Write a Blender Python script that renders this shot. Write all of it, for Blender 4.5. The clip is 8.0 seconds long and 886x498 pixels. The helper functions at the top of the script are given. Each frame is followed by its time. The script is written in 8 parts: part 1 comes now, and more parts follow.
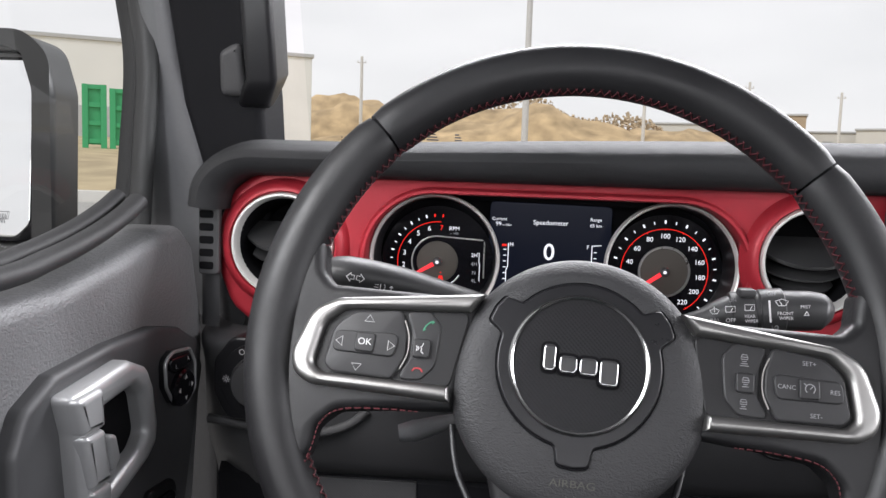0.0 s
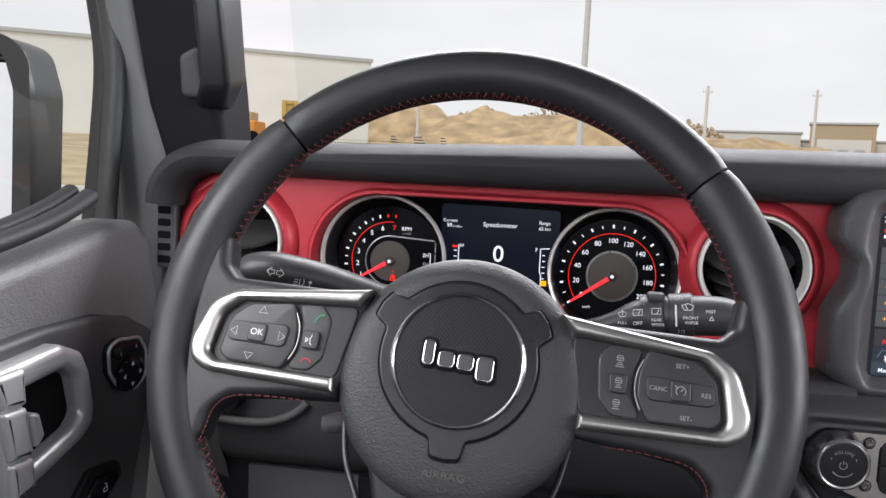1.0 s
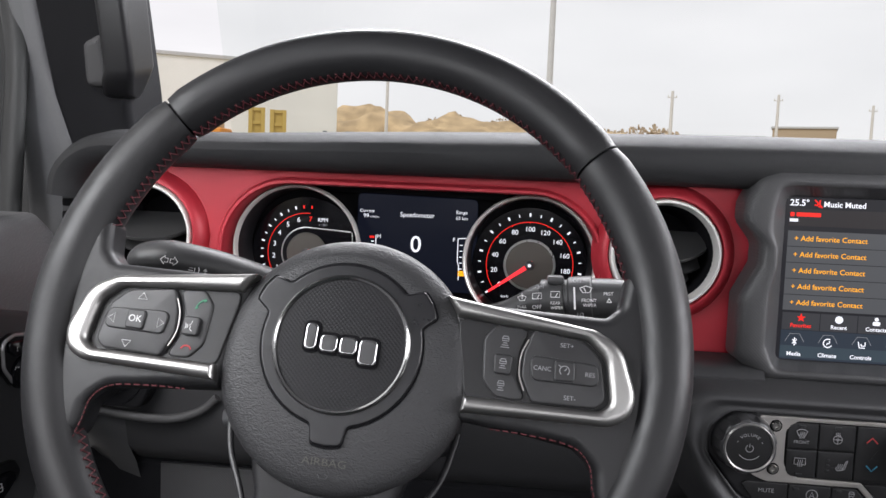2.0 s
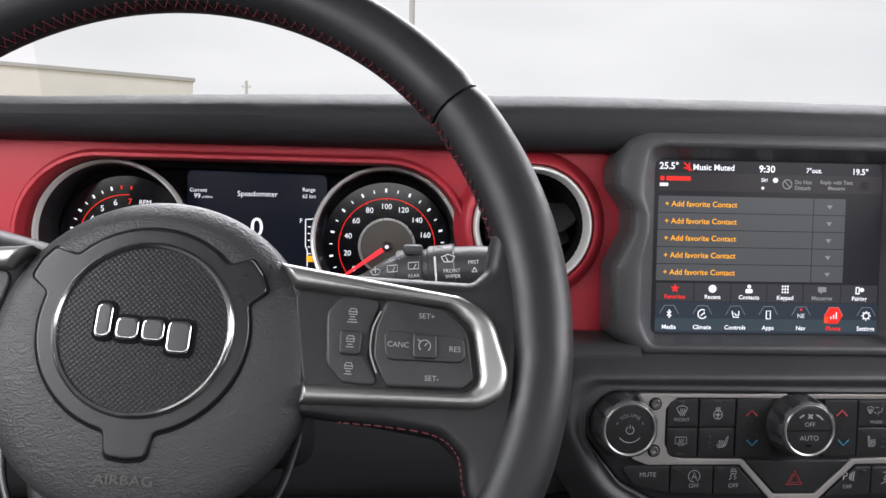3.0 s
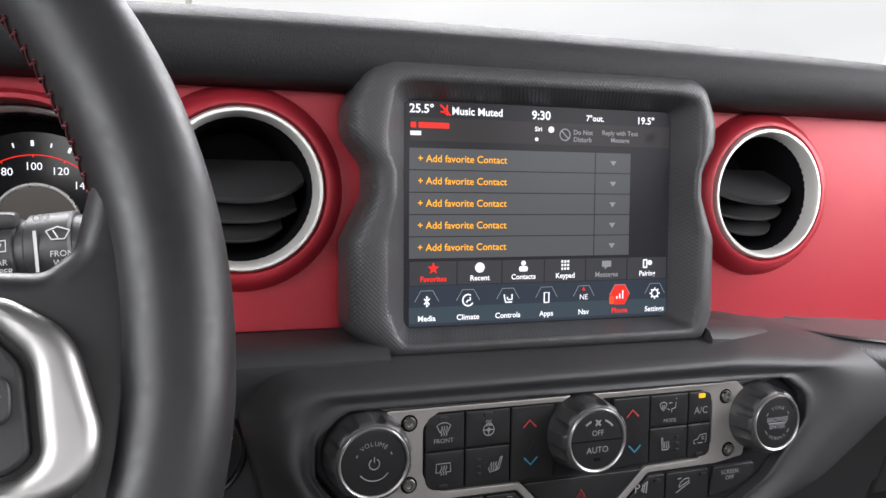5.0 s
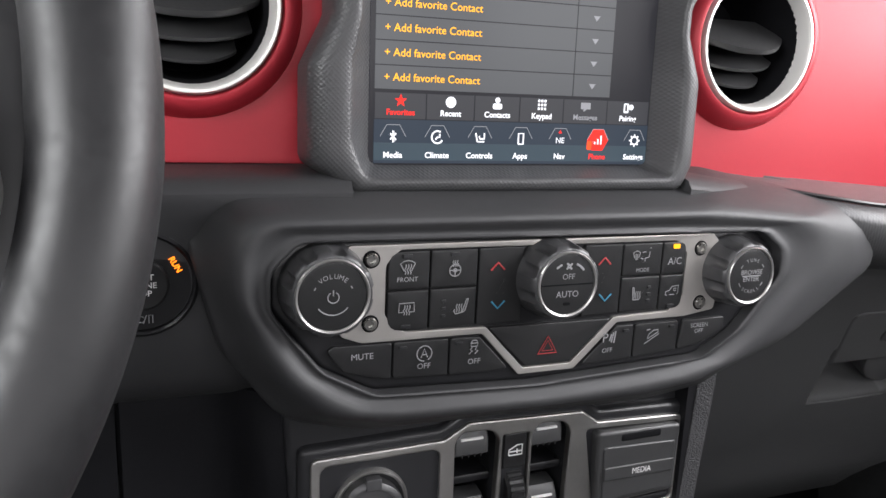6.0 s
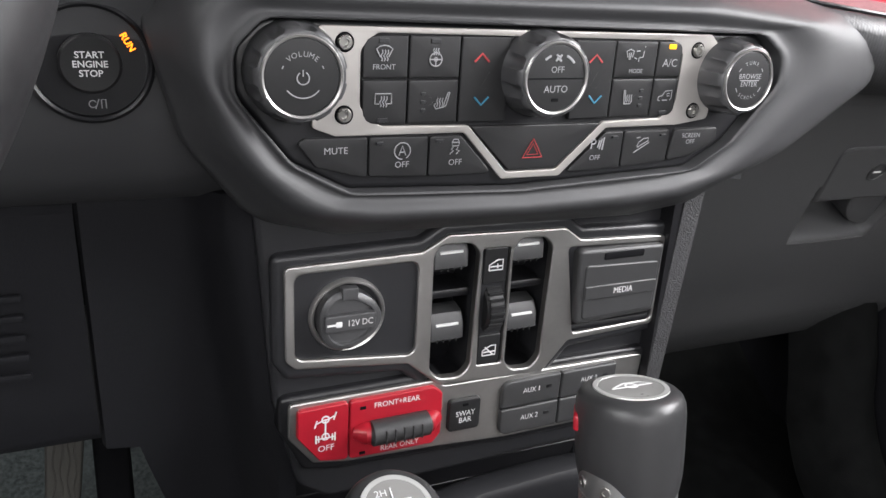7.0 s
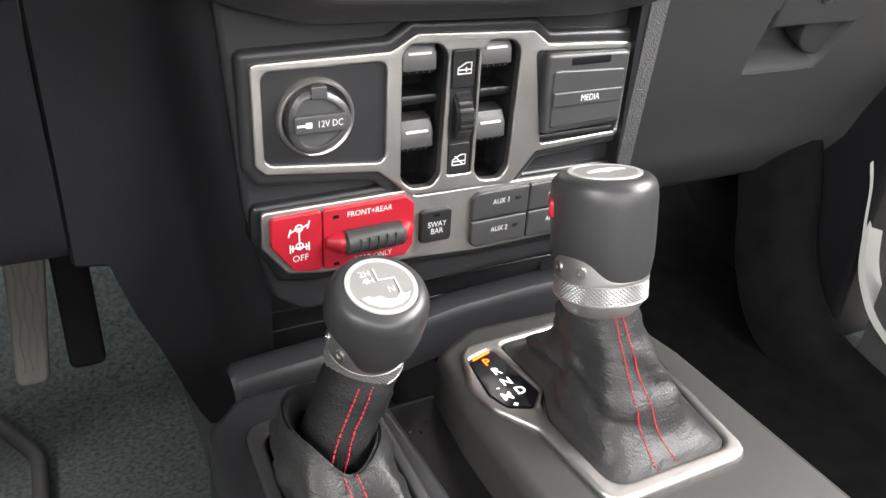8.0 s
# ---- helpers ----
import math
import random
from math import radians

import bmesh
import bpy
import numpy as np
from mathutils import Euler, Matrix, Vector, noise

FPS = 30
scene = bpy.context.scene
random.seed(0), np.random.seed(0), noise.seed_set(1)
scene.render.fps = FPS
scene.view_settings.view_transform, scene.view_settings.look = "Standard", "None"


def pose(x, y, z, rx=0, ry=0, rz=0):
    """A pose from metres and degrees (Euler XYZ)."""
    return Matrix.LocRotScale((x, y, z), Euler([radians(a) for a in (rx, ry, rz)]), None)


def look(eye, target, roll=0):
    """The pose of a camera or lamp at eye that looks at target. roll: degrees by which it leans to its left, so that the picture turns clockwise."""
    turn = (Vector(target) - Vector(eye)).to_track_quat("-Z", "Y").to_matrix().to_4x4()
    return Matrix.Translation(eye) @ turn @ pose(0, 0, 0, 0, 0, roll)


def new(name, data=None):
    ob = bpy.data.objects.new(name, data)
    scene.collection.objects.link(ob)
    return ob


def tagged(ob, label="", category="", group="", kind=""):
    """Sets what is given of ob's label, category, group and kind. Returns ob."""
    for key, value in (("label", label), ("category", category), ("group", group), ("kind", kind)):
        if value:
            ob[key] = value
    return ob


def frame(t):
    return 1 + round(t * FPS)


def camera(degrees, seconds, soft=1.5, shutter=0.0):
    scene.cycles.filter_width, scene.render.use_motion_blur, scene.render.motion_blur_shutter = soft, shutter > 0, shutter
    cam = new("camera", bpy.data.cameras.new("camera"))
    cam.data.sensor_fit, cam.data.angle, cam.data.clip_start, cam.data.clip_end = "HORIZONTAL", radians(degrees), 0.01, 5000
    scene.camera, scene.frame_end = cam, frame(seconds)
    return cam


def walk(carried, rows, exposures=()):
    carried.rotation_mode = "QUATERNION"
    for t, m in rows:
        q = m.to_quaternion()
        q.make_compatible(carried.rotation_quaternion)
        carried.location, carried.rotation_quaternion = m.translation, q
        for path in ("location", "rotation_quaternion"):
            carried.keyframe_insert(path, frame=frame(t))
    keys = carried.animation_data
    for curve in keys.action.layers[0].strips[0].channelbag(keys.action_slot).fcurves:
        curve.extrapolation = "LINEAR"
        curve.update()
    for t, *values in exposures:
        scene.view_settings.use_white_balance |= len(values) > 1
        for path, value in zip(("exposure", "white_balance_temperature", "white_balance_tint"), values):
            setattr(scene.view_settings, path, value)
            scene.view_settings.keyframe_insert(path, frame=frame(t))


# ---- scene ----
cam = camera(59.5, 8.0)
PATH = [
    (0, (-0.0568, -0.4318, 1.3872), (-0.1961, 1.5532, 1.1867), 1.869),
    (0.5, (-0.0102, -0.4312, 1.3878), (-0.228, 1.5473, 1.1927), 2.45),
    (1, (0.0418, -0.4374, 1.3883), (-0.2385, 1.5334, 1.1946), 2.747),
    (1.2, (0.0603, -0.4411, 1.388), (-0.2315, 1.5282, 1.1966), 2.809),
    (2.5, (0.0937, -0.3934, 1.36), (0.0308, 1.5996, 1.2053), 1.698),
    (3, (0.1, -0.3504, 1.3417), (0.2352, 1.6408, 1.2119), 1.136),
    (3.5, (0.116, -0.2901, 1.3271), (0.4596, 1.6768, 1.2123), 0.942),
    (4, (0.1472, -0.2304, 1.3412), (0.6726, 1.6966, 1.2389), 1.092),
    (4.2, (0.1545, -0.2173, 1.3462), (0.7274, 1.696, 1.2414), 1.068),
    (5.3, (0.1761, -0.2024, 1.3157), (0.858, 1.6633, 1.0828), 1.366),
    (5.5, (0.1784, -0.1939, 1.3106), (0.8818, 1.6539, 1.0089), 2.088),
    (6, (0.1822, -0.1892, 1.2885), (0.8984, 1.6306, 0.8699), 2.488),
    (6.5, (0.1863, -0.1819, 1.2664), (0.914, 1.5913, 0.6953), 3.092),
    (7, (0.1878, -0.1788, 1.2412), (0.9374, 1.5337, 0.5302), 3.47),
    (7.5, (0.1832, -0.1798, 1.2136), (0.9712, 1.4554, 0.3739), 3.55),
    (8, (0.1691, -0.1909, 1.1914), (1.0077, 1.355, 0.2392), 3.476),
]
walk(cam, [(t, look(eye, target, roll)) for t, eye, target, roll in PATH],
     [(0.0, 0.15, 6400, 14), (2.5, 0.10, 6400, 14), (4.2, 0.20, 6400, 14), (5.5, 0.40, 6500, 13), (6.5, 1.00, 6500, 13), (7.2, 1.36, 6550, 12), (8.0, 1.95, 6750, 11)])

from mathutils.geometry import tessellate_polygon

# ---- world, sun, exposure ----
world = bpy.data.worlds.new("overcast_sky")
scene.world = world
world.use_nodes = True
wn, wl = world.node_tree.nodes, world.node_tree.links
wn.clear()
w_out = wn.new("ShaderNodeOutputWorld")
w_bg = wn.new("ShaderNodeBackground")
w_sky = wn.new("ShaderNodeTexSky")
w_sky.sky_type, w_sky.sun_disc = "NISHITA", False
w_sky.sun_elevation, w_sky.sun_rotation = radians(42), radians(205)
w_sky.air_density, w_sky.dust_density = 1.0, 3.0
w_geo = wn.new("ShaderNodeTexCoord")
w_map = wn.new("ShaderNodeMapping")
w_map.inputs["Scale"].default_value = (1.3, 1.3, 5.5)
w_noise = wn.new("ShaderNodeTexNoise")
w_noise.inputs["Scale"].default_value, w_noise.inputs["Detail"].default_value = 1.7, 6
w_ramp = wn.new("ShaderNodeValToRGB")
w_ramp.color_ramp.elements[0].position, w_ramp.color_ramp.elements[0].color = 0.3, (7.95, 7.93, 7.9, 1)
w_ramp.color_ramp.elements[1].position, w_ramp.color_ramp.elements[1].color = 0.72, (9.6, 9.5, 9.4, 1)
w_mix = wn.new("ShaderNodeMix")
w_mix.data_type = "RGBA"
w_mix.inputs[0].default_value = 0.96
wl.new(w_geo.outputs["Generated"], w_map.inputs[0])
wl.new(w_map.outputs[0], w_noise.inputs["Vector"])
wl.new(w_noise.outputs["Fac"], w_ramp.inputs[0])
wl.new(w_sky.outputs[0], w_mix.inputs[6])
wl.new(w_ramp.outputs[0], w_mix.inputs[7])
wl.new(w_mix.outputs[2], w_bg.inputs[0])
w_bg.inputs[1].default_value = 0.103
wl.new(w_bg.outputs[0], w_out.inputs[0])

sun = new("sun", bpy.data.lights.new("sun", "SUN"))
sun.data.energy, sun.data.angle, sun.data.color = 1.5, radians(14), (1.0, 0.97, 0.92)
sun.matrix_world = look((-3, -5, 6.5), (0, 0, 0))

# daylight through the window openings beside and behind the seats
for nm, eye, goal, w, h, watt in (("left_window_light", (-0.40, -0.36, 1.56), (0.40, -0.34, 1.36), 0.46, 0.40, 6.5), ("left_rear_window_light", (-0.40, -1.17, 1.56), (0.4, -1.1, 1.4), 0.85, 0.38, 3.5), ("right_window_light", (1.14, -0.22, 1.56), (0.4, -0.20, 1.38), 0.74, 0.40, 11.5), ("right_rear_window_light", (1.14, -1.17, 1.56), (0.4, -1.1, 1.4), 0.85, 0.38, 3.5), ("rear_window_light", (0.37, -1.82, 1.54), (0.37, 0.1, 1.4), 1.10, 0.40, 5.0), ("windscreen_light", (0.37, 0.485, 1.735), (0.37, -0.20, 1.00), 1.25, 0.15, 13.5)):
    lamp = new(nm, bpy.data.lights.new(nm, "AREA"))
    lamp.data.shape, lamp.data.size, lamp.data.size_y, lamp.data.energy = "RECTANGLE", w, h, watt
    lamp.data.color = (0.98, 0.99, 1.0)
    lamp.matrix_world = look(eye, goal)


# ---- materials ----
def mat(name, color, rough=0.5, metal=0.0, var=0.12, vscale=9.0, grain=None, bump=0.0, coat=0.0, spec=0.5, rvar=0.1):
    """Procedural surface: base colour with broad and fine variation, and a relief. grain: kind and scale of the relief."""
    m = bpy.data.materials.new(name)
    m.use_nodes = True
    n, l = m.node_tree.nodes, m.node_tree.links
    b = n["Principled BSDF"]
    b.inputs["Roughness"].default_value, b.inputs["Metallic"].default_value = rough, metal
    b.inputs["Specular IOR Level"].default_value = spec
    b.inputs["Coat Weight"].default_value = coat
    b.inputs["Coat Roughness"].default_value = 0.08
    tc = n.new("ShaderNodeTexCoord")
    big = n.new("ShaderNodeTexNoise")
    big.inputs["Scale"].default_value, big.inputs["Detail"].default_value = vscale, 5
    l.new(tc.outputs["Object"], big.inputs["Vector"])
    small = n.new("ShaderNodeTexNoise")
    small.inputs["Scale"].default_value, small.inputs["Detail"].default_value = vscale * 28, 2
    l.new(tc.outputs["Object"], small.inputs["Vector"])
    add = n.new("ShaderNodeMath")
    add.operation = "MULTIPLY_ADD"
    add.inputs[1].default_value = 0.4
    l.new(small.outputs["Fac"], add.inputs[0])
    l.new(big.outputs["Fac"], add.inputs[2])
    mr = n.new("ShaderNodeMapRange")
    mr.inputs[1].default_value, mr.inputs[2].default_value = 0.35, 1.05
    mr.inputs[3].default_value, mr.inputs[4].default_value = 1 - var, 1 + var
    l.new(add.outputs[0], mr.inputs[0])
    mul = n.new("ShaderNodeVectorMath")
    mul.operation = "SCALE"
    mul.inputs[0].default_value = color
    l.new(mr.outputs[0], mul.inputs["Scale"])
    l.new(mul.outputs[0], b.inputs["Base Color"])
    if rvar:
        rr = n.new("ShaderNodeMapRange")
        rr.inputs[1].default_value, rr.inputs[2].default_value = 0.3, 1.1
        rr.inputs[3].default_value, rr.inputs[4].default_value = max(0.02, rough - rvar), min(1, rough + rvar)
        l.new(add.outputs[0], rr.inputs[0])
        l.new(rr.outputs[0], b.inputs["Roughness"])
    if grain:
        kind, sc = grain
        if kind == "leather":
            t = n.new("ShaderNodeTexVoronoi")
            t.feature = "DISTANCE_TO_EDGE"
            t.inputs["Scale"].default_value = sc
            wv = n.new("ShaderNodeTexNoise")
            wv.inputs["Scale"].default_value = sc * 0.4
            l.new(tc.outputs["Object"], wv.inputs["Vector"])
            mx = n.new("ShaderNodeMix")
            mx.data_type = "VECTOR"
            mx.inputs[0].default_value = 0.012
            l.new(tc.outputs["Object"], mx.inputs[4])
            l.new(wv.outputs["Color"], mx.inputs[5])
            l.new(mx.outputs[1], t.inputs["Vector"])
            cl = n.new("ShaderNodeMapRange")
            cl.inputs[2].default_value = 0.25
            l.new(t.outputs["Distance"], cl.inputs[0])
            src = cl.outputs[0]
        elif kind == "wrinkle":
            mp = n.new("ShaderNodeMapping")
            mp.inputs["Scale"].default_value = (0.62, 1.0, 1.0)
            l.new(tc.outputs["Object"], mp.inputs[0])
            wv = n.new("ShaderNodeTexNoise")
            wv.inputs["Scale"].default_value = sc * 0.5
            l.new(mp.outputs[0], wv.inputs["Vector"])
            mx = n.new("ShaderNodeMix")
            mx.data_type = "VECTOR"
            mx.inputs[0].default_value = 0.010
            l.new(mp.outputs[0], mx.inputs[4])
            l.new(wv.outputs["Color"], mx.inputs[5])
            t = n.new("ShaderNodeTexVoronoi")
            t.feature = "SMOOTH_F1"
            t.inputs["Scale"].default_value, t.inputs["Smoothness"].default_value = sc, 0.6
            l.new(mx.outputs[1], t.inputs["Vector"])
            fine = n.new("ShaderNodeTexNoise")
            fine.inputs["Scale"].default_value, fine.inputs["Detail"].default_value = sc * 1.6, 3
            l.new(tc.outputs["Object"], fine.inputs["Vector"])
            ma = n.new("ShaderNodeMath")
            ma.operation = "MULTIPLY_ADD"
            ma.inputs[1].default_value = 0.6
            l.new(fine.outputs["Fac"], ma.inputs[0])
            l.new(t.outputs["Distance"], ma.inputs[2])
            src = ma.outputs[0]
        elif kind == "dimple":
            t = n.new("ShaderNodeTexVoronoi")
            t.inputs["Scale"].default_value, t.inputs["Randomness"].default_value = sc, 0.0
            mp = n.new("ShaderNodeMapping")
            mp.inputs["Rotation"].default_value = (0, 0, radians(45))
            mp.inputs["Scale"].default_value = (1.0, 1.0, 0.02)
            l.new(tc.outputs["Object"], mp.inputs[0])
            l.new(mp.outputs[0], t.inputs["Vector"])
            src = t.outputs["Distance"]
        elif kind == "crease":
            mp = n.new("ShaderNodeMapping")
            mp.inputs["Scale"].default_value = (1.0, 1.0, 2.6)
            l.new(tc.outputs["Object"], mp.inputs[0])
            t = n.new("ShaderNodeTexNoise")
            t.noise_type = "RIDGED_MULTIFRACTAL"
            t.inputs["Scale"].default_value, t.inputs["Detail"].default_value = sc, 5
            t.inputs["Distortion"].default_value = 0.8
            l.new(mp.outputs[0], t.inputs["Vector"])
            fine = n.new("ShaderNodeTexVoronoi")
            fine.inputs["Scale"].default_value = 900
            l.new(tc.outputs["Object"], fine.inputs["Vector"])
            ma = n.new("ShaderNodeMath")
            ma.operation = "MULTIPLY_ADD"
            ma.inputs[1].default_value = 0.38
            l.new(fine.outputs["Distance"], ma.inputs[0])
            l.new(t.outputs["Fac"], ma.inputs[2])
            src = ma.outputs[0]
        elif kind == "brushed":
            t = n.new("ShaderNodeTexNoise")
            mp = n.new("ShaderNodeMapping")
            mp.inputs["Scale"].default_value = (0.03, 1, 1)
            t.inputs["Scale"].default_value = sc
            l.new(tc.outputs["Object"], mp.inputs[0])
            l.new(mp.outputs[0], t.inputs["Vector"])
            src = t.outputs["Fac"]
        else:
            t = n.new("ShaderNodeTexNoise")
            t.inputs["Scale"].default_value, t.inputs["Detail"].default_value = sc, 3
            l.new(tc.outputs["Object"], t.inputs["Vector"])
            src = t.outputs["Fac"]
        bp = n.new("ShaderNodeBump")
        bp.inputs["Strength"].default_value, bp.inputs["Distance"].default_value = bump, 0.0006
        l.new(src, bp.inputs["Height"])
        l.new(bp.outputs[0], b.inputs["Normal"])
    return m


def glow(name, color, strength=1.0, base=0.02):
    """A lit sign, lamp or display."""
    m = bpy.data.materials.new(name)
    m.use_nodes = True
    b = m.node_tree.nodes["Principled BSDF"]
    b.inputs["Base Color"].default_value = (base, base, base, 1)
    b.inputs["Roughness"].default_value = 0.2
    b.inputs["Specular IOR Level"].default_value = 0.12
    b.inputs["Emission Color"].default_value = (*color, 1)
    b.inputs["Emission Strength"].default_value = strength
    return m


def glass(name, tint=(1, 1, 1), rough=0.0):
    m = bpy.data.materials.new(name)
    m.use_nodes = True
    n, l = m.node_tree.nodes, m.node_tree.links
    n.clear()
    out, mix = n.new("ShaderNodeOutputMaterial"), n.new("ShaderNodeMixShader")
    tr, gl = n.new("ShaderNodeBsdfTransparent"), n.new("ShaderNodeBsdfGlossy")
    tr.inputs[0].default_value = (*tint, 1)
    gl.inputs["Roughness"].default_value = rough
    mix.inputs[0].default_value = 0.05
    l.new(tr.outputs[0], mix.inputs[1])
    l.new(gl.outputs[0], mix.inputs[2])
    l.new(mix.outputs[0], out.inputs[0])
    return m


PLASTIC = mat("black_grained_plastic", (0.062, 0.0622, 0.064), 0.46, grain=("leather", 1000), bump=0.25, spec=0.3)
SOFT = mat("soft_black_pad", (0.024, 0.0245, 0.026), 0.62, grain=("leather", 620), bump=0.45, spec=0.28)
SATIN = mat("satin_dash_plastic", (0.035, 0.0352, 0.037), 0.54, grain=("noise", 2600), bump=0.12, spec=0.42)
# black plastic taken darker, in place of shade the cabin lamps don't leave
SHADED = mat("matte_shaded_black_plastic", (0.0105, 0.0107, 0.0124), 0.55, grain=("leather", 800), bump=0.3, spec=0.12)
DOORSKIN = mat("door_grained_skin", (0.15, 0.151, 0.155), 0.48, grain=("wrinkle", 400), bump=0.8)
DOORPANEL = mat("door_panel_plastic", (0.055, 0.0555, 0.058), 0.5, grain=("noise", 2000), bump=0.15)
SMOOTH = mat("satin_black_plastic", (0.0095, 0.0095, 0.0108), 0.32, grain=("noise", 2500), bump=0.10, spec=0.45)
GREY = mat("dark_grey_plastic", (0.035, 0.0352, 0.0362), 0.42, grain=("noise", 2200), bump=0.2)
KEY = mat("black_switch_rubber", (0.0135, 0.0135, 0.0142), 0.42, grain=("noise", 3000), bump=0.15, spec=0.34)
KNOB = mat("dark_knob_plastic", (0.052, 0.052, 0.054), 0.36, grain=("noise", 2400), bump=0.1, spec=0.5)
GLOSS = mat("gloss_black", (0.006, 0.006, 0.008), 0.12, coat=0.2, spec=0.3, rvar=0.04)
# also put into wells, funnels and hollows in place of shade
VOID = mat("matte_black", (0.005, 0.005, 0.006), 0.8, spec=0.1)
LEATHER = mat("smooth_black_leather", (0.0105, 0.0105, 0.0114), 0.45, grain=("leather", 1300), bump=0.08, vscale=14, rvar=0.26, spec=0.40)
HIDE = mat("creased_black_leather", (0.021, 0.021, 0.0212), 0.44, grain=("crease", 95), bump=0.8, spec=0.35, vscale=30, rvar=0.12)
AIRBAG = mat("grained_airbag_skin", (0.031, 0.0312, 0.0325), 0.46, grain=("wrinkle", 560), bump=0.5, spec=0.34)
RED = mat("satin_red_paint", (0.40, 0.027, 0.040), 0.40, spec=0.35, metal=0.15, var=0.05, grain=("noise", 1800), bump=0.12, rvar=0.05)
REDKEY = mat("red_switch_plastic", (0.34, 0.009, 0.020), 0.38, var=0.05, rvar=0.05)
THREAD = mat("red_thread", (0.42, 0.010, 0.022), 0.7, grain=("noise", 2500), bump=0.6)
DARKTHREAD = mat("dark_red_thread", (0.065, 0.006, 0.010), 0.75)
SILVER = mat("satin_silver_paint", (0.40, 0.40, 0.392), 0.30, metal=1.0, var=0.06, grain=("noise", 3000), bump=0.05, rvar=0.08)
BRUSHED = mat("brushed_aluminium", (0.46, 0.45, 0.435), 0.42, metal=1.0, grain=("brushed", 4000), bump=0.12, rvar=0.08)
HANDLE = mat("grey_metallic_paint", (0.40, 0.405, 0.41), 0.36, metal=0.45, var=0.03, rvar=0.03)
CHROME = mat("chrome", (0.62, 0.62, 0.61), 0.16, metal=1.0, var=0.02, rvar=0.03)
STEEL = mat("steel_screw", (0.45, 0.44, 0.42), 0.3, metal=1.0)
WEAVEDARK = mat("dimpled_badge_plastic", (0.013, 0.013, 0.014), 0.40, grain=("dimple", 560), bump=0.45, spec=0.18)
WEAVE = mat("dimpled_black_plastic", (0.056, 0.0562, 0.058), 0.40, grain=("dimple", 560), bump=0.5, spec=0.35)
CARPET = mat("black_carpet", (0.036, 0.042, 0.042), 0.95, var=0.8, vscale=210, grain=("noise", 700), bump=1.0, rvar=0, spec=0.15)
# the same carpet made darker for shade in the passenger's footwell
SHADECARPET = mat("shade_black_carpet", (0.007, 0.0073, 0.0073), 0.95, var=0.5, vscale=40, grain=("noise", 900), bump=1.0, rvar=0, spec=0.08)
RUBBER = mat("grey_rubber", (0.060, 0.057, 0.050), 0.7, grain=("noise", 900), bump=0.4)
TRIMGREY = mat("grey_body_trim", (0.15, 0.153, 0.16), 0.5, grain=("noise", 2500), bump=0.15)
DECK = mat("satin_warm_grey", (0.036, 0.0355, 0.034), 0.46, spec=0.35, grain=("noise", 2500), bump=0.1)
POLISHED = mat("bright_satin_metal", (0.42, 0.42, 0.415), 0.40, metal=0.92, var=0.03, rvar=0.05)
TRIMMETAL = mat("satin_trim_metal", (0.43, 0.41, 0.39), 0.34, metal=0.62, var=0.05, grain=("noise", 2600), bump=0.06, rvar=0.06)
DARKMETAL = mat("dark_polished_ring", (0.44, 0.43, 0.42), 0.30, metal=0.8, var=0.03, rvar=0.05)
CAPGREY = mat("grey_cap_enamel", (0.19, 0.188, 0.182), 0.30, coat=0.3, var=0.04)
WHITEMETAL = mat("pale_satin_metal", (0.42, 0.42, 0.41), 0.45, metal=0.4, var=0.03)
SILLPAINT = mat("pale_body_paint", (0.40, 0.40, 0.39), 0.35, var=0.08, coat=0.3)
DARKCHROME = mat("dark_chrome", (0.50, 0.50, 0.50), 0.14, metal=1.0, var=0.02, rvar=0.03)
# brown tone painted in for a reflection in the dial glass
DIALDISC = mat("dial_disc_reflection_brown", (0.085, 0.076, 0.066), 0.34, metal=0.3, var=0.02, rvar=0.02)
STRIP = mat("coarse_grained_strip", (0.028, 0.028, 0.030), 0.6, var=0.3, vscale=60, grain=("leather", 380), bump=0.6)
KNURL = mat("knurled_metal", (0.30, 0.30, 0.295), 0.42, metal=0.9, var=0.03, rvar=0.03)
STACK = mat("satin_stack_plastic", (0.019, 0.0192, 0.0212), 0.36, grain=("noise", 2500), bump=0.10, spec=0.42)
GRIP = mat("satin_grip_plastic", (0.029, 0.029, 0.030), 0.38, grain=("noise", 2200), bump=0.12, spec=0.45)
SUEDE = mat("matte_black_sleeve", (0.007, 0.007, 0.0072), 0.62, grain=("crease", 130), bump=0.7, spec=0.25)
PADKEY = mat("satin_pad_plastic", (0.026, 0.026, 0.027), 0.40, grain=("noise", 3000), bump=0.12, spec=0.38)
SPOKE = mat("satin_spoke_metal", (0.36, 0.355, 0.345), 0.40, metal=1.0, var=0.04, grain=("noise", 3000), bump=0.04, rvar=0.05)
BEZEL = mat("pale_bezel_metal", (0.74, 0.73, 0.70), 0.32, metal=0.35, var=0.03, rvar=0.04)
SEAL = mat("black_rubber_seal", (0.022, 0.022, 0.023), 0.6, grain=("noise", 1500), bump=0.3)
WHITEINK = mat("white_print", (0.62, 0.62, 0.62), 0.6, var=0.04)
GREYINK = mat("grey_print", (0.25, 0.25, 0.26), 0.6, var=0.04)
REDINK = mat("red_print", (0.34, 0.025, 0.03), 0.6, var=0.04)
GREENINK = mat("green_print", (0.03, 0.18, 0.10), 0.6, var=0.04)
BLUEINK = mat("blue_print", (0.03, 0.19, 0.30), 0.6, var=0.04)
PANE = glass("window_glass", (0.93, 0.95, 0.94))
ROOFLINING = mat("grey_roof_lining", (0.10, 0.10, 0.104), 0.9)
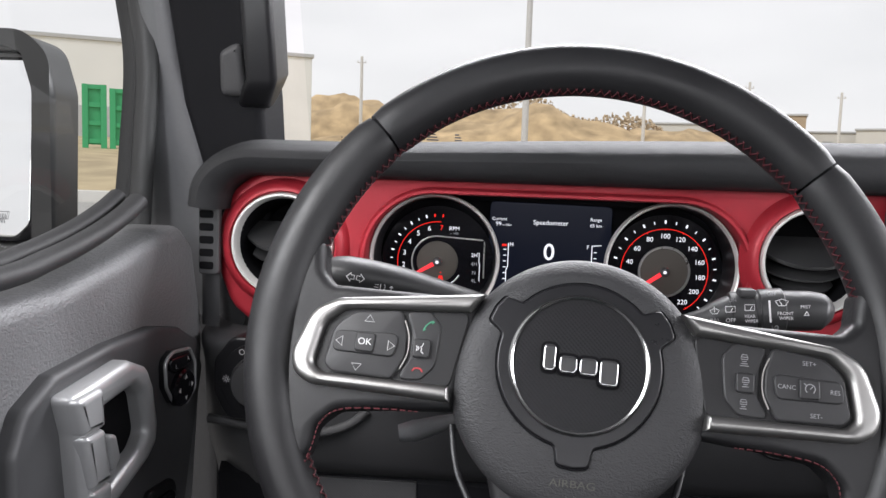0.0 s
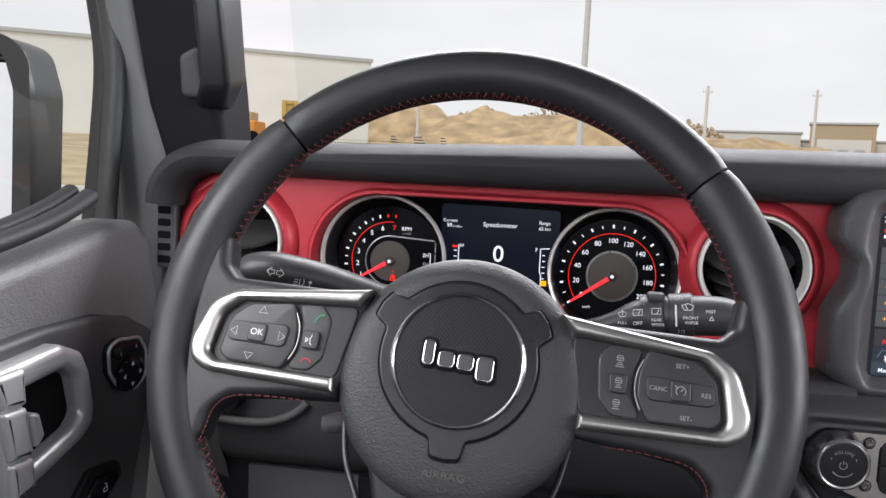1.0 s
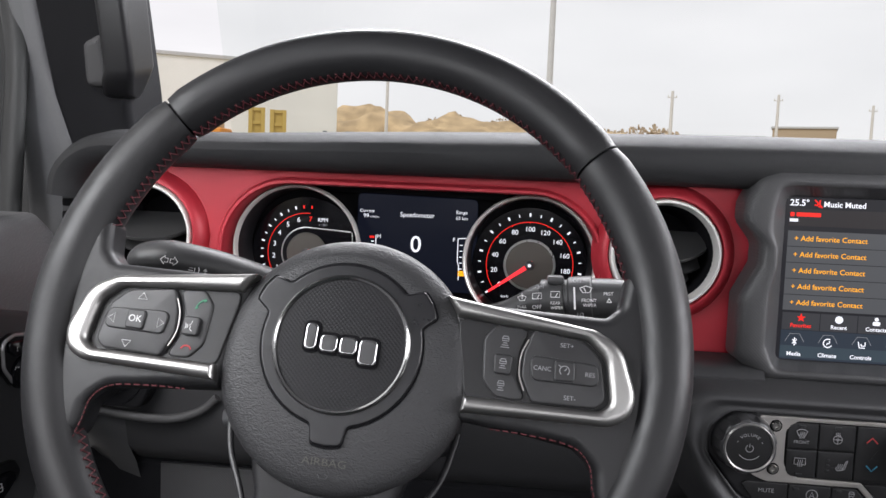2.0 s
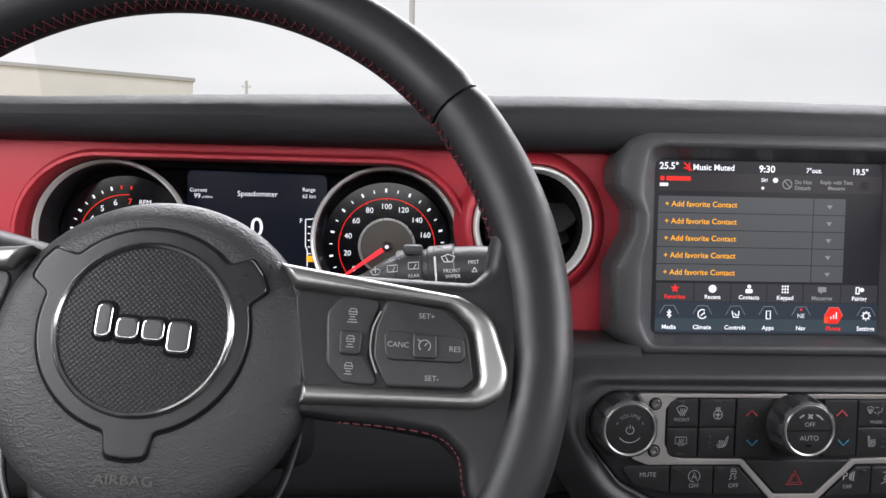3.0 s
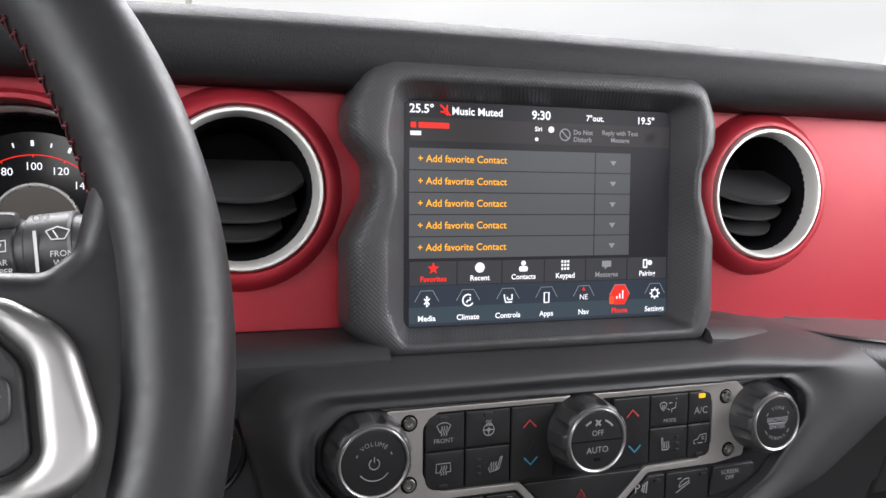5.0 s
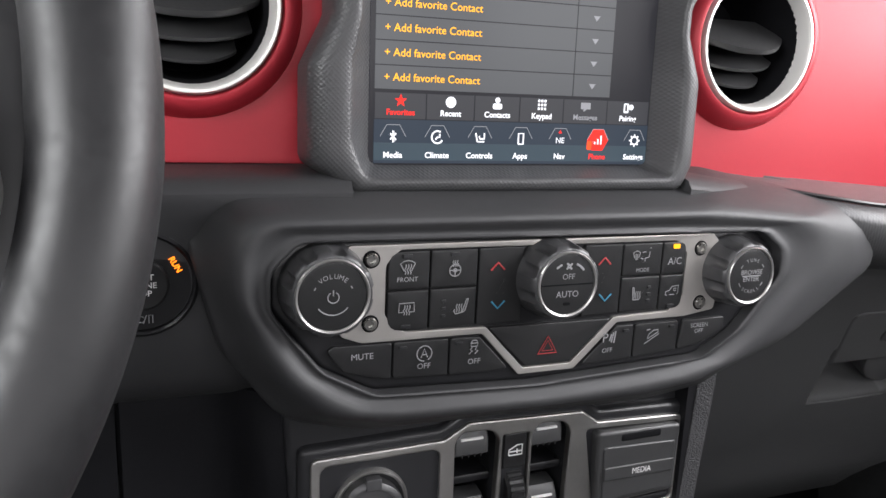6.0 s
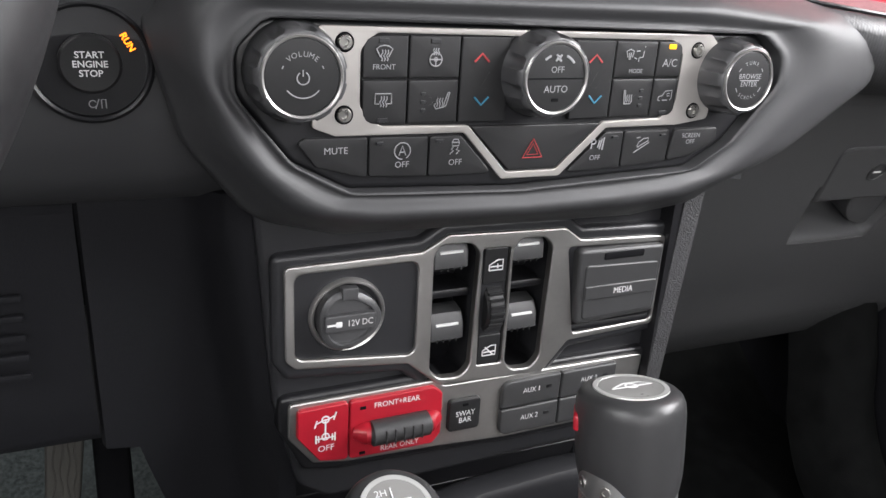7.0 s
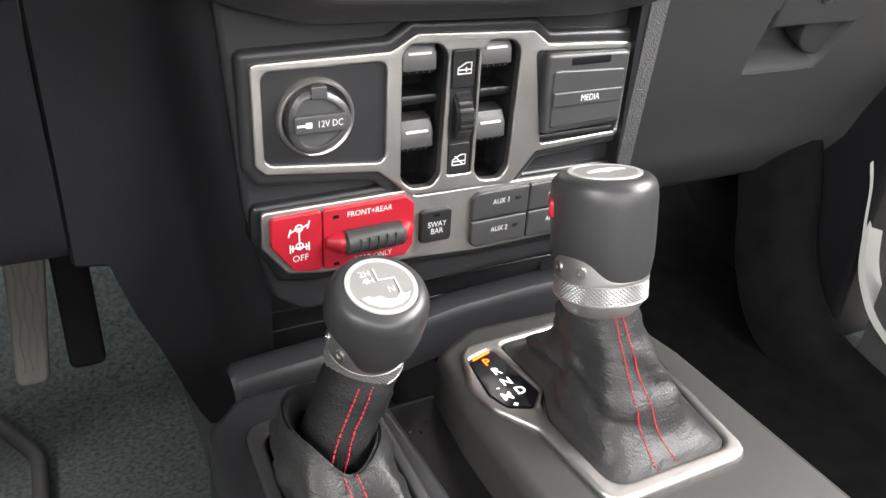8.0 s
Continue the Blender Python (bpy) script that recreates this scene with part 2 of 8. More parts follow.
LCD_WHITE = glow("display_white", (0.92, 0.94, 1.0), 1.1)
LCD_DIM = glow("display_grey", (0.42, 0.43, 0.46), 0.6)
LCD_AMBER = glow("display_amber", (1.0, 0.42, 0.005), 1.3)
LCD_RED = glow("display_red", (1.0, 0.02, 0.01), 1.0)
PARK_AMBER = glow("amber_letter", (1.0, 0.10, 0.004), 2.2)
LAMP_AMBER = glow("amber_lamp", (1.0, 0.20, 0.008), 2.0)
NEEDLE = glow("needle_red", (1.0, 0.03, 0.04), 1.5)


# ---- mesh helpers ----
def thing(name, label, category, m=None, group="", kind=""):
    ob = new(name)
    ob.empty_display_size = 0.02
    if m is not None:
        ob.matrix_world = m
    return tagged(ob, label, category, group, kind)


def mesh_of(name, bm, material, sharp=38):
    bmesh.ops.remove_doubles(bm, verts=bm.verts, dist=1e-6)
    bmesh.ops.recalc_face_normals(bm, faces=bm.faces)
    me = bpy.data.meshes.new(name)
    bm.to_mesh(me)
    bm.free()
    me.materials.append(material)
    me.polygons.foreach_set("use_smooth", [True] * len(me.polygons))
    me.set_sharp_from_angle(angle=radians(sharp))
    return me


def part(name, bm, material, parent=None, label="", m=None, sharp=38, kind=""):
    ob = new(name, mesh_of(name, bm, material, sharp))
    ob.parent = parent
    if m is not None:
        ob.matrix_basis = m
    if kind != "stuff":
        soft_edges = ob.modifiers.new("flat_faces", "WEIGHTED_NORMAL")
        soft_edges.keep_sharp, soft_edges.weight = True, 50
    return tagged(ob, label, "", "", kind)


def whole(name, bm, material, label, category, group="", kind="", m=None, sharp=38):
    """A thing that is one mesh."""
    return tagged(part(name, bm, material, None, label, m, sharp), "", category, group, kind)


def wall(x, y, z, tilt=0, yaw=0, spin=0):
    """A frame that faces the seats: its x to the right, its y up, its z towards the seats."""
    return pose(x, y, z, 90 - tilt, 0, yaw) @ pose(0, 0, 0, 0, 0, spin)


def area2(loop):
    return sum(a[0] * b[1] - b[0] * a[1] for a, b in zip(loop, loop[1:] + loop[:1]))


def rounded(pts, r, seg=5):
    """A polygon with rounded corners; r: one radius or one for each corner."""
    out, n = [], len(pts)
    rs = r if isinstance(r, (list, tuple)) else [r] * n
    for i in range(n):
        p, a, b = Vector(pts[i]), Vector(pts[i - 1]), Vector(pts[(i + 1) % n])
        u, v = a - p, b - p
        ang = u.angle(v)
        d = min(rs[i] / max(math.tan(ang / 2), 1e-4), u.length * 0.48, v.length * 0.48)
        if rs[i] <= 0 or ang > 3.1:
            out.append(tuple(p))
            continue
        s, e = p + u.normalized() * d, p + v.normalized() * d
        for k in range(seg + 1):
            t = k / seg
            q = s.lerp(p, t).lerp(p.lerp(e, t), t)
            out.append((q.x, q.y))
    return out


def box2(x0, y0, x1, y1, r=0.0, seg=4):
    return rounded([(x0, y0), (x1, y0), (x1, y1), (x0, y1)], r, seg) if r else [(x0, y0), (x1, y0), (x1, y1), (x0, y1)]


def circle2(x, y, r, n=48, a0=0.0):
    return [(x + r * math.cos(a0 + 2 * math.pi * k / n), y + r * math.sin(a0 + 2 * math.pi * k / n)) for k in range(n)]


def inset(loop, d):
    out, n = [], len(loop)
    for i in range(n):
        a, p, b = loop[i - 1], loop[i], loop[(i + 1) % n]
        e1, e2 = Vector((p[0] - a[0], p[1] - a[1])), Vector((b[0] - p[0], b[1] - p[1]))
        if e1.length < 1e-9 or e2.length < 1e-9:
            out.append(p)
            continue
        e1.normalize(), e2.normalize()
        n1, n2 = Vector((-e1.y, e1.x)), Vector((-e2.y, e2.x))
        k = d / max(0.35, 1 + n1.dot(n2))
        out.append((p[0] + (n1.x + n2.x) * k, p[1] + (n1.y + n2.y) * k))
    return out


def plate(outer, z0, z1, bevel=0.0008, seg=3, holes=(), back=False, bm=None, dome=0.0):
    """A flat piece from z0 to its face at z1, with rounded front edges, and holes."""
    bm = bm or bmesh.new()
    tops, flat = [], []
    for k, loop in enumerate([outer, *holes]):
        loop = list(loop)
        if (area2(loop) > 0) != (k == 0):
            loop.reverse()
        levels = [(0, z0), (0, z1 - bevel)] + [(bevel * (1 - math.cos(radians(90 * j / seg))), z1 - bevel + bevel * math.sin(radians(90 * j / seg))) for j in range(1, seg + 1)]
        rings = []
        for d, z in levels:
            rings.append([bm.verts.new((x, y, z)) for x, y in (inset(loop, d) if d else loop)])
        for ra, rb in zip(rings, rings[1:]):
            for i in range(len(ra)):
                j = (i + 1) % len(ra)
                bm.faces.new((ra[i], ra[j], rb[j], rb[i]))
        if back and k == 0 and not holes:
            bm.faces.new(rings[0][::-1])
        top = rings[-1]
        if k == 0 and not holes and dome:
            cx, cy = sum(v.co.x for v in top) / len(top), sum(v.co.y for v in top) / len(top)
            prev = top
            for s, h in ((0.75, 0.44), (0.45, 0.8), (0.2, 0.96)):
                ring = [bm.verts.new((cx + (v.co.x - cx) * s, cy + (v.co.y - cy) * s, z1 + dome * h)) for v in top]
                for i in range(len(ring)):
                    j = (i + 1) % len(ring)
                    bm.faces.new((prev[i], prev[j], ring[j], ring[i]))
                prev = ring
            bm.faces.new(prev)
            return bm
        tops.append(top)
        flat.extend(top)
    for tri in tessellate_polygon([[v.co for v in ring] for ring in tops]):
        vs = [flat[i] for i in tri]
        if len(set(vs)) == 3 and not bm.faces.get(vs):
            bm.faces.new(vs)
    return bm


def loft(loops, ring=True, caps=True, bm=None):
    """A skin over rows of points; ring: each row is closed."""
    bm = bm or bmesh.new()
    rows = [[bm.verts.new(p) for p in loop] for loop in loops]
    for a, b in zip(rows, rows[1:]):
        n = len(a)
        for i in range(n if ring else n - 1):
            j = (i + 1) % n
            bm.faces.new((a[i], a[j], b[j], b[i]))
    if ring and caps:
        bm.faces.new(rows[0][::-1])
        bm.faces.new(rows[-1])
    return bm


def lathe(profile, n=48, bm=None, wob=None):
    """A body of revolution round z from (radius, height) pairs."""
    bm = bm or bmesh.new()
    rows = []
    for r, z in profile:
        rows.append([bm.verts.new(((r + (wob(2 * math.pi * k / n, z) if wob else 0)) * math.cos(2 * math.pi * k / n), (r + (wob(2 * math.pi * k / n, z) if wob else 0)) * math.sin(2 * math.pi * k / n), z)) for k in range(n)])
    for a, b in zip(rows, rows[1:]):
        for i in range(n):
            j = (i + 1) % n
            bm.faces.new((a[i], a[j], b[j], b[i]))
    for row, (r, z) in ((rows[0], profile[0]), (rows[-1], profile[-1])):
        if r > 1e-5:
            bm.faces.new(row)
    return bm


def smooth_path(pts, n=8, closed=False):
    """A Catmull-Rom curve through points."""
    P = [Vector(p) for p in pts]
    out, m = [], len(P)
    for i in range(m if closed else m - 1):
        p0 = P[i - 1] if (closed or i > 0) else P[0]
        p1, p2 = P[i], P[(i + 1) % m]
        p3 = P[(i + 2) % m] if (closed or i + 2 < m) else P[-1]
        for k in range(n):
            t = k / n
            out.append(0.5 * ((2 * p1) + (p2 - p0) * t + (2 * p0 - 5 * p1 + 4 * p2 - p3) * t * t + (3 * p1 - p0 - 3 * p2 + p3) * t ** 3))
    if not closed:
        out.append(P[-1])
    return out


def tube(path, r, n=10, closed=False, bm=None, up=(0, 0, 1), flat=1.0):
    """A round or flattened bar along a path; r: one radius or one for each point."""
    P = [Vector(p) for p in path]
    m = len(P)
    rs = r if isinstance(r, (list, tuple)) else [r] * m
    loops = []
    for i in range(m):
        t = (P[(i + 1) % m] - P[i - 1]) if (closed or 0 < i < m - 1) else (P[1] - P[0] if i == 0 else P[-1] - P[-2])
        t.normalize()
        s = t.cross(Vector(up))
        s = s.normalized() if s.length > 1e-4 else t.orthogonal().normalized()
        u = s.cross(t)
        loops.append([P[i] + s * (rs[i] * math.cos(2 * math.pi * k / n)) + u * (rs[i] * flat * math.sin(2 * math.pi * k / n)) for k in range(n)])
    if closed:
        loops.append(loops[0])
    return loft(loops, True, not closed, bm)


def block(x0, y0, z0, x1, y1, z1, r=0.002, seg=2, bm=None):
    """A box with rounded edges."""
    bm = bm or bmesh.new()
    made = bmesh.ops.create_cube(bm, size=1, matrix=Matrix.Translation(((x0 + x1) / 2, (y0 + y1) / 2, (z0 + z1) / 2)) @ Matrix.Diagonal((x1 - x0, y1 - y0, z1 - z0, 1)))
    if r:
        edges = {e for v in made["verts"] for e in v.link_edges}
        bmesh.ops.bevel(bm, geom=list(edges), offset=r, segments=seg, affect="EDGES", profile=0.5)
    return bm


def xf(bm, m):
    bmesh.ops.transform(bm, matrix=m, verts=bm.verts)
    return bm


def text(body, height, m, material, parent, name="lettering", align="CENTER", bold=0.0, shear=0.0, wide=1.0, label=""):
    """Raised print with capitals of that height, in the frame m of its parent."""
    cu = bpy.data.curves.new(name, "FONT")
    cu.body, cu.size, cu.align_x, cu.align_y = body, height / 0.69, align, "CENTER"
    cu.offset, cu.shear, cu.resolution_u = bold * height, shear, 3
    cu.fill_mode = "FRONT"
    tmp = bpy.data.objects.new(name, cu)
    me = bpy.data.meshes.new_from_object(tmp)
    bpy.data.objects.remove(tmp)
    bpy.data.curves.remove(cu)
    me.name = name
    me.materials.clear()
    me.materials.append(material)
    me.transform(Matrix.Diagonal((wide, 1, 1, 1)))
    ob = new(name, me)
    ob.parent, ob.matrix_basis = parent, m
    return tagged(ob, label)


def at(x, y, z=0.0, spin=0.0):
    return pose(x, y, z, 0, 0, spin)


def strokes(lines, w, m, material, parent, name="symbol", closed=False, h=0.0002, label=""):
    """A printed symbol: flat raised strokes along lines of points."""
    bm = bmesh.new()
    for line in lines:
        tube([(x, y, 0) for x, y in line], w / 2, 6, closed, bm, flat=max(0.25, h / w * 2))
    return part(name, bm, material, parent, label, m)


# ---- cabin shell ----
def slab(name, x0, y0, z0, x1, y1, z1, material, label, category, r=0.01):
    return whole(name, block(x0, y0, z0, x1, y1, z1, r), material, label, category, kind="structure")


slab("floor", -0.40, -1.75, 0.55, 1.16, 0.95, 0.60, CARPET, "black carpeted footwell floor of the cabin", "floor")
# unseen roof added over the cabin, dark enough to limit bounced light
slab("ceiling", -0.33, -1.80, 1.80, 1.09, 0.46, 1.86, ROOFLINING, "unseen grey roof added to close the cabin over the seats", "ceiling")
slab("cowl_side", -0.42, 0.300, 0.56, -0.326, 0.90, 1.40, PLASTIC, "black body side beside the dashboard", "wall")
slab("cowl_side", 1.064, 0.338, 0.56, 1.16, 0.90, 1.40, SHADED, "black body side beside the glove box", "wall")
slab("firewall", -0.40, 0.86, 0.60, 1.16, 0.90, 1.36, CARPET, "black carpeted wall before the footwells", "wall")
side_hole = [box2(-0.60, 1.335, 0.19, 1.76, 0.05), box2(-1.62, 1.36, -0.72, 1.76, 0.06)]
for nm, x, lb in (("wall_right", 1.07, "black passenger door wall with window openings"),):
    whole(nm, xf(plate(box2(-1.76, 0.55, 0.30, 1.82), -0.05, 0.0, 0.004, 2, side_hole), pose(x, 0, 0, 90, 0, 90) @ Matrix.Diagonal((1, 1, -1, 1))), PLASTIC, lb, "wall", kind="structure")
whole("wall_left", xf(plate(box2(-1.76, 0.55, -0.62, 1.82), -0.05, 0.0, 0.004, 2, [side_hole[1]]), pose(-0.33, 0, 0, 90, 0, 90)), PLASTIC, "black rear door wall with a window opening", "wall", kind="structure")
whole("wall_rear", xf(plate(box2(-0.36, 0.55, 1.10, 1.82), 0.0, 0.05, 0.004, 2, [box2(-0.2, 1.33, 0.94, 1.74, 0.06)]), wall(0, -1.72, 0)), PLASTIC, "black tailgate wall with a window opening", "wall", kind="structure")


# ---- windscreen ----
def windscreen():
    ob = thing("windscreen", "clear laminated windscreen with a black dotted edge", "windscreen", kind="structure")
    lean = pose(0.38, 0.64, 1.40, 110, 0, 0)
    bm = bmesh.new()
    bmesh.ops.create_grid(bm, x_segments=1, y_segments=1, size=0.5, matrix=lean @ Matrix.Translation((0, 0.24, 0)) @ Matrix.Diagonal((1.40, 0.48, 1, 1)))
    g = part("pane", bm, PANE, ob)
    g.visible_shadow = False
    bm = bmesh.new()
    for row in range(3):
        for k in range(46 - 8 * row):
            d = 0.0016 - 0.0004 * row
            plate(circle2(-0.655 + 0.0042 * k, 0.0225 + 0.0042 * row, d, 6), 0.001, 0.0014, 0.0001, 1, bm=bm)
    xf(bm, lean)
    part("dotted_edge", bm, VOID, ob, "black printed dots", kind="stuff")
    bm = plate(box2(-0.70, -0.02, 0.70, 0.02), 0.0006, 0.001, 0.0001, 1)
    part("edge_band", xf(bm, lean), VOID, ob)
    bm = bmesh.new()
    for x, w in ((-0.565, 0.010), (-0.530, 0.016), (-0.495, 0.010)):
        for k in range(3):
            plate(box2(x - w / 2, 0.030 + 0.004 * k, x + w / 2 - 0.002 * k, 0.0318 + 0.004 * k), 0.001, 0.0014, 0.0001, 1, bm=bm)
    part("etched_mark", xf(bm, lean), TRIMGREY, ob)


windscreen()


# ---- dashboard ----
dash = thing("dashboard", "black dashboard with a satin red fascia and soft pad", "dashboard", kind="structure")


def pad_section(p, out):
    """The pad's cross-section where its top runs through p; out points away from the dashboard's middle."""
    prof = [(0.0, 0.55), (0.004, 0.32), (0.003, 0.235), (-0.001, 0.212), (-0.007, 0.200), (-0.014, 0.1965), (-0.021, 0.199), (-0.027, 0.206), (-0.030, 0.216), (-0.031, 0.30)]
    # the crest arches a little along the car's width, the foot stays level
    arch = max(-0.002, 0.010 - 0.042 * (p[0] - 0.37) ** 2) if out[1] > 0.9 else -0.002 * out[1]
    return [(p[0] + out[0] * n, y, p[1] + out[1] * n + arch * max(0.0, min(1.0, (n + 0.027) / 0.025))) for n, y in prof]


def pad():
    line = [(-0.3225, 1.352), (-0.322, 1.356)]
    line += [(-0.262 - 0.060 * math.cos(radians(a)), 1.356 + 0.0525 * math.sin(radians(a))) for a in range(10, 91, 10)]
    line += [(x, 1.4085) for x in (-0.20, -0.15, -0.10, -0.05, 0.0, 0.05, 0.1, 0.15, 0.2, 0.25, 0.3, 0.35, 0.4, 0.45, 0.5, 0.55, 0.6, 0.7, 0.8, 0.9, 1.0, 1.08)]
    rows = []
    for i, p in enumerate(line):
        a, b = line[max(0, i - 1)], line[min(len(line) - 1, i + 1)]
        t = Vector((b[0] - a[0], b[1] - a[1])).normalized()
        rows.append(pad_section(p, (-t.y, t.x)))
    part("top_pad", loft(rows, ring=False, caps=False), SOFT, dash, "soft grained black pad")
    bm = bmesh.new()
    for k in range(190):
        x = -0.25 + 0.007 * k
        z = 1.4104 + max(-0.002, 0.010 - 0.042 * (x - 0.37) ** 2)
        tube([(x, 0.2315, z), (x + 0.0045, 0.2315, z)], 0.0003, 5, bm=bm)
    part("stitching", bm, DARKTHREAD, dash, "dark red stitched seam", kind="stuff")


pad()

VENTS = [(-0.243, 1.319), (0.2065, 1.3225), (0.5600, 1.3230), (0.995, 1.321)]
G1, G2, GR = (-0.1128, 1.3085), (0.0965, 1.3075), 0.0585


def fascia():
    hole = []
    n = 20
    for k in range(n + 1):
        a = radians(92 + 176 * k / n)
        hole.append((G1[0] + GR * math.cos(a), G1[1] + GR * math.sin(a)))
    for k in range(n + 1):
        a = radians(-88 + 176 * k / n)
        hole.append((G2[0] + GR * math.cos(a), G2[1] + GR * math.sin(a)))
    outer = rounded([(-0.303, 1.290), (-0.292, 1.262), (-0.262, 1.238), (0.48, 1.234), (0.615, 1.224), (1.06, 1.190), (1.075, 1.30), (1.06, 1.386), (-0.262, 1.386), (-0.290, 1.366), (-0.303, 1.340)], [0.02, 0.03, 0.03, 0.05, 0.05, 0.01, 0.04, 0.01, 0.03, 0.03, 0.02])
    holes = [hole] + [circle2(x, z, 0.0455, 48) for x, z in VENTS]
    part("red_fascia", plate(outer, -0.035, 0.0, 0.007, 4, holes), RED, dash, "satin red painted fascia", m=wall(0, 0.236, 0))
    bm = bmesh.new()
    lo = []
    for off, z in ((0.0, -0.02), (0.0, 0.004), (-0.0012, 0.0062), (-0.0035, 0.0062), (-0.0060, 0.002), (-0.0062, -0.008)):
        lo.append([(x, y, z) for x, y in inset(hole, off)])
    loft(lo, True, False, bm)
    part("cluster_lip", bm, RED, dash, m=wall(0, 0.236, 0))
    for x, z in VENTS:
        prof = [(0.0590, -0.003), (0.0568, 0.0015), (0.0545, 0.0062), (0.0518, 0.0098), (0.0490, 0.0116), (0.0468, 0.0115), (0.0457, 0.009), (0.0452, -0.02)]
        bm = bmesh.new()
        rows = [[(r * math.cos(2 * math.pi * k / 56), r * math.sin(2 * math.pi * k / 56), h) for k in range(56)] for r, h in prof]
        loft(rows, True, False, bm)
        part("vent_collar", bm, RED, dash, m=wall(x, 0.236, z))


fascia()


def air_vent(x, z, tilt):
    ob = thing("air_vent", "round black air vent with a satin silver ring", "air vent", wall(x, 0.236, z), group="air vents of the dashboard")
    rows = [[(r * math.cos(2 * math.pi * k / 56), r * math.sin(2 * math.pi * k / 56), h) for k in range(56)] for r, h in ((0.0455, 0.004), (0.0452, 0.0105), (0.0440, 0.0130), (0.0425, 0.0130), (0.0412, 0.0110), (0.0400, 0.004), (0.0392, -0.006), (0.0384, -0.013))]
    part("ring", loft(rows, True, False), BEZEL, ob, "satin silver ring")
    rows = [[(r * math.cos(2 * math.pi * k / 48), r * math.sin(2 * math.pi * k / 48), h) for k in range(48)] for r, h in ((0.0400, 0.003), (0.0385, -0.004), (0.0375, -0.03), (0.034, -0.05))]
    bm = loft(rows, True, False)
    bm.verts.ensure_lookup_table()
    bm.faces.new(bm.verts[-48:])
    # near-black colour carries the shade deep in the funnel
    part("housing", bm, VOID, ob, "funnel blackened for the shade inside it")
    for k, (h, thick) in enumerate(((-0.001, 0.0022), (-0.0165, 0.0012), (-0.0275, 0.0012))):
        w = math.sqrt(0.0378 ** 2 - h * h) - 0.001
        prof = []
        for s in range(21):
            u = -1 + 2 * s / 20
            prof.append((u * w, (0.021 if k == 0 else 0.014) * (1 - abs(u) ** 2.4) - (0.009 if k == 0 else 0.010)))
        outl = prof + [(w, -0.036), (-w, -0.036)]
        bm = plate(outl, -thick, thick, thick * 0.9, 3, back=True)
        part("vane", bm, GREY, ob, m=pose(0, h, -0.001 - 0.002 * k, 90 + tilt, 0, 0))
    return ob


for x, z in VENTS:
    air_vent(x, z, 27)


# lower half of the dashboard
def lower_dash():
    prof = [(0.238, 1.2418), (0.212, 1.2408), (0.199, 1.2396), (0.1915, 1.2370), (0.1880, 1.2325), (0.1885, 1.2270), (0.1925, 1.2190), (0.1960, 1.2100), (0.1970, 1.20), (0.200, 1.165), (0.207, 1.135), (0.222, 1.120), (0.232, 1.114)]
    # the ledge is let in under the touch screen
    rows = [[(x, min(0.236, y + 0.03 * k), z - 0.014 * k) for y, z in prof] for x, k in ((-0.245, 0), (-0.1, 0), (0.05, 0), (0.15, 0), (0.25, 0), (0.2810, 0), (0.2825, 1), (0.35, 1), (0.45, 1), (0.4875, 1), (0.4890, 0), (0.51, 0.15), (0.56, 0.5), (0.60, 0.9))]
    part("ledge", loft(rows, False, False), SATIN, dash, "black lower dashboard")
    # left end that rounds off towards the door
    cols = []
    for a in range(0, 91, 15):
        c, s = math.cos(radians(a)), math.sin(radians(a))
        cols.append([(-0.245 - 0.078 * s, y + (0.07 * (1 - c)), z) for y, z in ((0.238, 1.2418), (0.212, 1.2408), (0.199, 1.2396), (0.1915, 1.2370), (0.1880, 1.2325), (0.1885, 1.2270), (0.1925, 1.2190), (0.1960, 1.2100), (0.1970, 1.20), (0.200, 1.165), (0.207, 1.135), (0.222, 1.114), (0.25, 1.05))])
    bm = loft(cols, False, False)
    cols = []
    for a in range(0, 91, 15):
        c, s = math.cos(radians(a)), math.sin(radians(a))
        cols.append([(-0.2985 - 0.0205 * min(1.0, 1.3 * s), 0.226 + 0.030 * (1 - c), z) for z in (1.362, 1.33, 1.30, 1.27, 1.244)])
    loft(cols, False, False, bm)
    part("end_cap", bm, DOORPANEL, dash, "rounded black end panel")
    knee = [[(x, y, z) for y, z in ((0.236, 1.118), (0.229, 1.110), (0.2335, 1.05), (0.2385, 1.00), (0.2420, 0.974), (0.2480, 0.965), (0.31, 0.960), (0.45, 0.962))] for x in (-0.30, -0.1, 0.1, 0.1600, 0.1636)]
    part("knee_panel", loft(knee, False, False), SHADED, dash, "black knee panel, darkened for footwell shade")
    # panel beside the pedals: hollow, with its edge coming forward to the switch stack
    side = []
    for x, foot in ((0.1640, 0.962), (0.1660, 0.960), (0.1840, 0.955), (0.1880, 0.938), (0.1950, 0.912), (0.2060, 0.882), (0.2120, 0.862), (0.2200, 0.835), (0.2280, 0.812), (0.2340, 0.80), (0.2400, 0.80), (0.2460, 0.80), (0.2520, 0.80), (0.2620, 0.80), (0.2720, 0.80)):
        col = []
        for k in range(13):
            z = 1.118 + (foot - 1.118) * k / 12
            lean = max(0.0, 1.11 - z) * 0.09
            bend = 0.231 + 0.13 * (1.10 - z) if z < 1.10 else 0.231
            v = max(0.0, min(1.0, (x - bend + 0.016) / 0.026))
            lip = 0.2165 + max(0.0, 1.10 - z) * 0.03
            near = (0.2300 + lean + 0.009 * max(0.0, min(1.0, (x - 0.168) / 0.045))) * (1 - v * v * (3 - 2 * v)) + lip * v * v * (3 - 2 * v)
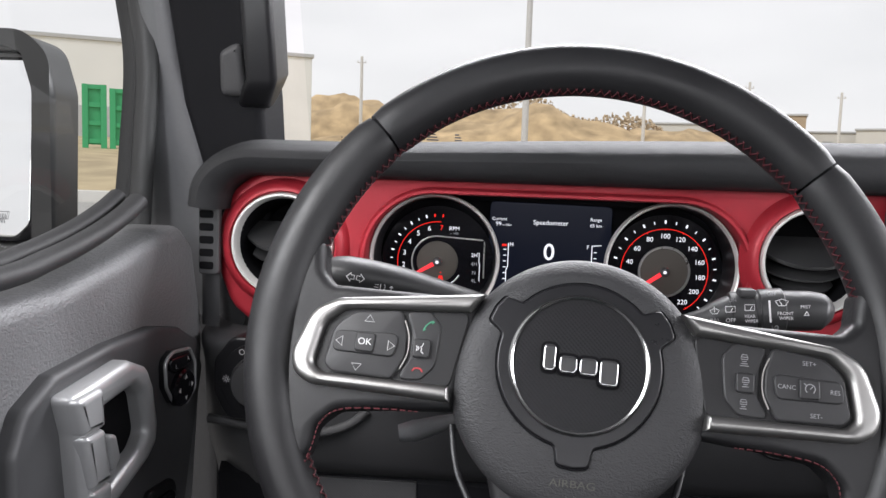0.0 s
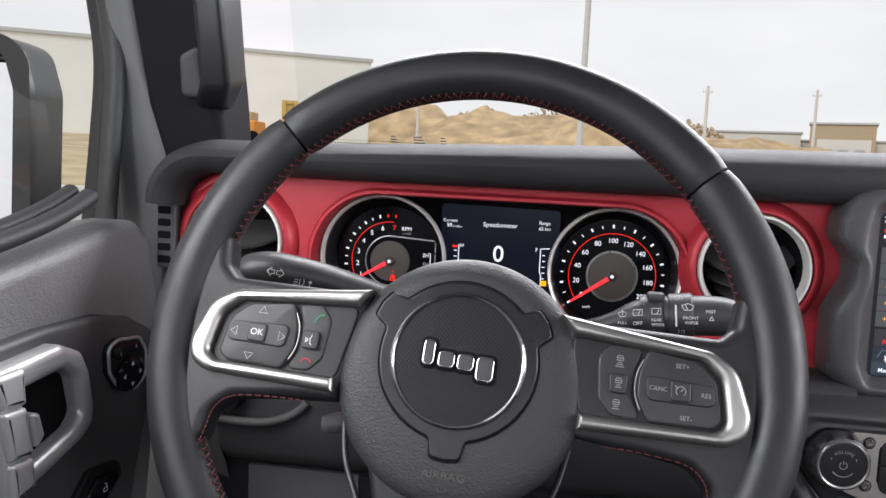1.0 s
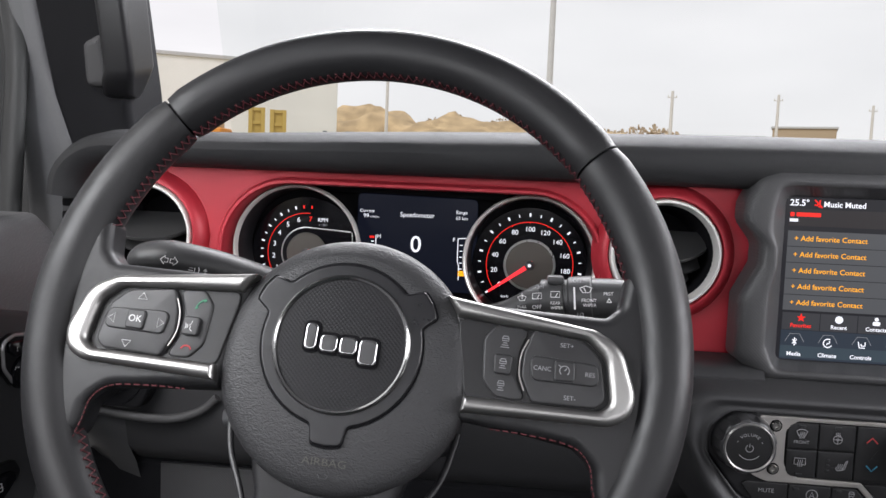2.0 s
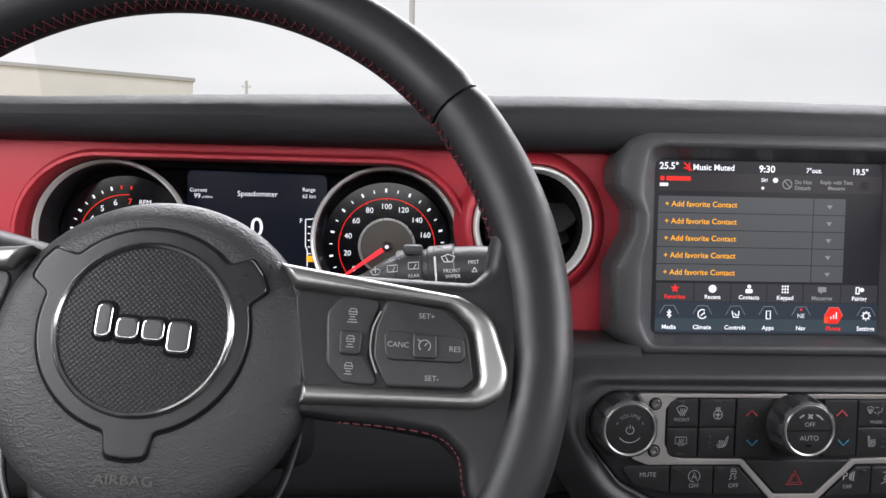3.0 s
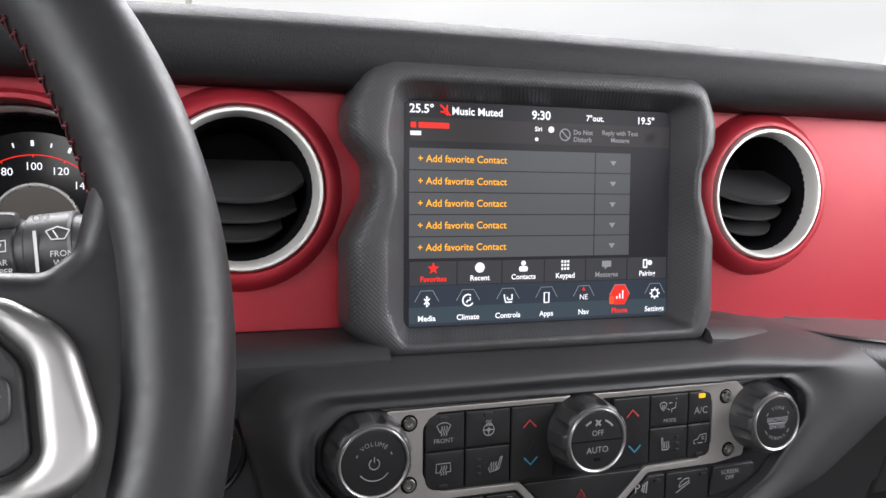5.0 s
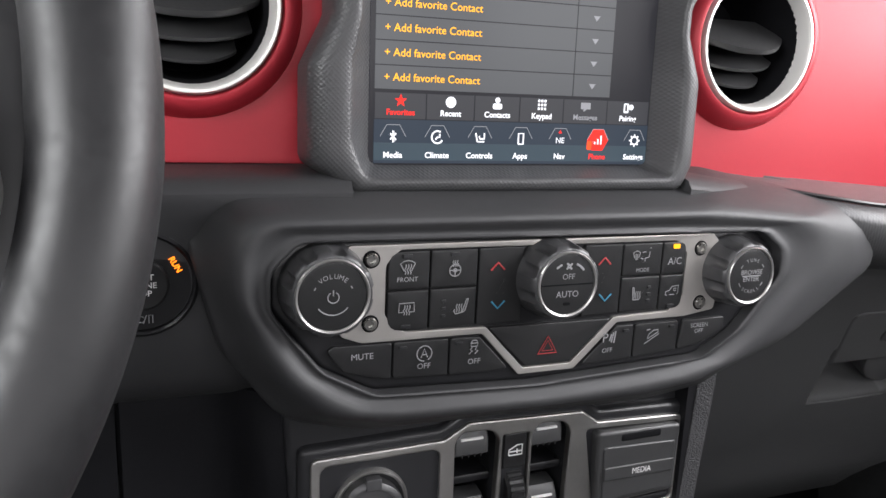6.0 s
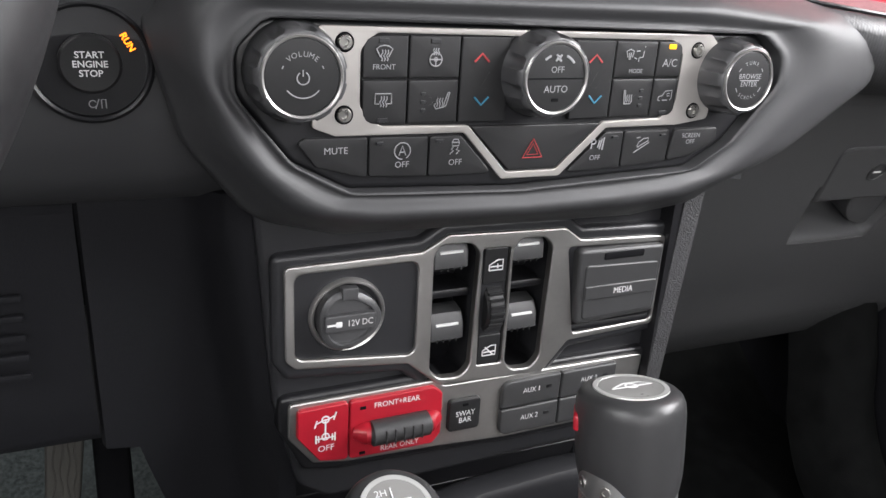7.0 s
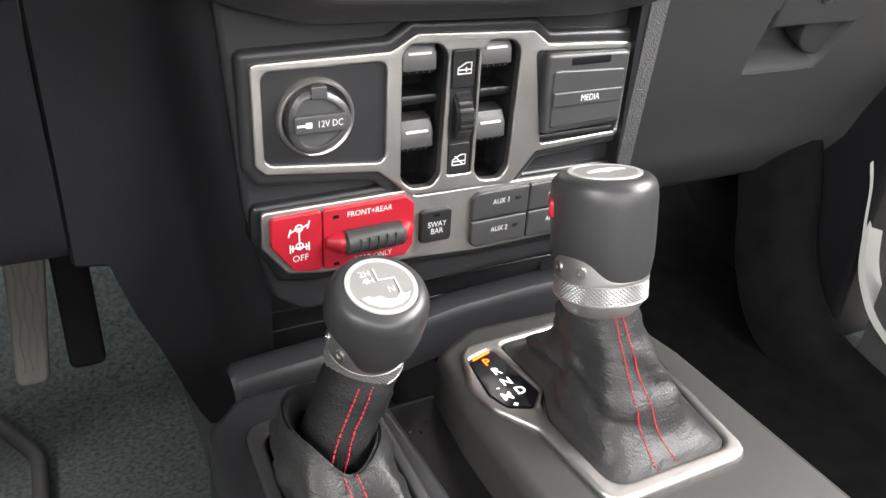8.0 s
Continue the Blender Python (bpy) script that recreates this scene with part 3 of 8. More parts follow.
            col.append((x, near + (0.0035 if x < 0.165 else 0.0), z))
        y, z = col[-1][1:]
        side.append([(x, 0.238, 1.124)] + col + [(x, y + 0.004, z - 0.003), (x, y + 0.06, z - 0.003)])
    part("side_panel", loft(side, False, False), SHADED, dash, "black panel beside the pedals, darkened for footwell shade")
    # ledge on the passenger's side, with the glove box beneath
    # it falls towards the seat, and further along the door side
    prof = [(0.236, 0.0), (0.222, -0.0025), (0.206, -0.0062), (0.192, -0.0102), (0.184, -0.0138), (0.1790, -0.0185), (0.1775, -0.0240), (0.1800, -0.034), (0.194, -0.048), (0.218, -0.058), (0.240, -0.063)]
    rows = [[(x, min(0.238, y + k), z0 + z * (1 - k * 12)) for y, z in prof] for x, k, z0 in ((0.530, 0.046, 1.2420), (0.552, 0.032, 1.2390), (0.580, 0.021, 1.2360), (0.610, 0.009, 1.2335), (0.640, 0.0, 1.2310), (0.70, -0.002, 1.2265), (0.80, -0.002, 1.2185), (1.06, -0.002, 1.1985))]
    part("passenger_ledge", loft(rows, False, False), WEAVE, dash, "dimpled black grip ledge")
    part("ledge_seam", tube([(x, min(0.236, 0.1885 + k), z0 - 0.0098 * (1 - k * 12)) for x, k, z0 in ((0.552, 0.032, 1.2390), (0.580, 0.021, 1.2360), (0.610, 0.009, 1.2335), (0.640, 0.0, 1.2310), (0.70, -0.002, 1.2265), (0.80, -0.002, 1.2185), (1.06, -0.002, 1.1985))], 0.0016, 8), SMOOTH, dash, "rounded edge of the grip ledge")

    # the glove box lies back under the ledge and leans away towards the floor
    def face(z):
        return 0.351 - (z - 0.992) * 0.50
    prof = [(0.232, 1.172), (0.250, 1.168), (0.262, 1.160), (face(1.145), 1.145), (face(1.10), 1.10), (face(0.97), 0.97), (face(0.92), 0.92), (0.405, 0.875), (0.440, 0.83), (0.49, 0.80), (0.60, 0.79)]
    fine = []
    for (y0, z0), (y1, z1) in zip(prof, prof[1:]):
        n = max(1, int(abs(z1 - z0) / 0.0018)) if 0.96 < z1 < 1.14 else 3
        fine += [(y0 + (y1 - y0) * k / n, z0 + (z1 - z0) * k / n) for k in range(n)]
    fine.append(prof[-1])

    def dent(x, z):
        """Depth of the finger scoop under the latch: a shelf that runs in, then a straight back."""
        left, right = 0.789 - (z - 0.991) * 0.19, 0.899 + (z - 0.991) * 0.10
        if not left < x < right or not 0.991 < z < 1.062:
            return 0.0
        soft = lambda q: max(0.0, min(1.0, q)) ** 2 * (3 - 2 * max(0.0, min(1.0, q)))
        run = soft((z - 0.991) / 0.030) * 0.6 + min(1.0, (z - 0.991) / 0.045) * 0.4
        return 0.046 * run * soft((x - left) / 0.004) * soft((right - x) / 0.012)
    cols = [0.546, 0.60, 0.68, 0.76] + [0.774 + 0.0018 * k for k in range(100)] + [0.97, 1.02, 1.06]
    rows = [[(x, y + dent(x, z), z) for y, z in fine] for x in cols]
    part("glove_box", loft(rows, False, False), PLASTIC, dash, "black glove box lid")
    part("stack_side", block(0.480, 0.226, 0.70, 0.5400, 0.60, 1.150, 0.006), SHADED, dash, "black side of the switch stack")


lower_dash()

NOSE = [(0.200, 1.2390), (0.53, 1.2400), (0.640, 1.2200), (0.654, 1.180), (0.585, 1.136), (0.520, 1.102), (0.475, 1.097), (0.290, 1.101), (0.246, 1.113), (0.216, 1.152), (0.202, 1.205)]
HVAC = [(0.2365, 1.178), (0.2365, 1.198), (0.250, 1.2115), (0.533, 1.2085), (0.5515, 1.196), (0.5515, 1.180), (0.5225, 1.146), (0.497, 1.131), (0.383, 1.1265), (0.290, 1.1305), (0.262, 1.1455)]


def spread(loop, n):
    """n points round a loop, by their bearing from its middle."""
    cx = (min(p[0] for p in loop) + max(p[0] for p in loop)) / 2
    cy = (min(p[1] for p in loop) + max(p[1] for p in loop)) / 2
    acc = [0.0]
    pts = loop + loop[:1]
    for a, b in zip(pts, pts[1:]):
        acc.append(acc[-1] + math.hypot(b[0] - a[0], b[1] - a[1]))
    start = max(range(len(loop)), key=lambda k: -abs(math.atan2(loop[k][1] - cy, loop[k][0] - cx)))
    out = []
    for k in range(n):
        d = (acc[start] + acc[-1] * k / n) % acc[-1]
        i = max(j for j in range(len(acc) - 1) if acc[j] <= d)
        f = (d - acc[i]) / max(1e-9, acc[i + 1] - acc[i])
        out.append((pts[i][0] + (pts[i + 1][0] - pts[i][0]) * f, pts[i][1] + (pts[i + 1][1] - pts[i][1]) * f))
    return out


def nose():
    o = rounded([(x - 0.385, z - 1.17) for x, z in NOSE], [0.03, 0.03, 0.03, 0.014, 0.03, 0.03, 0.05, 0.03, 0.03, 0.04, 0.03], 6)
    h = rounded([(x - 0.385, z - 1.17) for x, z in HVAC], 0.012, 6)
    o, h = [l if area2(l) > 0 else l[::-1] for l in (o, h)]
    n = 144
    ho, oo = spread(h, n), spread(o, n)
    rows = []
    # lip round the panel, valley, crest, then the fall to the dashboard: gentle at the foot, long on top, late at the end
    levels = ((0.0, -0.012, -0.012, -0.012), (0.0, 0.0066, 0.0066, 0.0066), (0.012, 0.0076, 0.0076, 0.0076), (0.045, 0.0078, 0.0078, 0.0076), (0.075, 0.0068, 0.0068, 0.0064), (0.11, 0.0063, 0.0063, 0.0059), (0.16, 0.0066, 0.0066, 0.0058), (0.22, 0.0080, 0.0080, 0.0064), (0.29, 0.0096, 0.0098, 0.0070), (0.36, 0.0102, 0.0102, 0.0072), (0.44, 0.0096, 0.0086, 0.0066), (0.54, 0.0072, 0.0030, 0.0050), (0.66, 0.0005, -0.0095, 0.0034), (0.78, -0.0060, -0.0220, 0.0016), (0.88, -0.0110, -0.0325, -0.0008), (0.95, -0.0135, -0.0400, -0.0045), (1.0, -0.0155, -0.0460, -0.0120), (1.03, -0.022, -0.056, -0.030))
    ease = lambda v: max(0.0, min(1.0, v)) ** 2 * (3 - 2 * max(0.0, min(1.0, v)))
    for s, foot, crown, end in levels:
        row = []
        for a, b in zip(ho, oo):
            wt, wr = ease((b[1] - 0.028) / 0.035), ease((b[0] - 0.135) / 0.07)
            z = foot + (crown - foot) * wt
            z += (end - z) * wr * (1 - 0.55 * wt)
            row.append((a[0] + (b[0] - a[0]) * s, a[1] + (b[1] - a[1]) * s, z))
        rows.append(row)
    part("centre_housing", loft(rows, True, False), SATIN, dash, "satin black centre housing", m=wall(0.385, 0.178, 1.17, 0, 1.0), sharp=60)


nose()


# ---- steering wheel ----
def steering_wheel():
    ob = thing("steering_wheel", "black leather steering wheel with red stitching and satin silver spokes", "steering wheel", wall(-0.0085, 0.0, 1.281, 19, 0, -3.3))

    def rim_row(a, grow=0.0):
        d = math.degrees(a) % 360
        side = math.exp(-((min(abs(d - 20), abs(d - 160)) / 26) ** 2))
        rc = 0.1806 - 0.0012 * side
        ra, rb = 0.0156 + 0.0008 * side + grow, 0.0170 + grow
        out = []
        for k in range(22):
            t = 2 * math.pi * k / 22
            r = rc + ra * math.copysign(abs(math.cos(t)) ** 0.9, math.cos(t))
            out.append((r * math.cos(a), r * math.sin(a) + 0.0066, -0.0145 + rb * math.sin(t)))
        return out

    sl, sr = 136.0, 42.0
    for nm, a0, a1 in (("rim_top", sr + 0.25, sl - 0.25), ("rim_grip", sl + 0.25, 263), ("rim_grip", -83, sr - 0.25), ("rim_bottom", 263.4, 276.6)):
        rows = []
        steps = max(6, int((a1 - a0) / 2.5))
        for k in range(steps + 1):
            e = min(k, steps - k)
            rows.append(rim_row(radians(a0 + (a1 - a0) * k / steps), -0.0012 if e == 0 else 0.0))
        part(nm, loft(rows), LEATHER, ob, "smooth black leather")
    core = [[((0.1800 + r) * math.cos(a), (0.1800 + r) * math.sin(a) + 0.0066, -0.0145 + z) for r, z in [(0.0122 * math.cos(2 * math.pi * j / 14), 0.0148 * math.sin(2 * math.pi * j / 14)) for j in range(14)]] for a in [radians(4 * k) for k in range(91)]]
    part("rim_core", loft(core, True, False), VOID, ob)
    bm = bmesh.new()
    for k in range(360):
        a = radians(-70 + 320 * k / 359)
        if -22 < math.degrees(a) < 8 or 172 < math.degrees(a) < 202:
            continue
        d = radians(0.62) * (1 if k % 2 else -1)
        p = []
        for s, ang in ((0, a - d), (1, a), (2, a + d)):
            t = radians(160 + 12 * s)
            dg = math.degrees(ang) % 360
            side = math.exp(-((min(abs(dg - 20), abs(dg - 160)) / 26) ** 2))
            r, z = 0.1806 - 0.0012 * side + (0.0160 + 0.0008 * side) * math.copysign(abs(math.cos(t)) ** 0.9, math.cos(t)), -0.0145 + 0.0174 * math.sin(t)
            p.append((r * math.cos(ang), r * math.sin(ang) + 0.0066, z))
        tube(p, 0.00038, 5, bm=bm)
    part("stitching", bm, DARKTHREAD, ob, "dark red cross stitching", kind="stuff")

    def mir(pts, s):
        return [(x * s, y) for x, y in pts]

    body = [(0.172, 0.072), (0.1550, 0.058), (0.1525, 0.0400), (0.146, 0.0335), (0.0570, 0.0335), (0.0690, -0.033), (0.107, -0.0365), (0.134, -0.040), (0.145, -0.050), (0.1475, -0.068), (0.170, -0.082)]
    outer = [(0.0560, 0.0350), (0.140, 0.0248), (0.155, 0.017), (0.1645, -0.010), (0.161, -0.0215), (0.151, -0.0265), (0.0705, -0.0285)]
    inner = [(0.0715, -0.0195), (0.145, -0.0190), (0.1505, -0.0145), (0.1465, 0.009), (0.136, 0.0185), (0.0635, 0.0238)]
    ro = [0, 0.012, 0.02, 0.02, 0.012, 0.012, 0, 0, 0.006, 0.006, 0.012, 0.012, 0]
    for s, side in ((-1, "left"), (1, "right")):
        sp = part("spoke", plate(rounded(mir(body, s), [0.0, 0.006, 0.006, 0.006, 0, 0, 0.02, 0.012, 0.012, 0.015, 0], 5), -0.024, -0.0045, 0.007, 5), LEATHER, ob, "black leather spoke")
        part("spoke_trim", plate(rounded(mir(outer + inner, s), ro, 6), -0.010, 0.0030, 0.0046, 6), SPOKE, sp, "satin silver trim")
        part("switch_base", plate(rounded(mir([(0.063, 0.0245), (0.137, 0.0195), (0.148, 0.010), (0.1515, -0.0145), (0.146, -0.0205), (0.0715, -0.0205)], s), 0.006, 5), -0.012, -0.0035, 0.0012, 3), KEY, sp)
        big = [(0.1062, 0.0212), (0.134, 0.0178), (0.1445, 0.0085), (0.1483, -0.0135), (0.143, -0.0180), (0.1085, -0.0188), (0.1015, -0.006), (0.1018, 0.008)]
        small = [(0.0860, 0.0222), (0.1045, 0.0214), (0.1000, 0.008), (0.0997, -0.006), (0.1062, -0.0190), (0.0885, -0.0180), (0.081, -0.010), (0.079, 0.014)]
        if s < 0:
            big = [(x - 0.0036, y - 0.0004) for x, y in big]
            small = [(x - (0.0034 if x > 0.09 else 0.0), y) for x, y in small]
        pad_a = part("switch_pad", plate(rounded(mir(big, s), [0.004, 0.012, 0.012, 0.005, 0.005, 0.004, 0.012, 0.012], 5), -0.004, 0.0004, 0.0016, 4, dome=0.0010), PADKEY, sp, "black four-way switch pad")
        pad_b = part("switch_pad", plate(rounded(mir(small, s), [0.005, 0.004, 0.012, 0.012, 0.004, 0.006, 0.008, 0.008], 5), -0.008, -0.0022, 0.0014, 4, dome=0.0004), PADKEY, sp, "black switch pad")
        arc = [(s * (x - (0.0035 if s < 0 else 0.0)), y, 0.0005) for x, y in smooth([(0.1040, 0.0150), (0.1008, 0.0065), (0.1006, -0.004), (0.1040, -0.0130)])]
        part("pad_edge", tube(arc, 0.0004, 6), TRIMMETAL, sp)
        dx = 0.0030 if s < 0 else 0.0
        part("rocker", plate(rounded(mir([(x - dx, y) for x, y in [(0.1055, 0.0070), (0.1425, 0.0055), (0.1440, -0.0065), (0.1075, -0.0070)]], s), 0.0045, 5), 0.0, 0.0024, 0.0010, 3), PADKEY, pad_a)
        part("button", plate(rounded(mir([(x - dx, y) for x, y in [(0.1190, 0.0055), (0.1300, 0.0052), (0.1305, -0.0055), (0.1195, -0.0058)]], s), 0.002, 4), 0.0005, 0.0040, 0.0010, 3), PADKEY, pad_a)
        part("button", plate(rounded(mir([(x - 0.6 * dx, y) for x, y in [(0.0860, 0.0055), (0.0962, 0.0055), (0.0962, -0.0055), (0.0865, -0.0055)]], s), 0.0022, 4), -0.003, 0.0012, 0.0010, 3), PADKEY, pad_b)
        if s < 0:
            text("OK", 0.0038, at(-0.1217, 0.0, 0.0042), WHITEINK, pad_a)
            for x, y, a in ((-0.1208, 0.0136, 0), (-0.1252, -0.0142, 180), (-0.1365, -0.0006, 90), (-0.1068, -0.0006, -90)):
                strokes([[(0, 0.0022), (-0.0028, -0.0016), (0.0028, -0.0016)]], 0.0005, at(x, y, 0.0026 if abs(y) < 0.01 else 0.0019, a), WHITEINK, pad_a, "arrow", True)
            hook = [(-0.0026, -0.0030), (-0.0020, -0.0012), (-0.0008, 0.0004), (0.0010, 0.0020), (0.0028, 0.0026)]
            strokes([hook, [(-0.0030, -0.0032), (-0.0014, -0.0024)], [(0.0016, 0.0010), (0.0032, 0.0022)]], 0.0009, at(-0.0868, 0.0138, -0.0016), GREENINK, pad_b, "call_symbol")
            strokes([[(-0.003, -0.001), (-0.0018, 0.0006), (0, 0.001), (0.0018, 0.0006), (0.003, -0.001)]], 0.0010, at(-0.0905, -0.0122, -0.0016), REDINK, pad_b, "hang_up_symbol")
            strokes([[(0.0010, 0.003), (0.0004, 0.001), (-0.0006, 0.0005), (0.0002, -0.0002), (0.0000, -0.002), (0.0014, -0.003)], [(-0.0018, 0.0008), (-0.0014, -0.0004), (-0.0018, -0.0014)], [(-0.0028, 0.0012), (-0.0024, -0.0004), (-0.0028, -0.0018)]], 0.0005, at(-0.0893, 0.0, 0.0014), WHITEINK, pad_b, "voice_symbol")
        else:
            for t, x, y, z in (("SET+", 0.1250, 0.0138, 0.0019), ("SET-", 0.1288, -0.0142, 0.0019), ("CANC", 0.1128, 0.0, 0.0026), ("RES", 0.1385, -0.0006, 0.0026)):
                text(t, 0.0024, at(x, y, z), GREYINK, pad_a)
            ring = [(0.0026 * math.cos(radians(a)), 0.0026 * math.sin(radians(a))) for a in range(-50, 231, 20)]
            strokes([ring, [(0, 0), (0.0012, 0.0014)], [(-0.0034, 0.0028), (-0.0020, 0.0018)]], 0.0005, at(0.1247, 0.0, 0.0042), GREYINK, pad_a, "cruise_symbol")
            for y, z in ((0.0130, -0.0016), (0.0, 0.0014), (-0.0118, -0.0016)):
                car = [[(-0.0018, 0.0014), (-0.0012, 0.0028), (0.0012, 0.0028), (0.0018, 0.0014), (0.0018, 0.0002), (-0.0018, 0.0002), (-0.0018, 0.0014), (0.0018, 0.0014)]]
                bars = [[(-0.0012, -0.0010), (0.0012, -0.0010)], [(-0.0018, -0.0022), (0.0018, -0.0022)]] + ([[(-0.0024, -0.0034), (0.0024, -0.0034)]] if y > 0.01 else [])
                strokes(car + bars, 0.0005, at(0.0912, y, z), GREYINK, pad_b, "distance_symbol")
        bm = bmesh.new()
        line = smooth([(s * 0.088, -0.0355, -0.0058), (s * 0.108, -0.0360, -0.0058), (s * 0.132, -0.0388, -0.0058), (s * 0.1425, -0.0470, -0.0058), (s * 0.1455, -0.0600, -0.0060), (s * 0.1500, -0.0760, -0.0064)], 14)
        for p, q in zip(line[::3], line[2::3]):
            tube([p, q], 0.00045, 5, bm=bm)
        part("spoke_stitching", bm, DARKTHREAD, sp, "dark red stitching", kind="stuff")
    # lower spoke
    low = part("lower_spoke", plate(rounded([(-0.052, -0.045), (-0.040, -0.085), (-0.028, -0.178), (0.028, -0.178), (0.040, -0.085), (0.052, -0.045)], 0.01, 5), -0.030, -0.010, 0.006, 4), LEATHER, ob, "black lower spoke")
    for s in (-1, 1):
        part("lower_trim", tube(smooth([(s * 0.0690, -0.040, -0.034), (s * 0.063, -0.066, -0.030), (s * 0.050, -0.090, -0.024), (s * 0.036, -0.125, -0.016), (s * 0.029, -0.160, -0.014)]), 0.0020, 10, flat=0.7), SMOOTH, low, "thin satin edge trim")
    # airbag cover
    prof = [(0.0725, -0.040), (0.0738, -0.018), (0.0737, -0.0125), (0.0728, -0.0088), (0.0710, -0.0060), (0.0680, -0.0036), (0.0640, -0.0018), (0.0590, -0.0006), (0.0540, 0.0002), (0.0470, 0.0006), (0.0, 0.0008)]
    bm = lathe(prof, 96)
    for v in bm.verts:
        f = max(0.0, min(1.0, (v.co.xy.length - 0.046) / 0.024))
        v.co.x += 0.0018 * f
        v.co.y -= 0.0105 * f * f * (3 - 2 * f)
    hub = part("airbag_cover", bm, AIRBAG, ob, "grained black airbag cover")

    def tabs(r, w0, w1, rt):
        out = []
        for c in (90 + 60, 270, 30 + 360):
            for k in range(13):
                a = radians((c - 120 + w0) + (120 - 2 * w0) * k / 12)
                out.append((r * math.cos(a), r * math.sin(a)))
            for a, q in ((c - w1, rt), (c, rt + 0.0006), (c + w1, rt)):
                out.append((q * math.cos(radians(a)), q * math.sin(radians(a))))
        return out

    part("groove", plate(rounded(tabs(0.0472, 13, 9, 0.0572), 0.0035, 4), -0.006, 0.0012, 0.0003, 2), VOID, hub)
    part("badge_plate", plate(rounded(tabs(0.0462, 13.5, 9, 0.0560), 0.0035, 4), -0.006, 0.0026, 0.0014, 4), SMOOTH, hub, "satin black badge plate")
    rows = [[(r * math.cos(2 * math.pi * k / 72), r * math.sin(2 * math.pi * k / 72), h) for k in range(72)] for r, h in ((0.0416, 0.0021), (0.0404, 0.0012), (0.0397, 0.0020), (0.0392, 0.0036), (0.0380, 0.0045), (0.0370, 0.0038), (0.0364, 0.0018))]
    part("badge_ring", loft(rows, True, False), CHROME, hub, "chrome badge ring")
    part("badge_disc", lathe([(0.0366, -0.001), (0.0366, 0.0026), (0.0, 0.0030)], 64), WEAVEDARK, hub, "dimpled black disc")
    # badge of four plain rounded bars
    for x0, y0, x1, y1 in ((-0.0205, -0.0056, -0.0132, 0.0100), (-0.0114, -0.0060, -0.0012, 0.0044), (-0.0002, -0.0062, 0.0100, 0.0042), (0.0110, -0.0108, 0.0216, 0.0040)):
        back = part("badge", plate(box2(x0 - 0.0013, y0 - 0.0013, x1 + 0.0013, y1 + 0.0013, 0.0042, 6), 0.002, 0.0040, 0.0006, 2), VOID, hub)
        part("badge_bar", plate(box2(x0, y0, x1, y1, 0.0034, 6), 0.002, 0.0056, 0.0012, 4), DARKCHROME, back, "plain chrome bar")
        part("bar_face", plate(box2(x0 + 0.0013, y0 + 0.0013, x1 - 0.0013, y1 - 0.0013, 0.0022, 5), 0.005, 0.0058, 0.0002, 2), GREY, hub, "dark face of a badge bar")
    text("AIRBAG", 0.0040, pose(0.001, -0.0648, 0.0012, 4, 0, 0), RUBBER, hub, wide=1.25)
    strokes([[(-0.003, 0.001), (-0.0015, -0.001), (0.002, -0.001), (0.003, 0.0006), (0.001, 0.0014)]], 0.0006, pose(0.001, -0.0722, 0.0002, 8, 0, 0), GREY, hub, "horn_symbol")
    # column shroud behind the wheel
    sh = thing("column_shroud", "black plastic steering column shroud", "steering column", wall(-0.0085, 0.0, 1.281, 19))
    rows = []
    for z, w, h, dy in ((-0.045, 0.046, 0.034, -0.006), (-0.075, 0.052, 0.040, -0.008), (-0.16, 0.056, 0.050, -0.012), (-0.24, 0.056, 0.050, -0.012)):
        rows.append([(x, y + dy, z) for x, y in rounded([(-w, -h), (w, -h), (w, h * 0.8), (-w, h * 0.8)], 0.02, 6)])
    part("shroud", loft(rows), SMOOTH, sh)
    part("hub_shaft", lathe([(0.05, -0.05), (0.056, -0.034), (0.05, -0.02)], 40), SMOOTH, sh)


def smooth(pts, n=6):
    P = smooth_path([(*p, 0.0) if len(p) == 2 else p for p in pts], n)
    return [(q.x, q.y) if len(pts[0]) == 2 else (q.x, q.y, q.z) for q in P]



steering_wheel()


# ---- instrument cluster ----
def dial(ob, cx, cz, name):
    rows = [[(cx + r * math.cos(2 * math.pi * k / 72), cz + r * math.sin(2 * math.pi * k / 72), h) for k in range(72)] for r, h in ((0.0588, 0.030), (0.0586, 0.0350), (0.0577, 0.0368), (0.0563, 0.0360), (0.0552, 0.031))]
    part("bezel", loft(rows, True, False), BEZEL, ob, "satin silver bezel")
    rows = [[(cx + r * math.cos(2 * math.pi * k / 72), cz + r * math.sin(2 * math.pi * k / 72), h) for k in range(72)] for r, h in ((0.0560, 0.0340), (0.0550, 0.028), (0.0528, 0.000))]
    part("funnel", loft(rows, True, False), SMOOTH, ob, "funnel blackened for the shade inside it wall")
    d = part(name, lathe([(0.0530, 0.0), (0.0525, 0.0012), (0.0, 0.0012)], 64), GLOSS, ob, "black dial face", m=at(cx + 0.0005, cz - 0.0062))
    return d


def ticks(d, items, material, w, l, r):
    for a in items:
        bm = bmesh.new()
        c, s = math.cos(radians(a)), math.sin(radians(a))
        plate([(r * c - w * s, r * s + w * c), (r * c + w * s, r * s - w * c), ((r + l) * c + w * s, (r + l) * s - w * c), ((r + l) * c - w * s, (r + l) * s + w * c)], 0.0012, 0.0016, 0.0001, 1, bm=bm)
        part("scale_mark", bm, material, d)


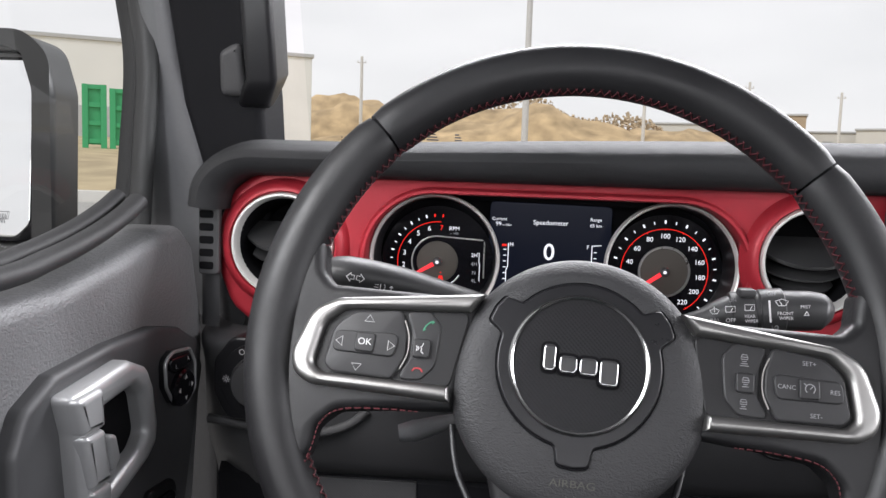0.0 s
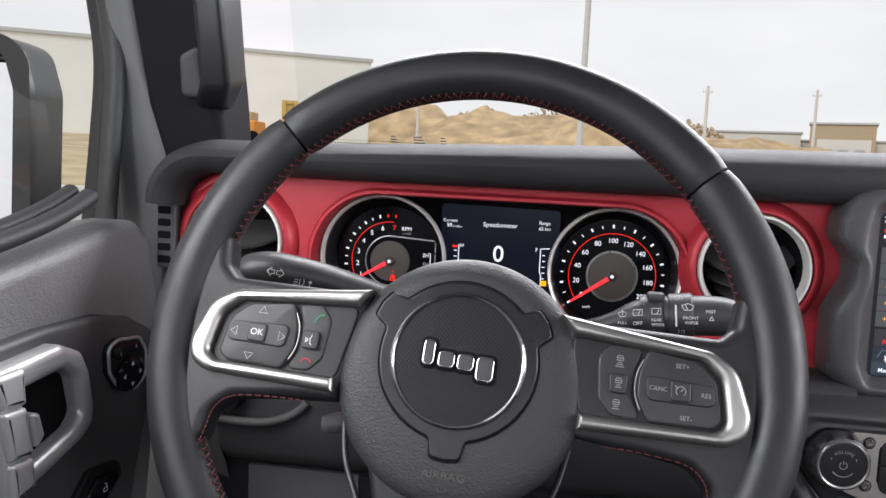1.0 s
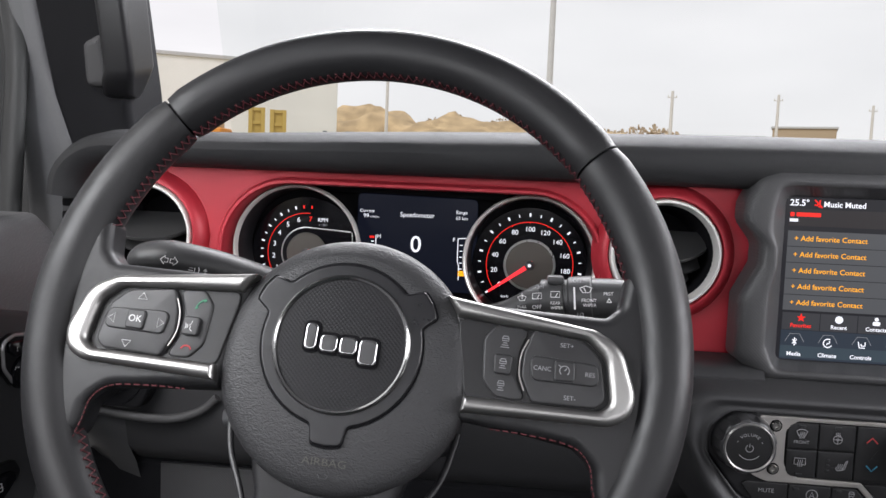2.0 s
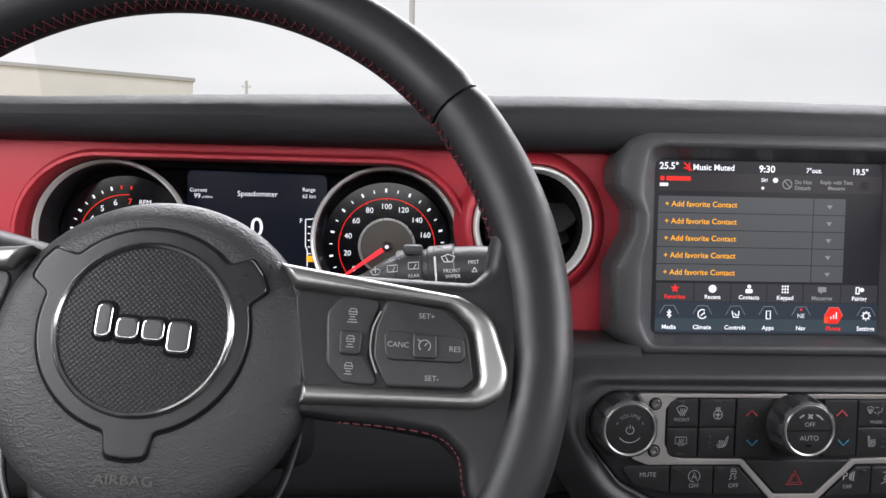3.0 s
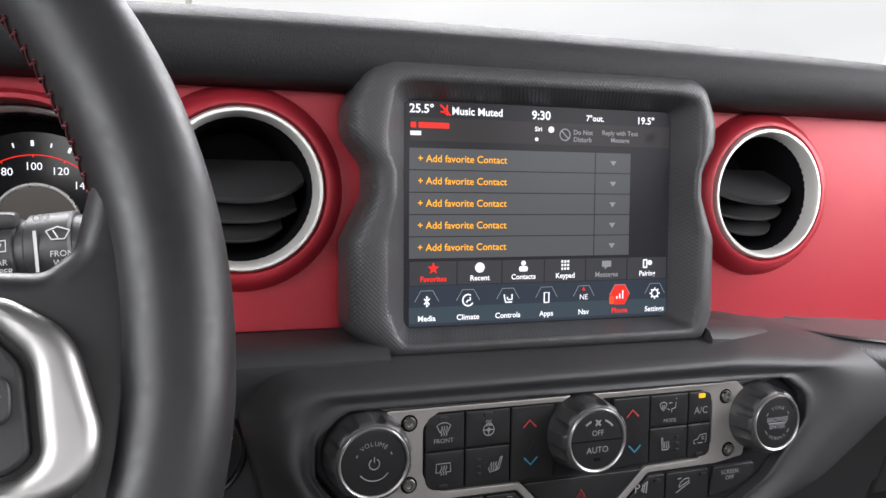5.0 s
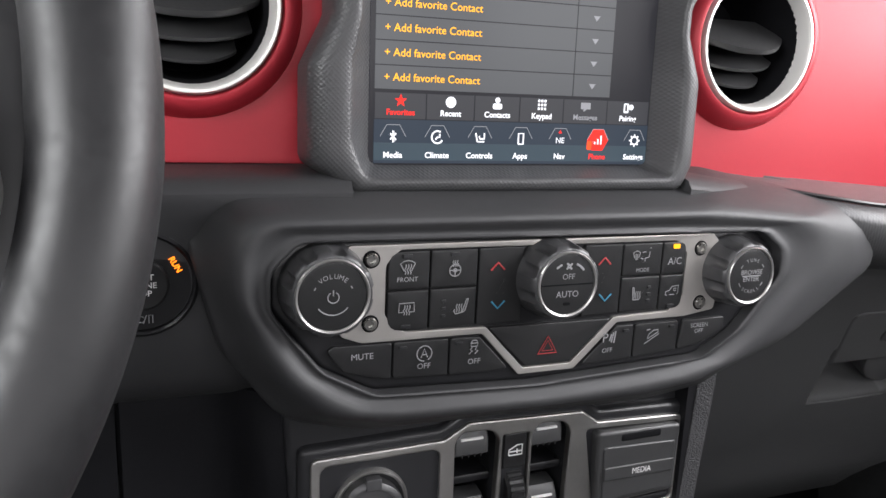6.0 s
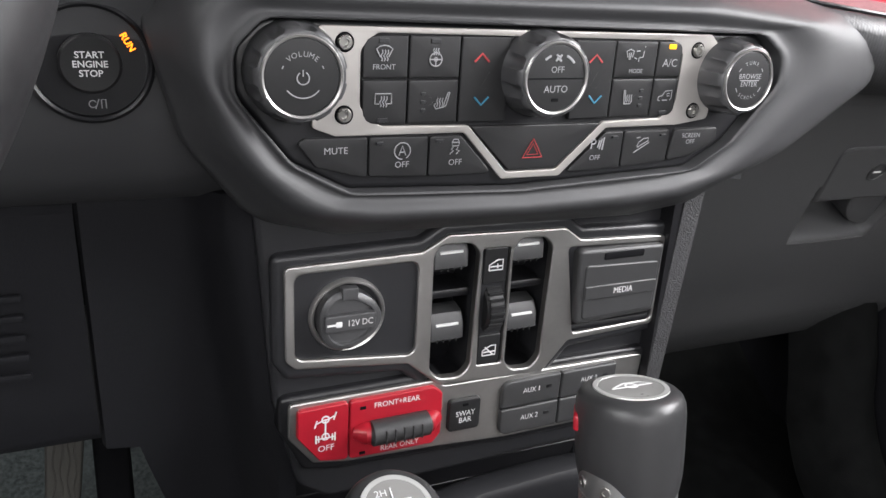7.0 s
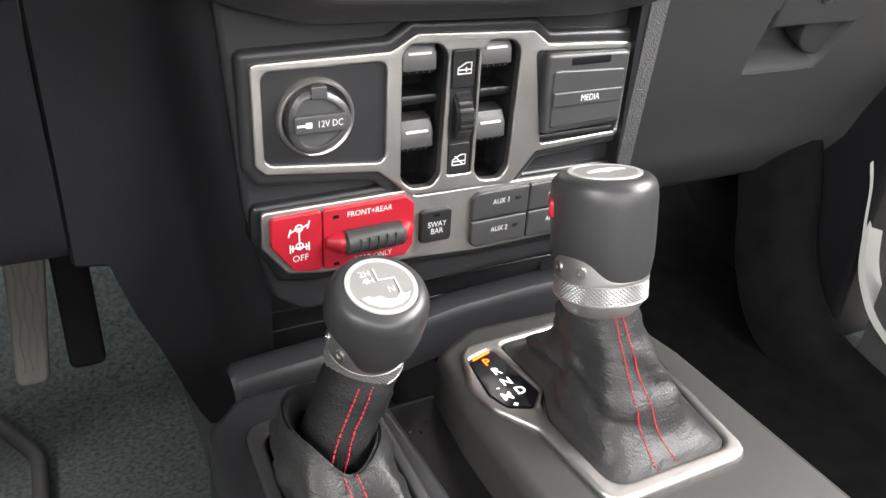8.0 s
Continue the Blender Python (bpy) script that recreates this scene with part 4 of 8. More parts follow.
def arc_line(r, a0, a1, step=4):
    n = max(2, int(abs(a1 - a0) / step))
    return [(r * math.cos(radians(a0 + (a1 - a0) * k / n)), r * math.sin(radians(a0 + (a1 - a0) * k / n))) for k in range(n + 1)]


def needle(d, a, l):
    c, s = math.cos(radians(a)), math.sin(radians(a))
    bm = bmesh.new()
    n = (-s, c)
    pts = [(-0.004 * c + 0.0020 * n[0], -0.004 * s + 0.0020 * n[1]), (-0.004 * c - 0.0020 * n[0], -0.004 * s - 0.0020 * n[1]), (l * c - 0.0009 * n[0], l * s - 0.0009 * n[1]), (l * c + 0.0009 * n[0], l * s + 0.0009 * n[1])]
    plate(pts, 0.0030, 0.0042, 0.0004, 2, bm=bm)
    part("needle", bm, NEEDLE, d, "glowing red needle")
    part("needle_hub", lathe([(0.0044, 0.001), (0.0042, 0.0050), (0.0032, 0.0058), (0.0, 0.0060)], 28), GREY, d)
    part("needle_cap", lathe([(0.0016, 0.0058), (0.0014, 0.0064), (0.0, 0.0066)], 16), LCD_WHITE, d)


def cluster():
    ob = thing("instrument_cluster", "black instrument cluster with two round dials and a lit display", "instrument cluster", wall(0, 0.290, 0))
    back = rounded([(-0.185, 1.245), (0.155, 1.245), (0.155, 1.375), (-0.185, 1.375)], 0.02)
    part("backing", plate(back, -0.012, -0.004, 0.001, 2), VOID, ob)
    tach = dial(ob, G1[0], G1[1], "rev_counter")
    spd = dial(ob, G2[0], G2[1], "speedometer")
    # rev counter: 0 at lower left, 7 near the top
    ang = [228 - 20.5 * k for k in range(8)]
    for k, a in enumerate(ang):
        text(str(k), 0.0046, at(0.0320 * math.cos(radians(a)), 0.0320 * math.sin(radians(a)), 0.0015), LCD_RED if k == 7 else LCD_WHITE, tach)
    ticks(tach, ang[:7], LCD_WHITE, 0.0007, 0.0030, 0.0420)
    ticks(tach, [a - 10.2 for a in ang[:6]], LCD_WHITE, 0.0004, 0.0024, 0.0420)
    ticks(tach, [ang[7], ang[7] + 10.2], LCD_RED, 0.0006, 0.0028, 0.0420)
    strokes([arc_line(0.0375, 226, 86)], 0.0006, at(0, 0, 0.0015), LCD_RED, tach, "red_scale_line")
    text("RPM", 0.0036, at(0.0150, 0.0315, 0.0015), LCD_WHITE, tach)
    text("x 1000", 0.0020, at(0.0152, 0.0270, 0.0015), LCD_DIM, tach)
    strokes([arc_line(0.0240, 90, 330, 6), [(0.0, 0.0240), (0.0420, 0.0215), (0.0436, 0.0200), (0.0436, -0.014)]], 0.0014, at(0, 0, 0.0016), SILVER, tach, "inner_ring")
    part("inner_disc", lathe([(0.0195, 0.0012), (0.0190, 0.0020), (0.0, 0.0022)], 48), DIALDISC, tach)
    for t, y in (("2H", 0.0072), ("4H", -0.0010), ("N", -0.0092), ("4L", -0.0168)):
        text(t, 0.0034, at(0.0345, y, 0.0015), LCD_WHITE if t == "2H" else LCD_DIM, tach)
    strokes([[(0.0370, 0.0095), (0.0390, 0.0095), (0.0390, 0.0), (0.0396, 0.0), (0.0396, -0.0170)]], 0.0006, at(0, 0, 0.0015), LCD_WHITE, tach, "gear_gate_line")
    strokes([[(0.0, 0.0040), (0.0, 0.0052)], [(-0.0022, -0.004), (-0.0012, 0.0014), (0.0012, 0.0014), (0.0022, -0.004), (-0.0022, -0.004)], [(-0.001, 0.001), (0.0018, -0.0034)]], 0.0013, at(0.0035, -0.0145, 0.0026), LCD_RED, tach, "seat_belt_lamp")
    needle(tach, 210, 0.0360)
    # speedometer: 0 at lower left, 100 at the top
    ang = [215 - 24.7 * k for k in range(12)]
    for k, a in enumerate(ang):
        text(str(20 * k), 0.0043, at(0.0328 * math.cos(radians(a)), 0.0328 * math.sin(radians(a)), 0.0015), LCD_WHITE, spd)
    ticks(spd, ang, LCD_WHITE, 0.0008, 0.0032, 0.0445)
    ticks(spd, [a - 12.3 for a in ang[:11]], LCD_WHITE, 0.0004, 0.0026, 0.0445)
    strokes([arc_line(0.0395, 218, -60)], 0.0006, at(0, 0, 0.0015), LCD_RED, spd, "red_scale_line")
    ticks(spd, ang, LCD_RED, 0.0003, 0.0014, 0.0382)
    part("inner_ring", lathe([(0.0238, 0.0012), (0.0234, 0.0028), (0.0222, 0.0028), (0.0218, 0.0014)], 60), SILVER, spd)
    part("inner_disc", lathe([(0.0218, 0.0012), (0.0212, 0.0018), (0.0, 0.0020)], 48), DIALDISC, spd)
    text("km/h", 0.0024, at(-0.0215, -0.0300, 0.0015), LCD_WHITE, spd)
    needle(spd, 215, 0.0450)
    # display between the dials
    cx = -0.0085
    lcd = part("display", plate(rounded([(cx - 0.056, 1.272), (cx + 0.056, 1.272), (cx + 0.056, 1.3590), (cx - 0.056, 1.3610)], 0.006), -0.004, 0.0004, 0.0004, 2), glow("display_night_blue", (0.008, 0.011, 0.024), 0.5, 0.006), ob, "lit dark blue display")
    part("display_hood", plate(rounded([(cx - 0.085, 1.3620), (cx + 0.085, 1.3590), (cx + 0.085, 1.380), (cx - 0.085, 1.380)], 0.003), -0.002, 0.022, 0.003, 3), VOID, ob)
    text("Speedometer", 0.0041, at(-0.0083, 1.3424, 0.0010), LCD_WHITE, lcd)
    text("0", 0.0150, at(-0.0088, 1.3147, 0.0010), LCD_WHITE, lcd, bold=0.01)
    text("Current", 0.0029, at(-0.0625, 1.3447, 0.0010), LCD_WHITE, lcd, align="LEFT")
    text("99", 0.0037, at(-0.0590, 1.3400, 0.0010), LCD_WHITE, lcd, align="LEFT")
    text("L/100km", 0.0017, at(-0.0528, 1.3393, 0.0010), LCD_WHITE, lcd, align="LEFT")
    text("Range", 0.0030, at(0.0330, 1.3466, 0.0010), LCD_WHITE, lcd)
    text("65 km", 0.0030, at(0.0332, 1.3412, 0.0010), LCD_WHITE, lcd)
    text("H", 0.0036, at(-0.0436, 1.3213, 0.0010), LCD_WHITE, lcd)
    text("F", 0.0036, at(0.0268, 1.3212, 0.0010), LCD_WHITE, lcd)
    strokes([[(-0.0525, 1.3205), (-0.0480, 1.3205)]], 0.0020, at(0, 0, 0.0010), LCD_RED, lcd, "temperature_limit")
    for s_, x0, nm in ((-1, -0.0465, "heat_scale"), (1, 0.0305, "fuel_scale")):
        side = [[(x0, 1.3225), (x0, 1.301), (x0 + s_ * 0.0015, 1.297), (x0 + s_ * 0.0015, 1.284)]]
        side += [[(x0 + s_ * 0.0018, 1.3165 - 0.0055 * k), (x0 + s_ * 0.0045, 1.3165 - 0.0055 * k)] for k in range(6)] + ([[(x0, 1.3225), (x0 + 0.0085, 1.3232)]] if s_ > 0 else [])
        strokes(side, 0.0008, at(0, 0, 0.0010), LCD_WHITE, lcd, nm)
    strokes([[(0.0315, 1.289), (0.0375, 1.289)], [(0.0315, 1.2915), (0.0375, 1.2915)]], 0.0024, at(0, 0, 0.0010), LCD_AMBER, lcd, "reserve_mark")


cluster()


# ---- touch screen ----
def touch_screen():
    ob = thing("touch_screen", "lit touch screen in a dimpled black frame", "touch screen", wall(0.382, 0.213, 1.3085, 1.0, -0.6))
    out = [(-0.1215, 0.060), (-0.112, 0.080), (-0.101, 0.0860), (0.094, 0.0860), (0.104, 0.080), (0.112, 0.060), (0.112, 0.045), (0.1015, 0.028), (0.1015, 0.012), (0.1125, -0.014), (0.1125, -0.064), (0.105, -0.0785), (-0.100, -0.0785), (-0.1218, -0.063), (-0.1218, -0.014), (-0.109, 0.012), (-0.109, 0.028), (-0.1215, 0.045)]
    out = rounded(out, [0.012, 0.012, 0.012, 0.012, 0.012, 0.012, 0.008, 0.008, 0.008, 0.008, 0.006, 0.006, 0.006, 0.006, 0.008, 0.008, 0.008, 0.008], 5)
    lip = rounded([(-0.0875, -0.0645), (0.0880, -0.0645), (0.0880, 0.0655), (-0.0875, 0.0655)], 0.006, 6)
    n = 220

    def reach(loop, a):
        """Where a ray from the middle leaves a loop."""
        c, s, best = math.cos(a), math.sin(a), 0.0
        for p, q in zip(loop, loop[1:] + loop[:1]):
            ex, ey = q[0] - p[0], q[1] - p[1]
            det = ex * s - ey * c
            if abs(det) > 1e-12:
                k = (c * p[1] - s * p[0]) / det
                d = (ex * p[1] - ey * p[0]) / det
                if -1e-6 <= k <= 1 + 1e-6 and d > best:
                    best = d
        return best
    rays = [2 * math.pi * k / n for k in range(n)]
    far, near = [reach(out, a) for a in rays], [reach(lip, a) for a in rays]
    rows = []
    for s, h in ((0.0, -0.016), (0.0, 0.008), (0.025, 0.0120), (0.08, 0.0155), (0.17, 0.0180), (0.30, 0.0195), (0.44, 0.0200), (0.56, 0.0196), (0.62, 0.0180), (0.66, 0.0160), (1.0, 0.0012), (1.0, -0.002)):
        rows.append([((f + (g - f) * s) * math.cos(a), (f + (g - f) * s) * math.sin(a), h) for f, g, a in zip(far, near, rays)])
    part("frame", loft(rows, True, False), WEAVE, ob, "dimpled black frame", sharp=50)
    scr = plate(lip, -0.004, 0.0008, 0.0004, 1)
    m = glow("display_charcoal", (0.016, 0.016, 0.020), 0.9, 0.012)
    d = part("display", scr, m, ob, "lit touch display")
    row = glow("display_row", (0.055, 0.058, 0.062), 1.35, 0.02)
    tab = glow("display_tab", (0.028, 0.029, 0.033), 1.2, 0.02)
    foot = glow("display_footer", (0.014, 0.022, 0.034), 1.3, 0.02)

    def area(a, e, c, b, mt, nm, z=0.0011):
        return part(nm, plate(box2(a, e, c, b), 0.0007, z, 0.0001, 1), mt, d)

    def word(t, x, y, h, mt, align="CENTER", b=0.0):
        return text(t, h, at(x, y, 0.0014), mt, d, align=align, bold=b or 0.03)

    area(-0.0843, 0.0425, 0.0868, 0.0560, glow("display_header", (0.022, 0.019, 0.020), 0.9), "header_band")
    word("25.5\u00b0", -0.0845, 0.0606, 0.0048, LCD_WHITE, "LEFT")
    strokes([[(-0.003, -0.001), (-0.001, -0.001), (0.001, 0.003), (0.001, -0.003), (-0.001, -0.001)], [(-0.003, 0.003), (0.003, -0.003)]], 0.0011, at(-0.0630, 0.0604, 0.0014), LCD_RED, d, "mute_symbol")
    word("Music Muted", -0.0592, 0.0600, 0.0042, LCD_WHITE, "LEFT")
    word("9:30", -0.0028, 0.0596, 0.0050, LCD_WHITE)
    word("7\u00b0out.", 0.0334, 0.0592, 0.0034, LCD_WHITE)
    word("19.5\u00b0", 0.0690, 0.0590, 0.0042, LCD_WHITE)
    # owner's name as plain bars
    bm = bmesh.new()
    for a, c in ((-0.0836, -0.0805), (-0.0790, -0.0606)):
        plate(box2(a, 0.0500, c, 0.0532, 0.0008), 0.0010, 0.0014, 0.0001, 1, bm=bm)
    part("name_bars", bm, LCD_RED, d, "red bars of a name line")
    area(-0.0838, 0.0458, -0.0775, 0.0482, LCD_WHITE, "battery_symbol", 0.0014)
    word("Siri", -0.0045, 0.0516, 0.0026, LCD_WHITE)
    for x, y, s in ((0.0040, 0.0517, 0.0019), (-0.0055, 0.0457, 0.0011)):
        part("status_dot", plate(circle2(x, y, s, 16), 0.001, 0.0014, 0.0001, 1), LCD_WHITE, d)
    strokes([arc_line(0.0034, 0, 360, 20), [(-0.0024, 0.0024), (0.0024, -0.0024)]], 0.0008, at(0.0131, 0.0489, 0.0014), LCD_DIM, d, "do_not_disturb_symbol")
    word("Do Not", 0.0188, 0.0505, 0.0028, LCD_DIM, "LEFT")
    word("Disturb", 0.0188, 0.0462, 0.0028, LCD_DIM, "LEFT")
    word("Reply with Text", 0.0510, 0.0508, 0.0027, LCD_DIM)
    word("Message", 0.0510, 0.0465, 0.0027, LCD_DIM)
    area(0.0690, 0.0455, 0.0760, 0.0520, tab, "check_box")
    for k in range(5):
        y = 0.0326 - 0.0127 * k
        area(-0.0843, y - 0.0061, 0.0340, y + 0.0061, row, "list_field")
        area(0.0346, y - 0.0061, 0.0590, y + 0.0061, row, "list_arrow_cell")
        word("+ Add favorite Contact", -0.0795, y, 0.0040, LCD_AMBER, "LEFT", 0.006)
        part("list_arrow", plate([(0.0445, y + 0.0012), (0.0467, y - 0.0018), (0.0489, y + 0.0012)], 0.001, 0.0014, 0.0001, 1), LCD_DIM, d)
    names = ("Favorites", "Recent", "Contacts", "Keypad", "Messages", "Pairing")
    cuts = (-0.0843, -0.0552, -0.0269, 0.0008, 0.0288, 0.0580, 0.0870)
    for k, nm in enumerate(names):
        area(cuts[k] + 0.0003, -0.0398, cuts[k + 1] - 0.0003, -0.0262, tab, "tab_key")
        x, y = (cuts[k] + cuts[k + 1]) / 2, -0.0302
        mt = LCD_RED if k == 0 else LCD_DIM if k == 4 else LCD_WHITE
        word(nm, x, -0.0364, 0.0030, mt)
        bm = bmesh.new()
        if k == 0:
            plate([(x + (0.0036 if j % 2 == 0 else 0.0015) * math.sin(math.pi * j / 5), y + (0.0036 if j % 2 == 0 else 0.0015) * math.cos(math.pi * j / 5)) for j in range(10)][::-1], 0.001, 0.0014, 0.0001, 1, bm=bm)
        elif k == 1:
            plate(circle2(x, y, 0.0030, 20), 0.001, 0.0014, 0.0001, 1, bm=bm)
        elif k == 2:
            plate(circle2(x, y + 0.0020, 0.0015, 16), 0.001, 0.0014, 0.0001, 1, bm=bm)
            plate(box2(x - 0.0028, y - 0.0030, x + 0.0028, y + 0.0002, 0.0012), 0.001, 0.0013, 0.0001, 1, bm=bm)
        elif k == 3:
            for i in range(9):
                plate(box2(x - 0.0026 + 0.002 * (i % 3), y - 0.0026 + 0.0022 * (i // 3), x - 0.0014 + 0.002 * (i % 3), y - 0.0012 + 0.0022 * (i // 3)), 0.001, 0.0014, 0.0001, 1, bm=bm)
        elif k == 4:
            plate(rounded([(x - 0.0032, y - 0.0014), (x - 0.0012, y - 0.0014), (x - 0.0016, y - 0.0030), (x + 0.0008, y - 0.0014), (x + 0.0032, y - 0.0014), (x + 0.0032, y + 0.0024), (x - 0.0032, y + 0.0024)], 0.0003, 2), 0.001, 0.0014, 0.0001, 1, bm=bm)
        else:
            plate(box2(x - 0.0030, y - 0.0028, x + 0.0002, y + 0.0028, 0.0006), 0.001, 0.0014, 0.0001, 1, [box2(x - 0.0022, y - 0.0018, x - 0.0006, y + 0.0020)], bm=bm)
            plate(circle2(x + 0.0020, y + 0.0006, 0.0016, 14), 0.001, 0.0014, 0.0001, 1, bm=bm)
        part("tab_symbol", bm, mt, d)
    area(-0.0843, -0.0635, 0.0875, -0.0402, foot, "footer_band")
    area(-0.0843, -0.0620, 0.0875, -0.0525, glow("display_footer_light", (0.040, 0.065, 0.085), 0.8), "footer_glow_band", 0.00115)
    apps = ("Media", "Climate", "Controls", "Apps", "Nav", "Phone", "Settings")
    for k, nm in enumerate(apps):
        x, y = -0.0737 + 0.02535 * k, -0.0492
        hexa = [(x + 0.0072 * math.cos(radians(60 * j)), y + 0.0072 * math.sin(radians(60 * j))) for j in range(6)]
        if k == 5:
            part("app_key", plate(hexa, 0.001, 0.0013, 0.0001, 1), LCD_RED, d, "red lit key")
        strokes([[(p[0], p[1]) for p in hexa[:4]]], 0.0004, at(0, 0, 0.0014), LCD_DIM, d, "app_key_outline")
        word(nm, x, -0.0592, 0.0031, LCD_RED if k == 5 else LCD_WHITE)
        s = 0.0026
        L_ = {0: [[(-s * 0.6, s * 0.6), (s * 0.6, -s * 0.6), (0, -s * 1.2), (0, s * 1.2), (s * 0.6, s * 0.6), (-s * 0.6, -s * 0.6)]],
              1: [arc_line(s * 1.3, 60, 330, 30), [(-s * 0.4, -s * 0.5), (0, 0), (s * 0.5, 0), (s * 0.5, s * 0.7)]],
              2: [[(-s, s), (-s * 0.6, -s * 0.8), (s, -s * 0.8)], [(-s * 0.2, s * 0.4), (0, -s * 0.2), (s, -s * 0.2), (s, s)]],
              3: [[(-s * 0.6, -s * 1.2), (-s * 0.6, s * 1.1), (s * 0.6, s * 1.1), (s * 0.6, -s * 1.2), (-s * 0.6, -s * 1.2)]],
              5: [[(-s * 0.8, -s), (-s * 0.8, -s * 0.4)], [(0, -s), (0, s * 0.2)], [(s * 0.8, -s), (s * 0.8, s)]],
              6: [arc_line(s * 0.9, 0, 360, 30)] + [[(s * 1.0 * math.cos(radians(a)), s * math.sin(radians(a))), (s * 1.4 * math.cos(radians(a)), s * 1.4 * math.sin(radians(a)))] for a in range(0, 360, 45)]}
        if k == 4:
            text("NE", 0.0032, at(x, y - 0.0008, 0.0014), LCD_WHITE, d)
            part("compass_mark", plate([(x - 0.001, y + 0.0034), (x + 0.001, y + 0.0034), (x, y + 0.0054)], 0.001, 0.0014, 0.0001, 1), LCD_RED, d)
        else:
            strokes(L_[k], 0.0009, at(x, y, 0.0015), LCD_WHITE, d, "app_symbol")
    x, y = 0.0475, -0.0525
    part("badge_dot", plate(box2(x - 0.0016, y - 0.0026, x + 0.0016, y + 0.0026, 0.001), 0.001, 0.0014, 0.0001, 1), glow("display_orange_red", (1.0, 0.08, 0.01), 1.0), d)


touch_screen()


# ---- climate and radio panel ----
def knob(ob, x, y, r, depth, name, lobes=9, ring=DARKMETAL):
    """A knob with a scalloped flank and a metal ring round its face."""
    def rib(a, z):
        f = max(0.0, min(1.0, (z - 0.0035) / (depth * 0.35))) * (1.0 if z < depth - 0.0025 else 0.55 if z < depth - 0.0008 else 0.0)
        c = math.cos(lobes * a)
        return -0.0025 * f * max(0.0, c - 0.1) ** 0.5
    prof = [(r * 1.05, -0.003), (r * 1.05, 0.0020), (r * 1.03, 0.0036)] + [(r * (1.03 - 0.06 * k / 6), 0.0036 + (depth - 0.0066) * k / 6) for k in range(1, 7)] + [(r * 0.945, depth - 0.0016), (r * 0.90, depth - 0.0004), (r * 0.84, depth), (r * 0.78, depth - 0.0004)]
    k = part(name, lathe(prof, 144, wob=rib), KNOB, ob, "scalloped dark knob", m=at(x, y), sharp=50)
    rows = [[(q * math.cos(2 * math.pi * j / 64), q * math.sin(2 * math.pi * j / 64), h) for j in range(64)] for q, h in ((r * 0.845, depth - 0.001), (r * 0.84, depth + 0.0008), (r * 0.815, depth + 0.0014), (r * 0.775, depth + 0.0010), (r * 0.765, depth - 0.0006))]
    part("knob_ring", loft(rows, True, False), ring, k, "polished metal ring")
    part("knob_face", lathe([(r * 0.77, depth - 0.003), (r * 0.765, depth + 0.0002), (r * 0.72, depth + 0.0006), (0, depth + 0.0008)], 56), KEY, k, "black knob face")
    return k


def arc_text(t, r, mid, h, mt, parent, z, flip=False, step=None):
    step = step or math.degrees(h * 1.02 / r)
    for i, ch in enumerate(t):
        a = mid + (-(i - (len(t) - 1) / 2) * step if not flip else (i - (len(t) - 1) / 2) * step)
        text(ch, h, at(r * math.cos(radians(a)), r * math.sin(radians(a)), z, a - 90 + (180 if flip else 0)), mt, parent)


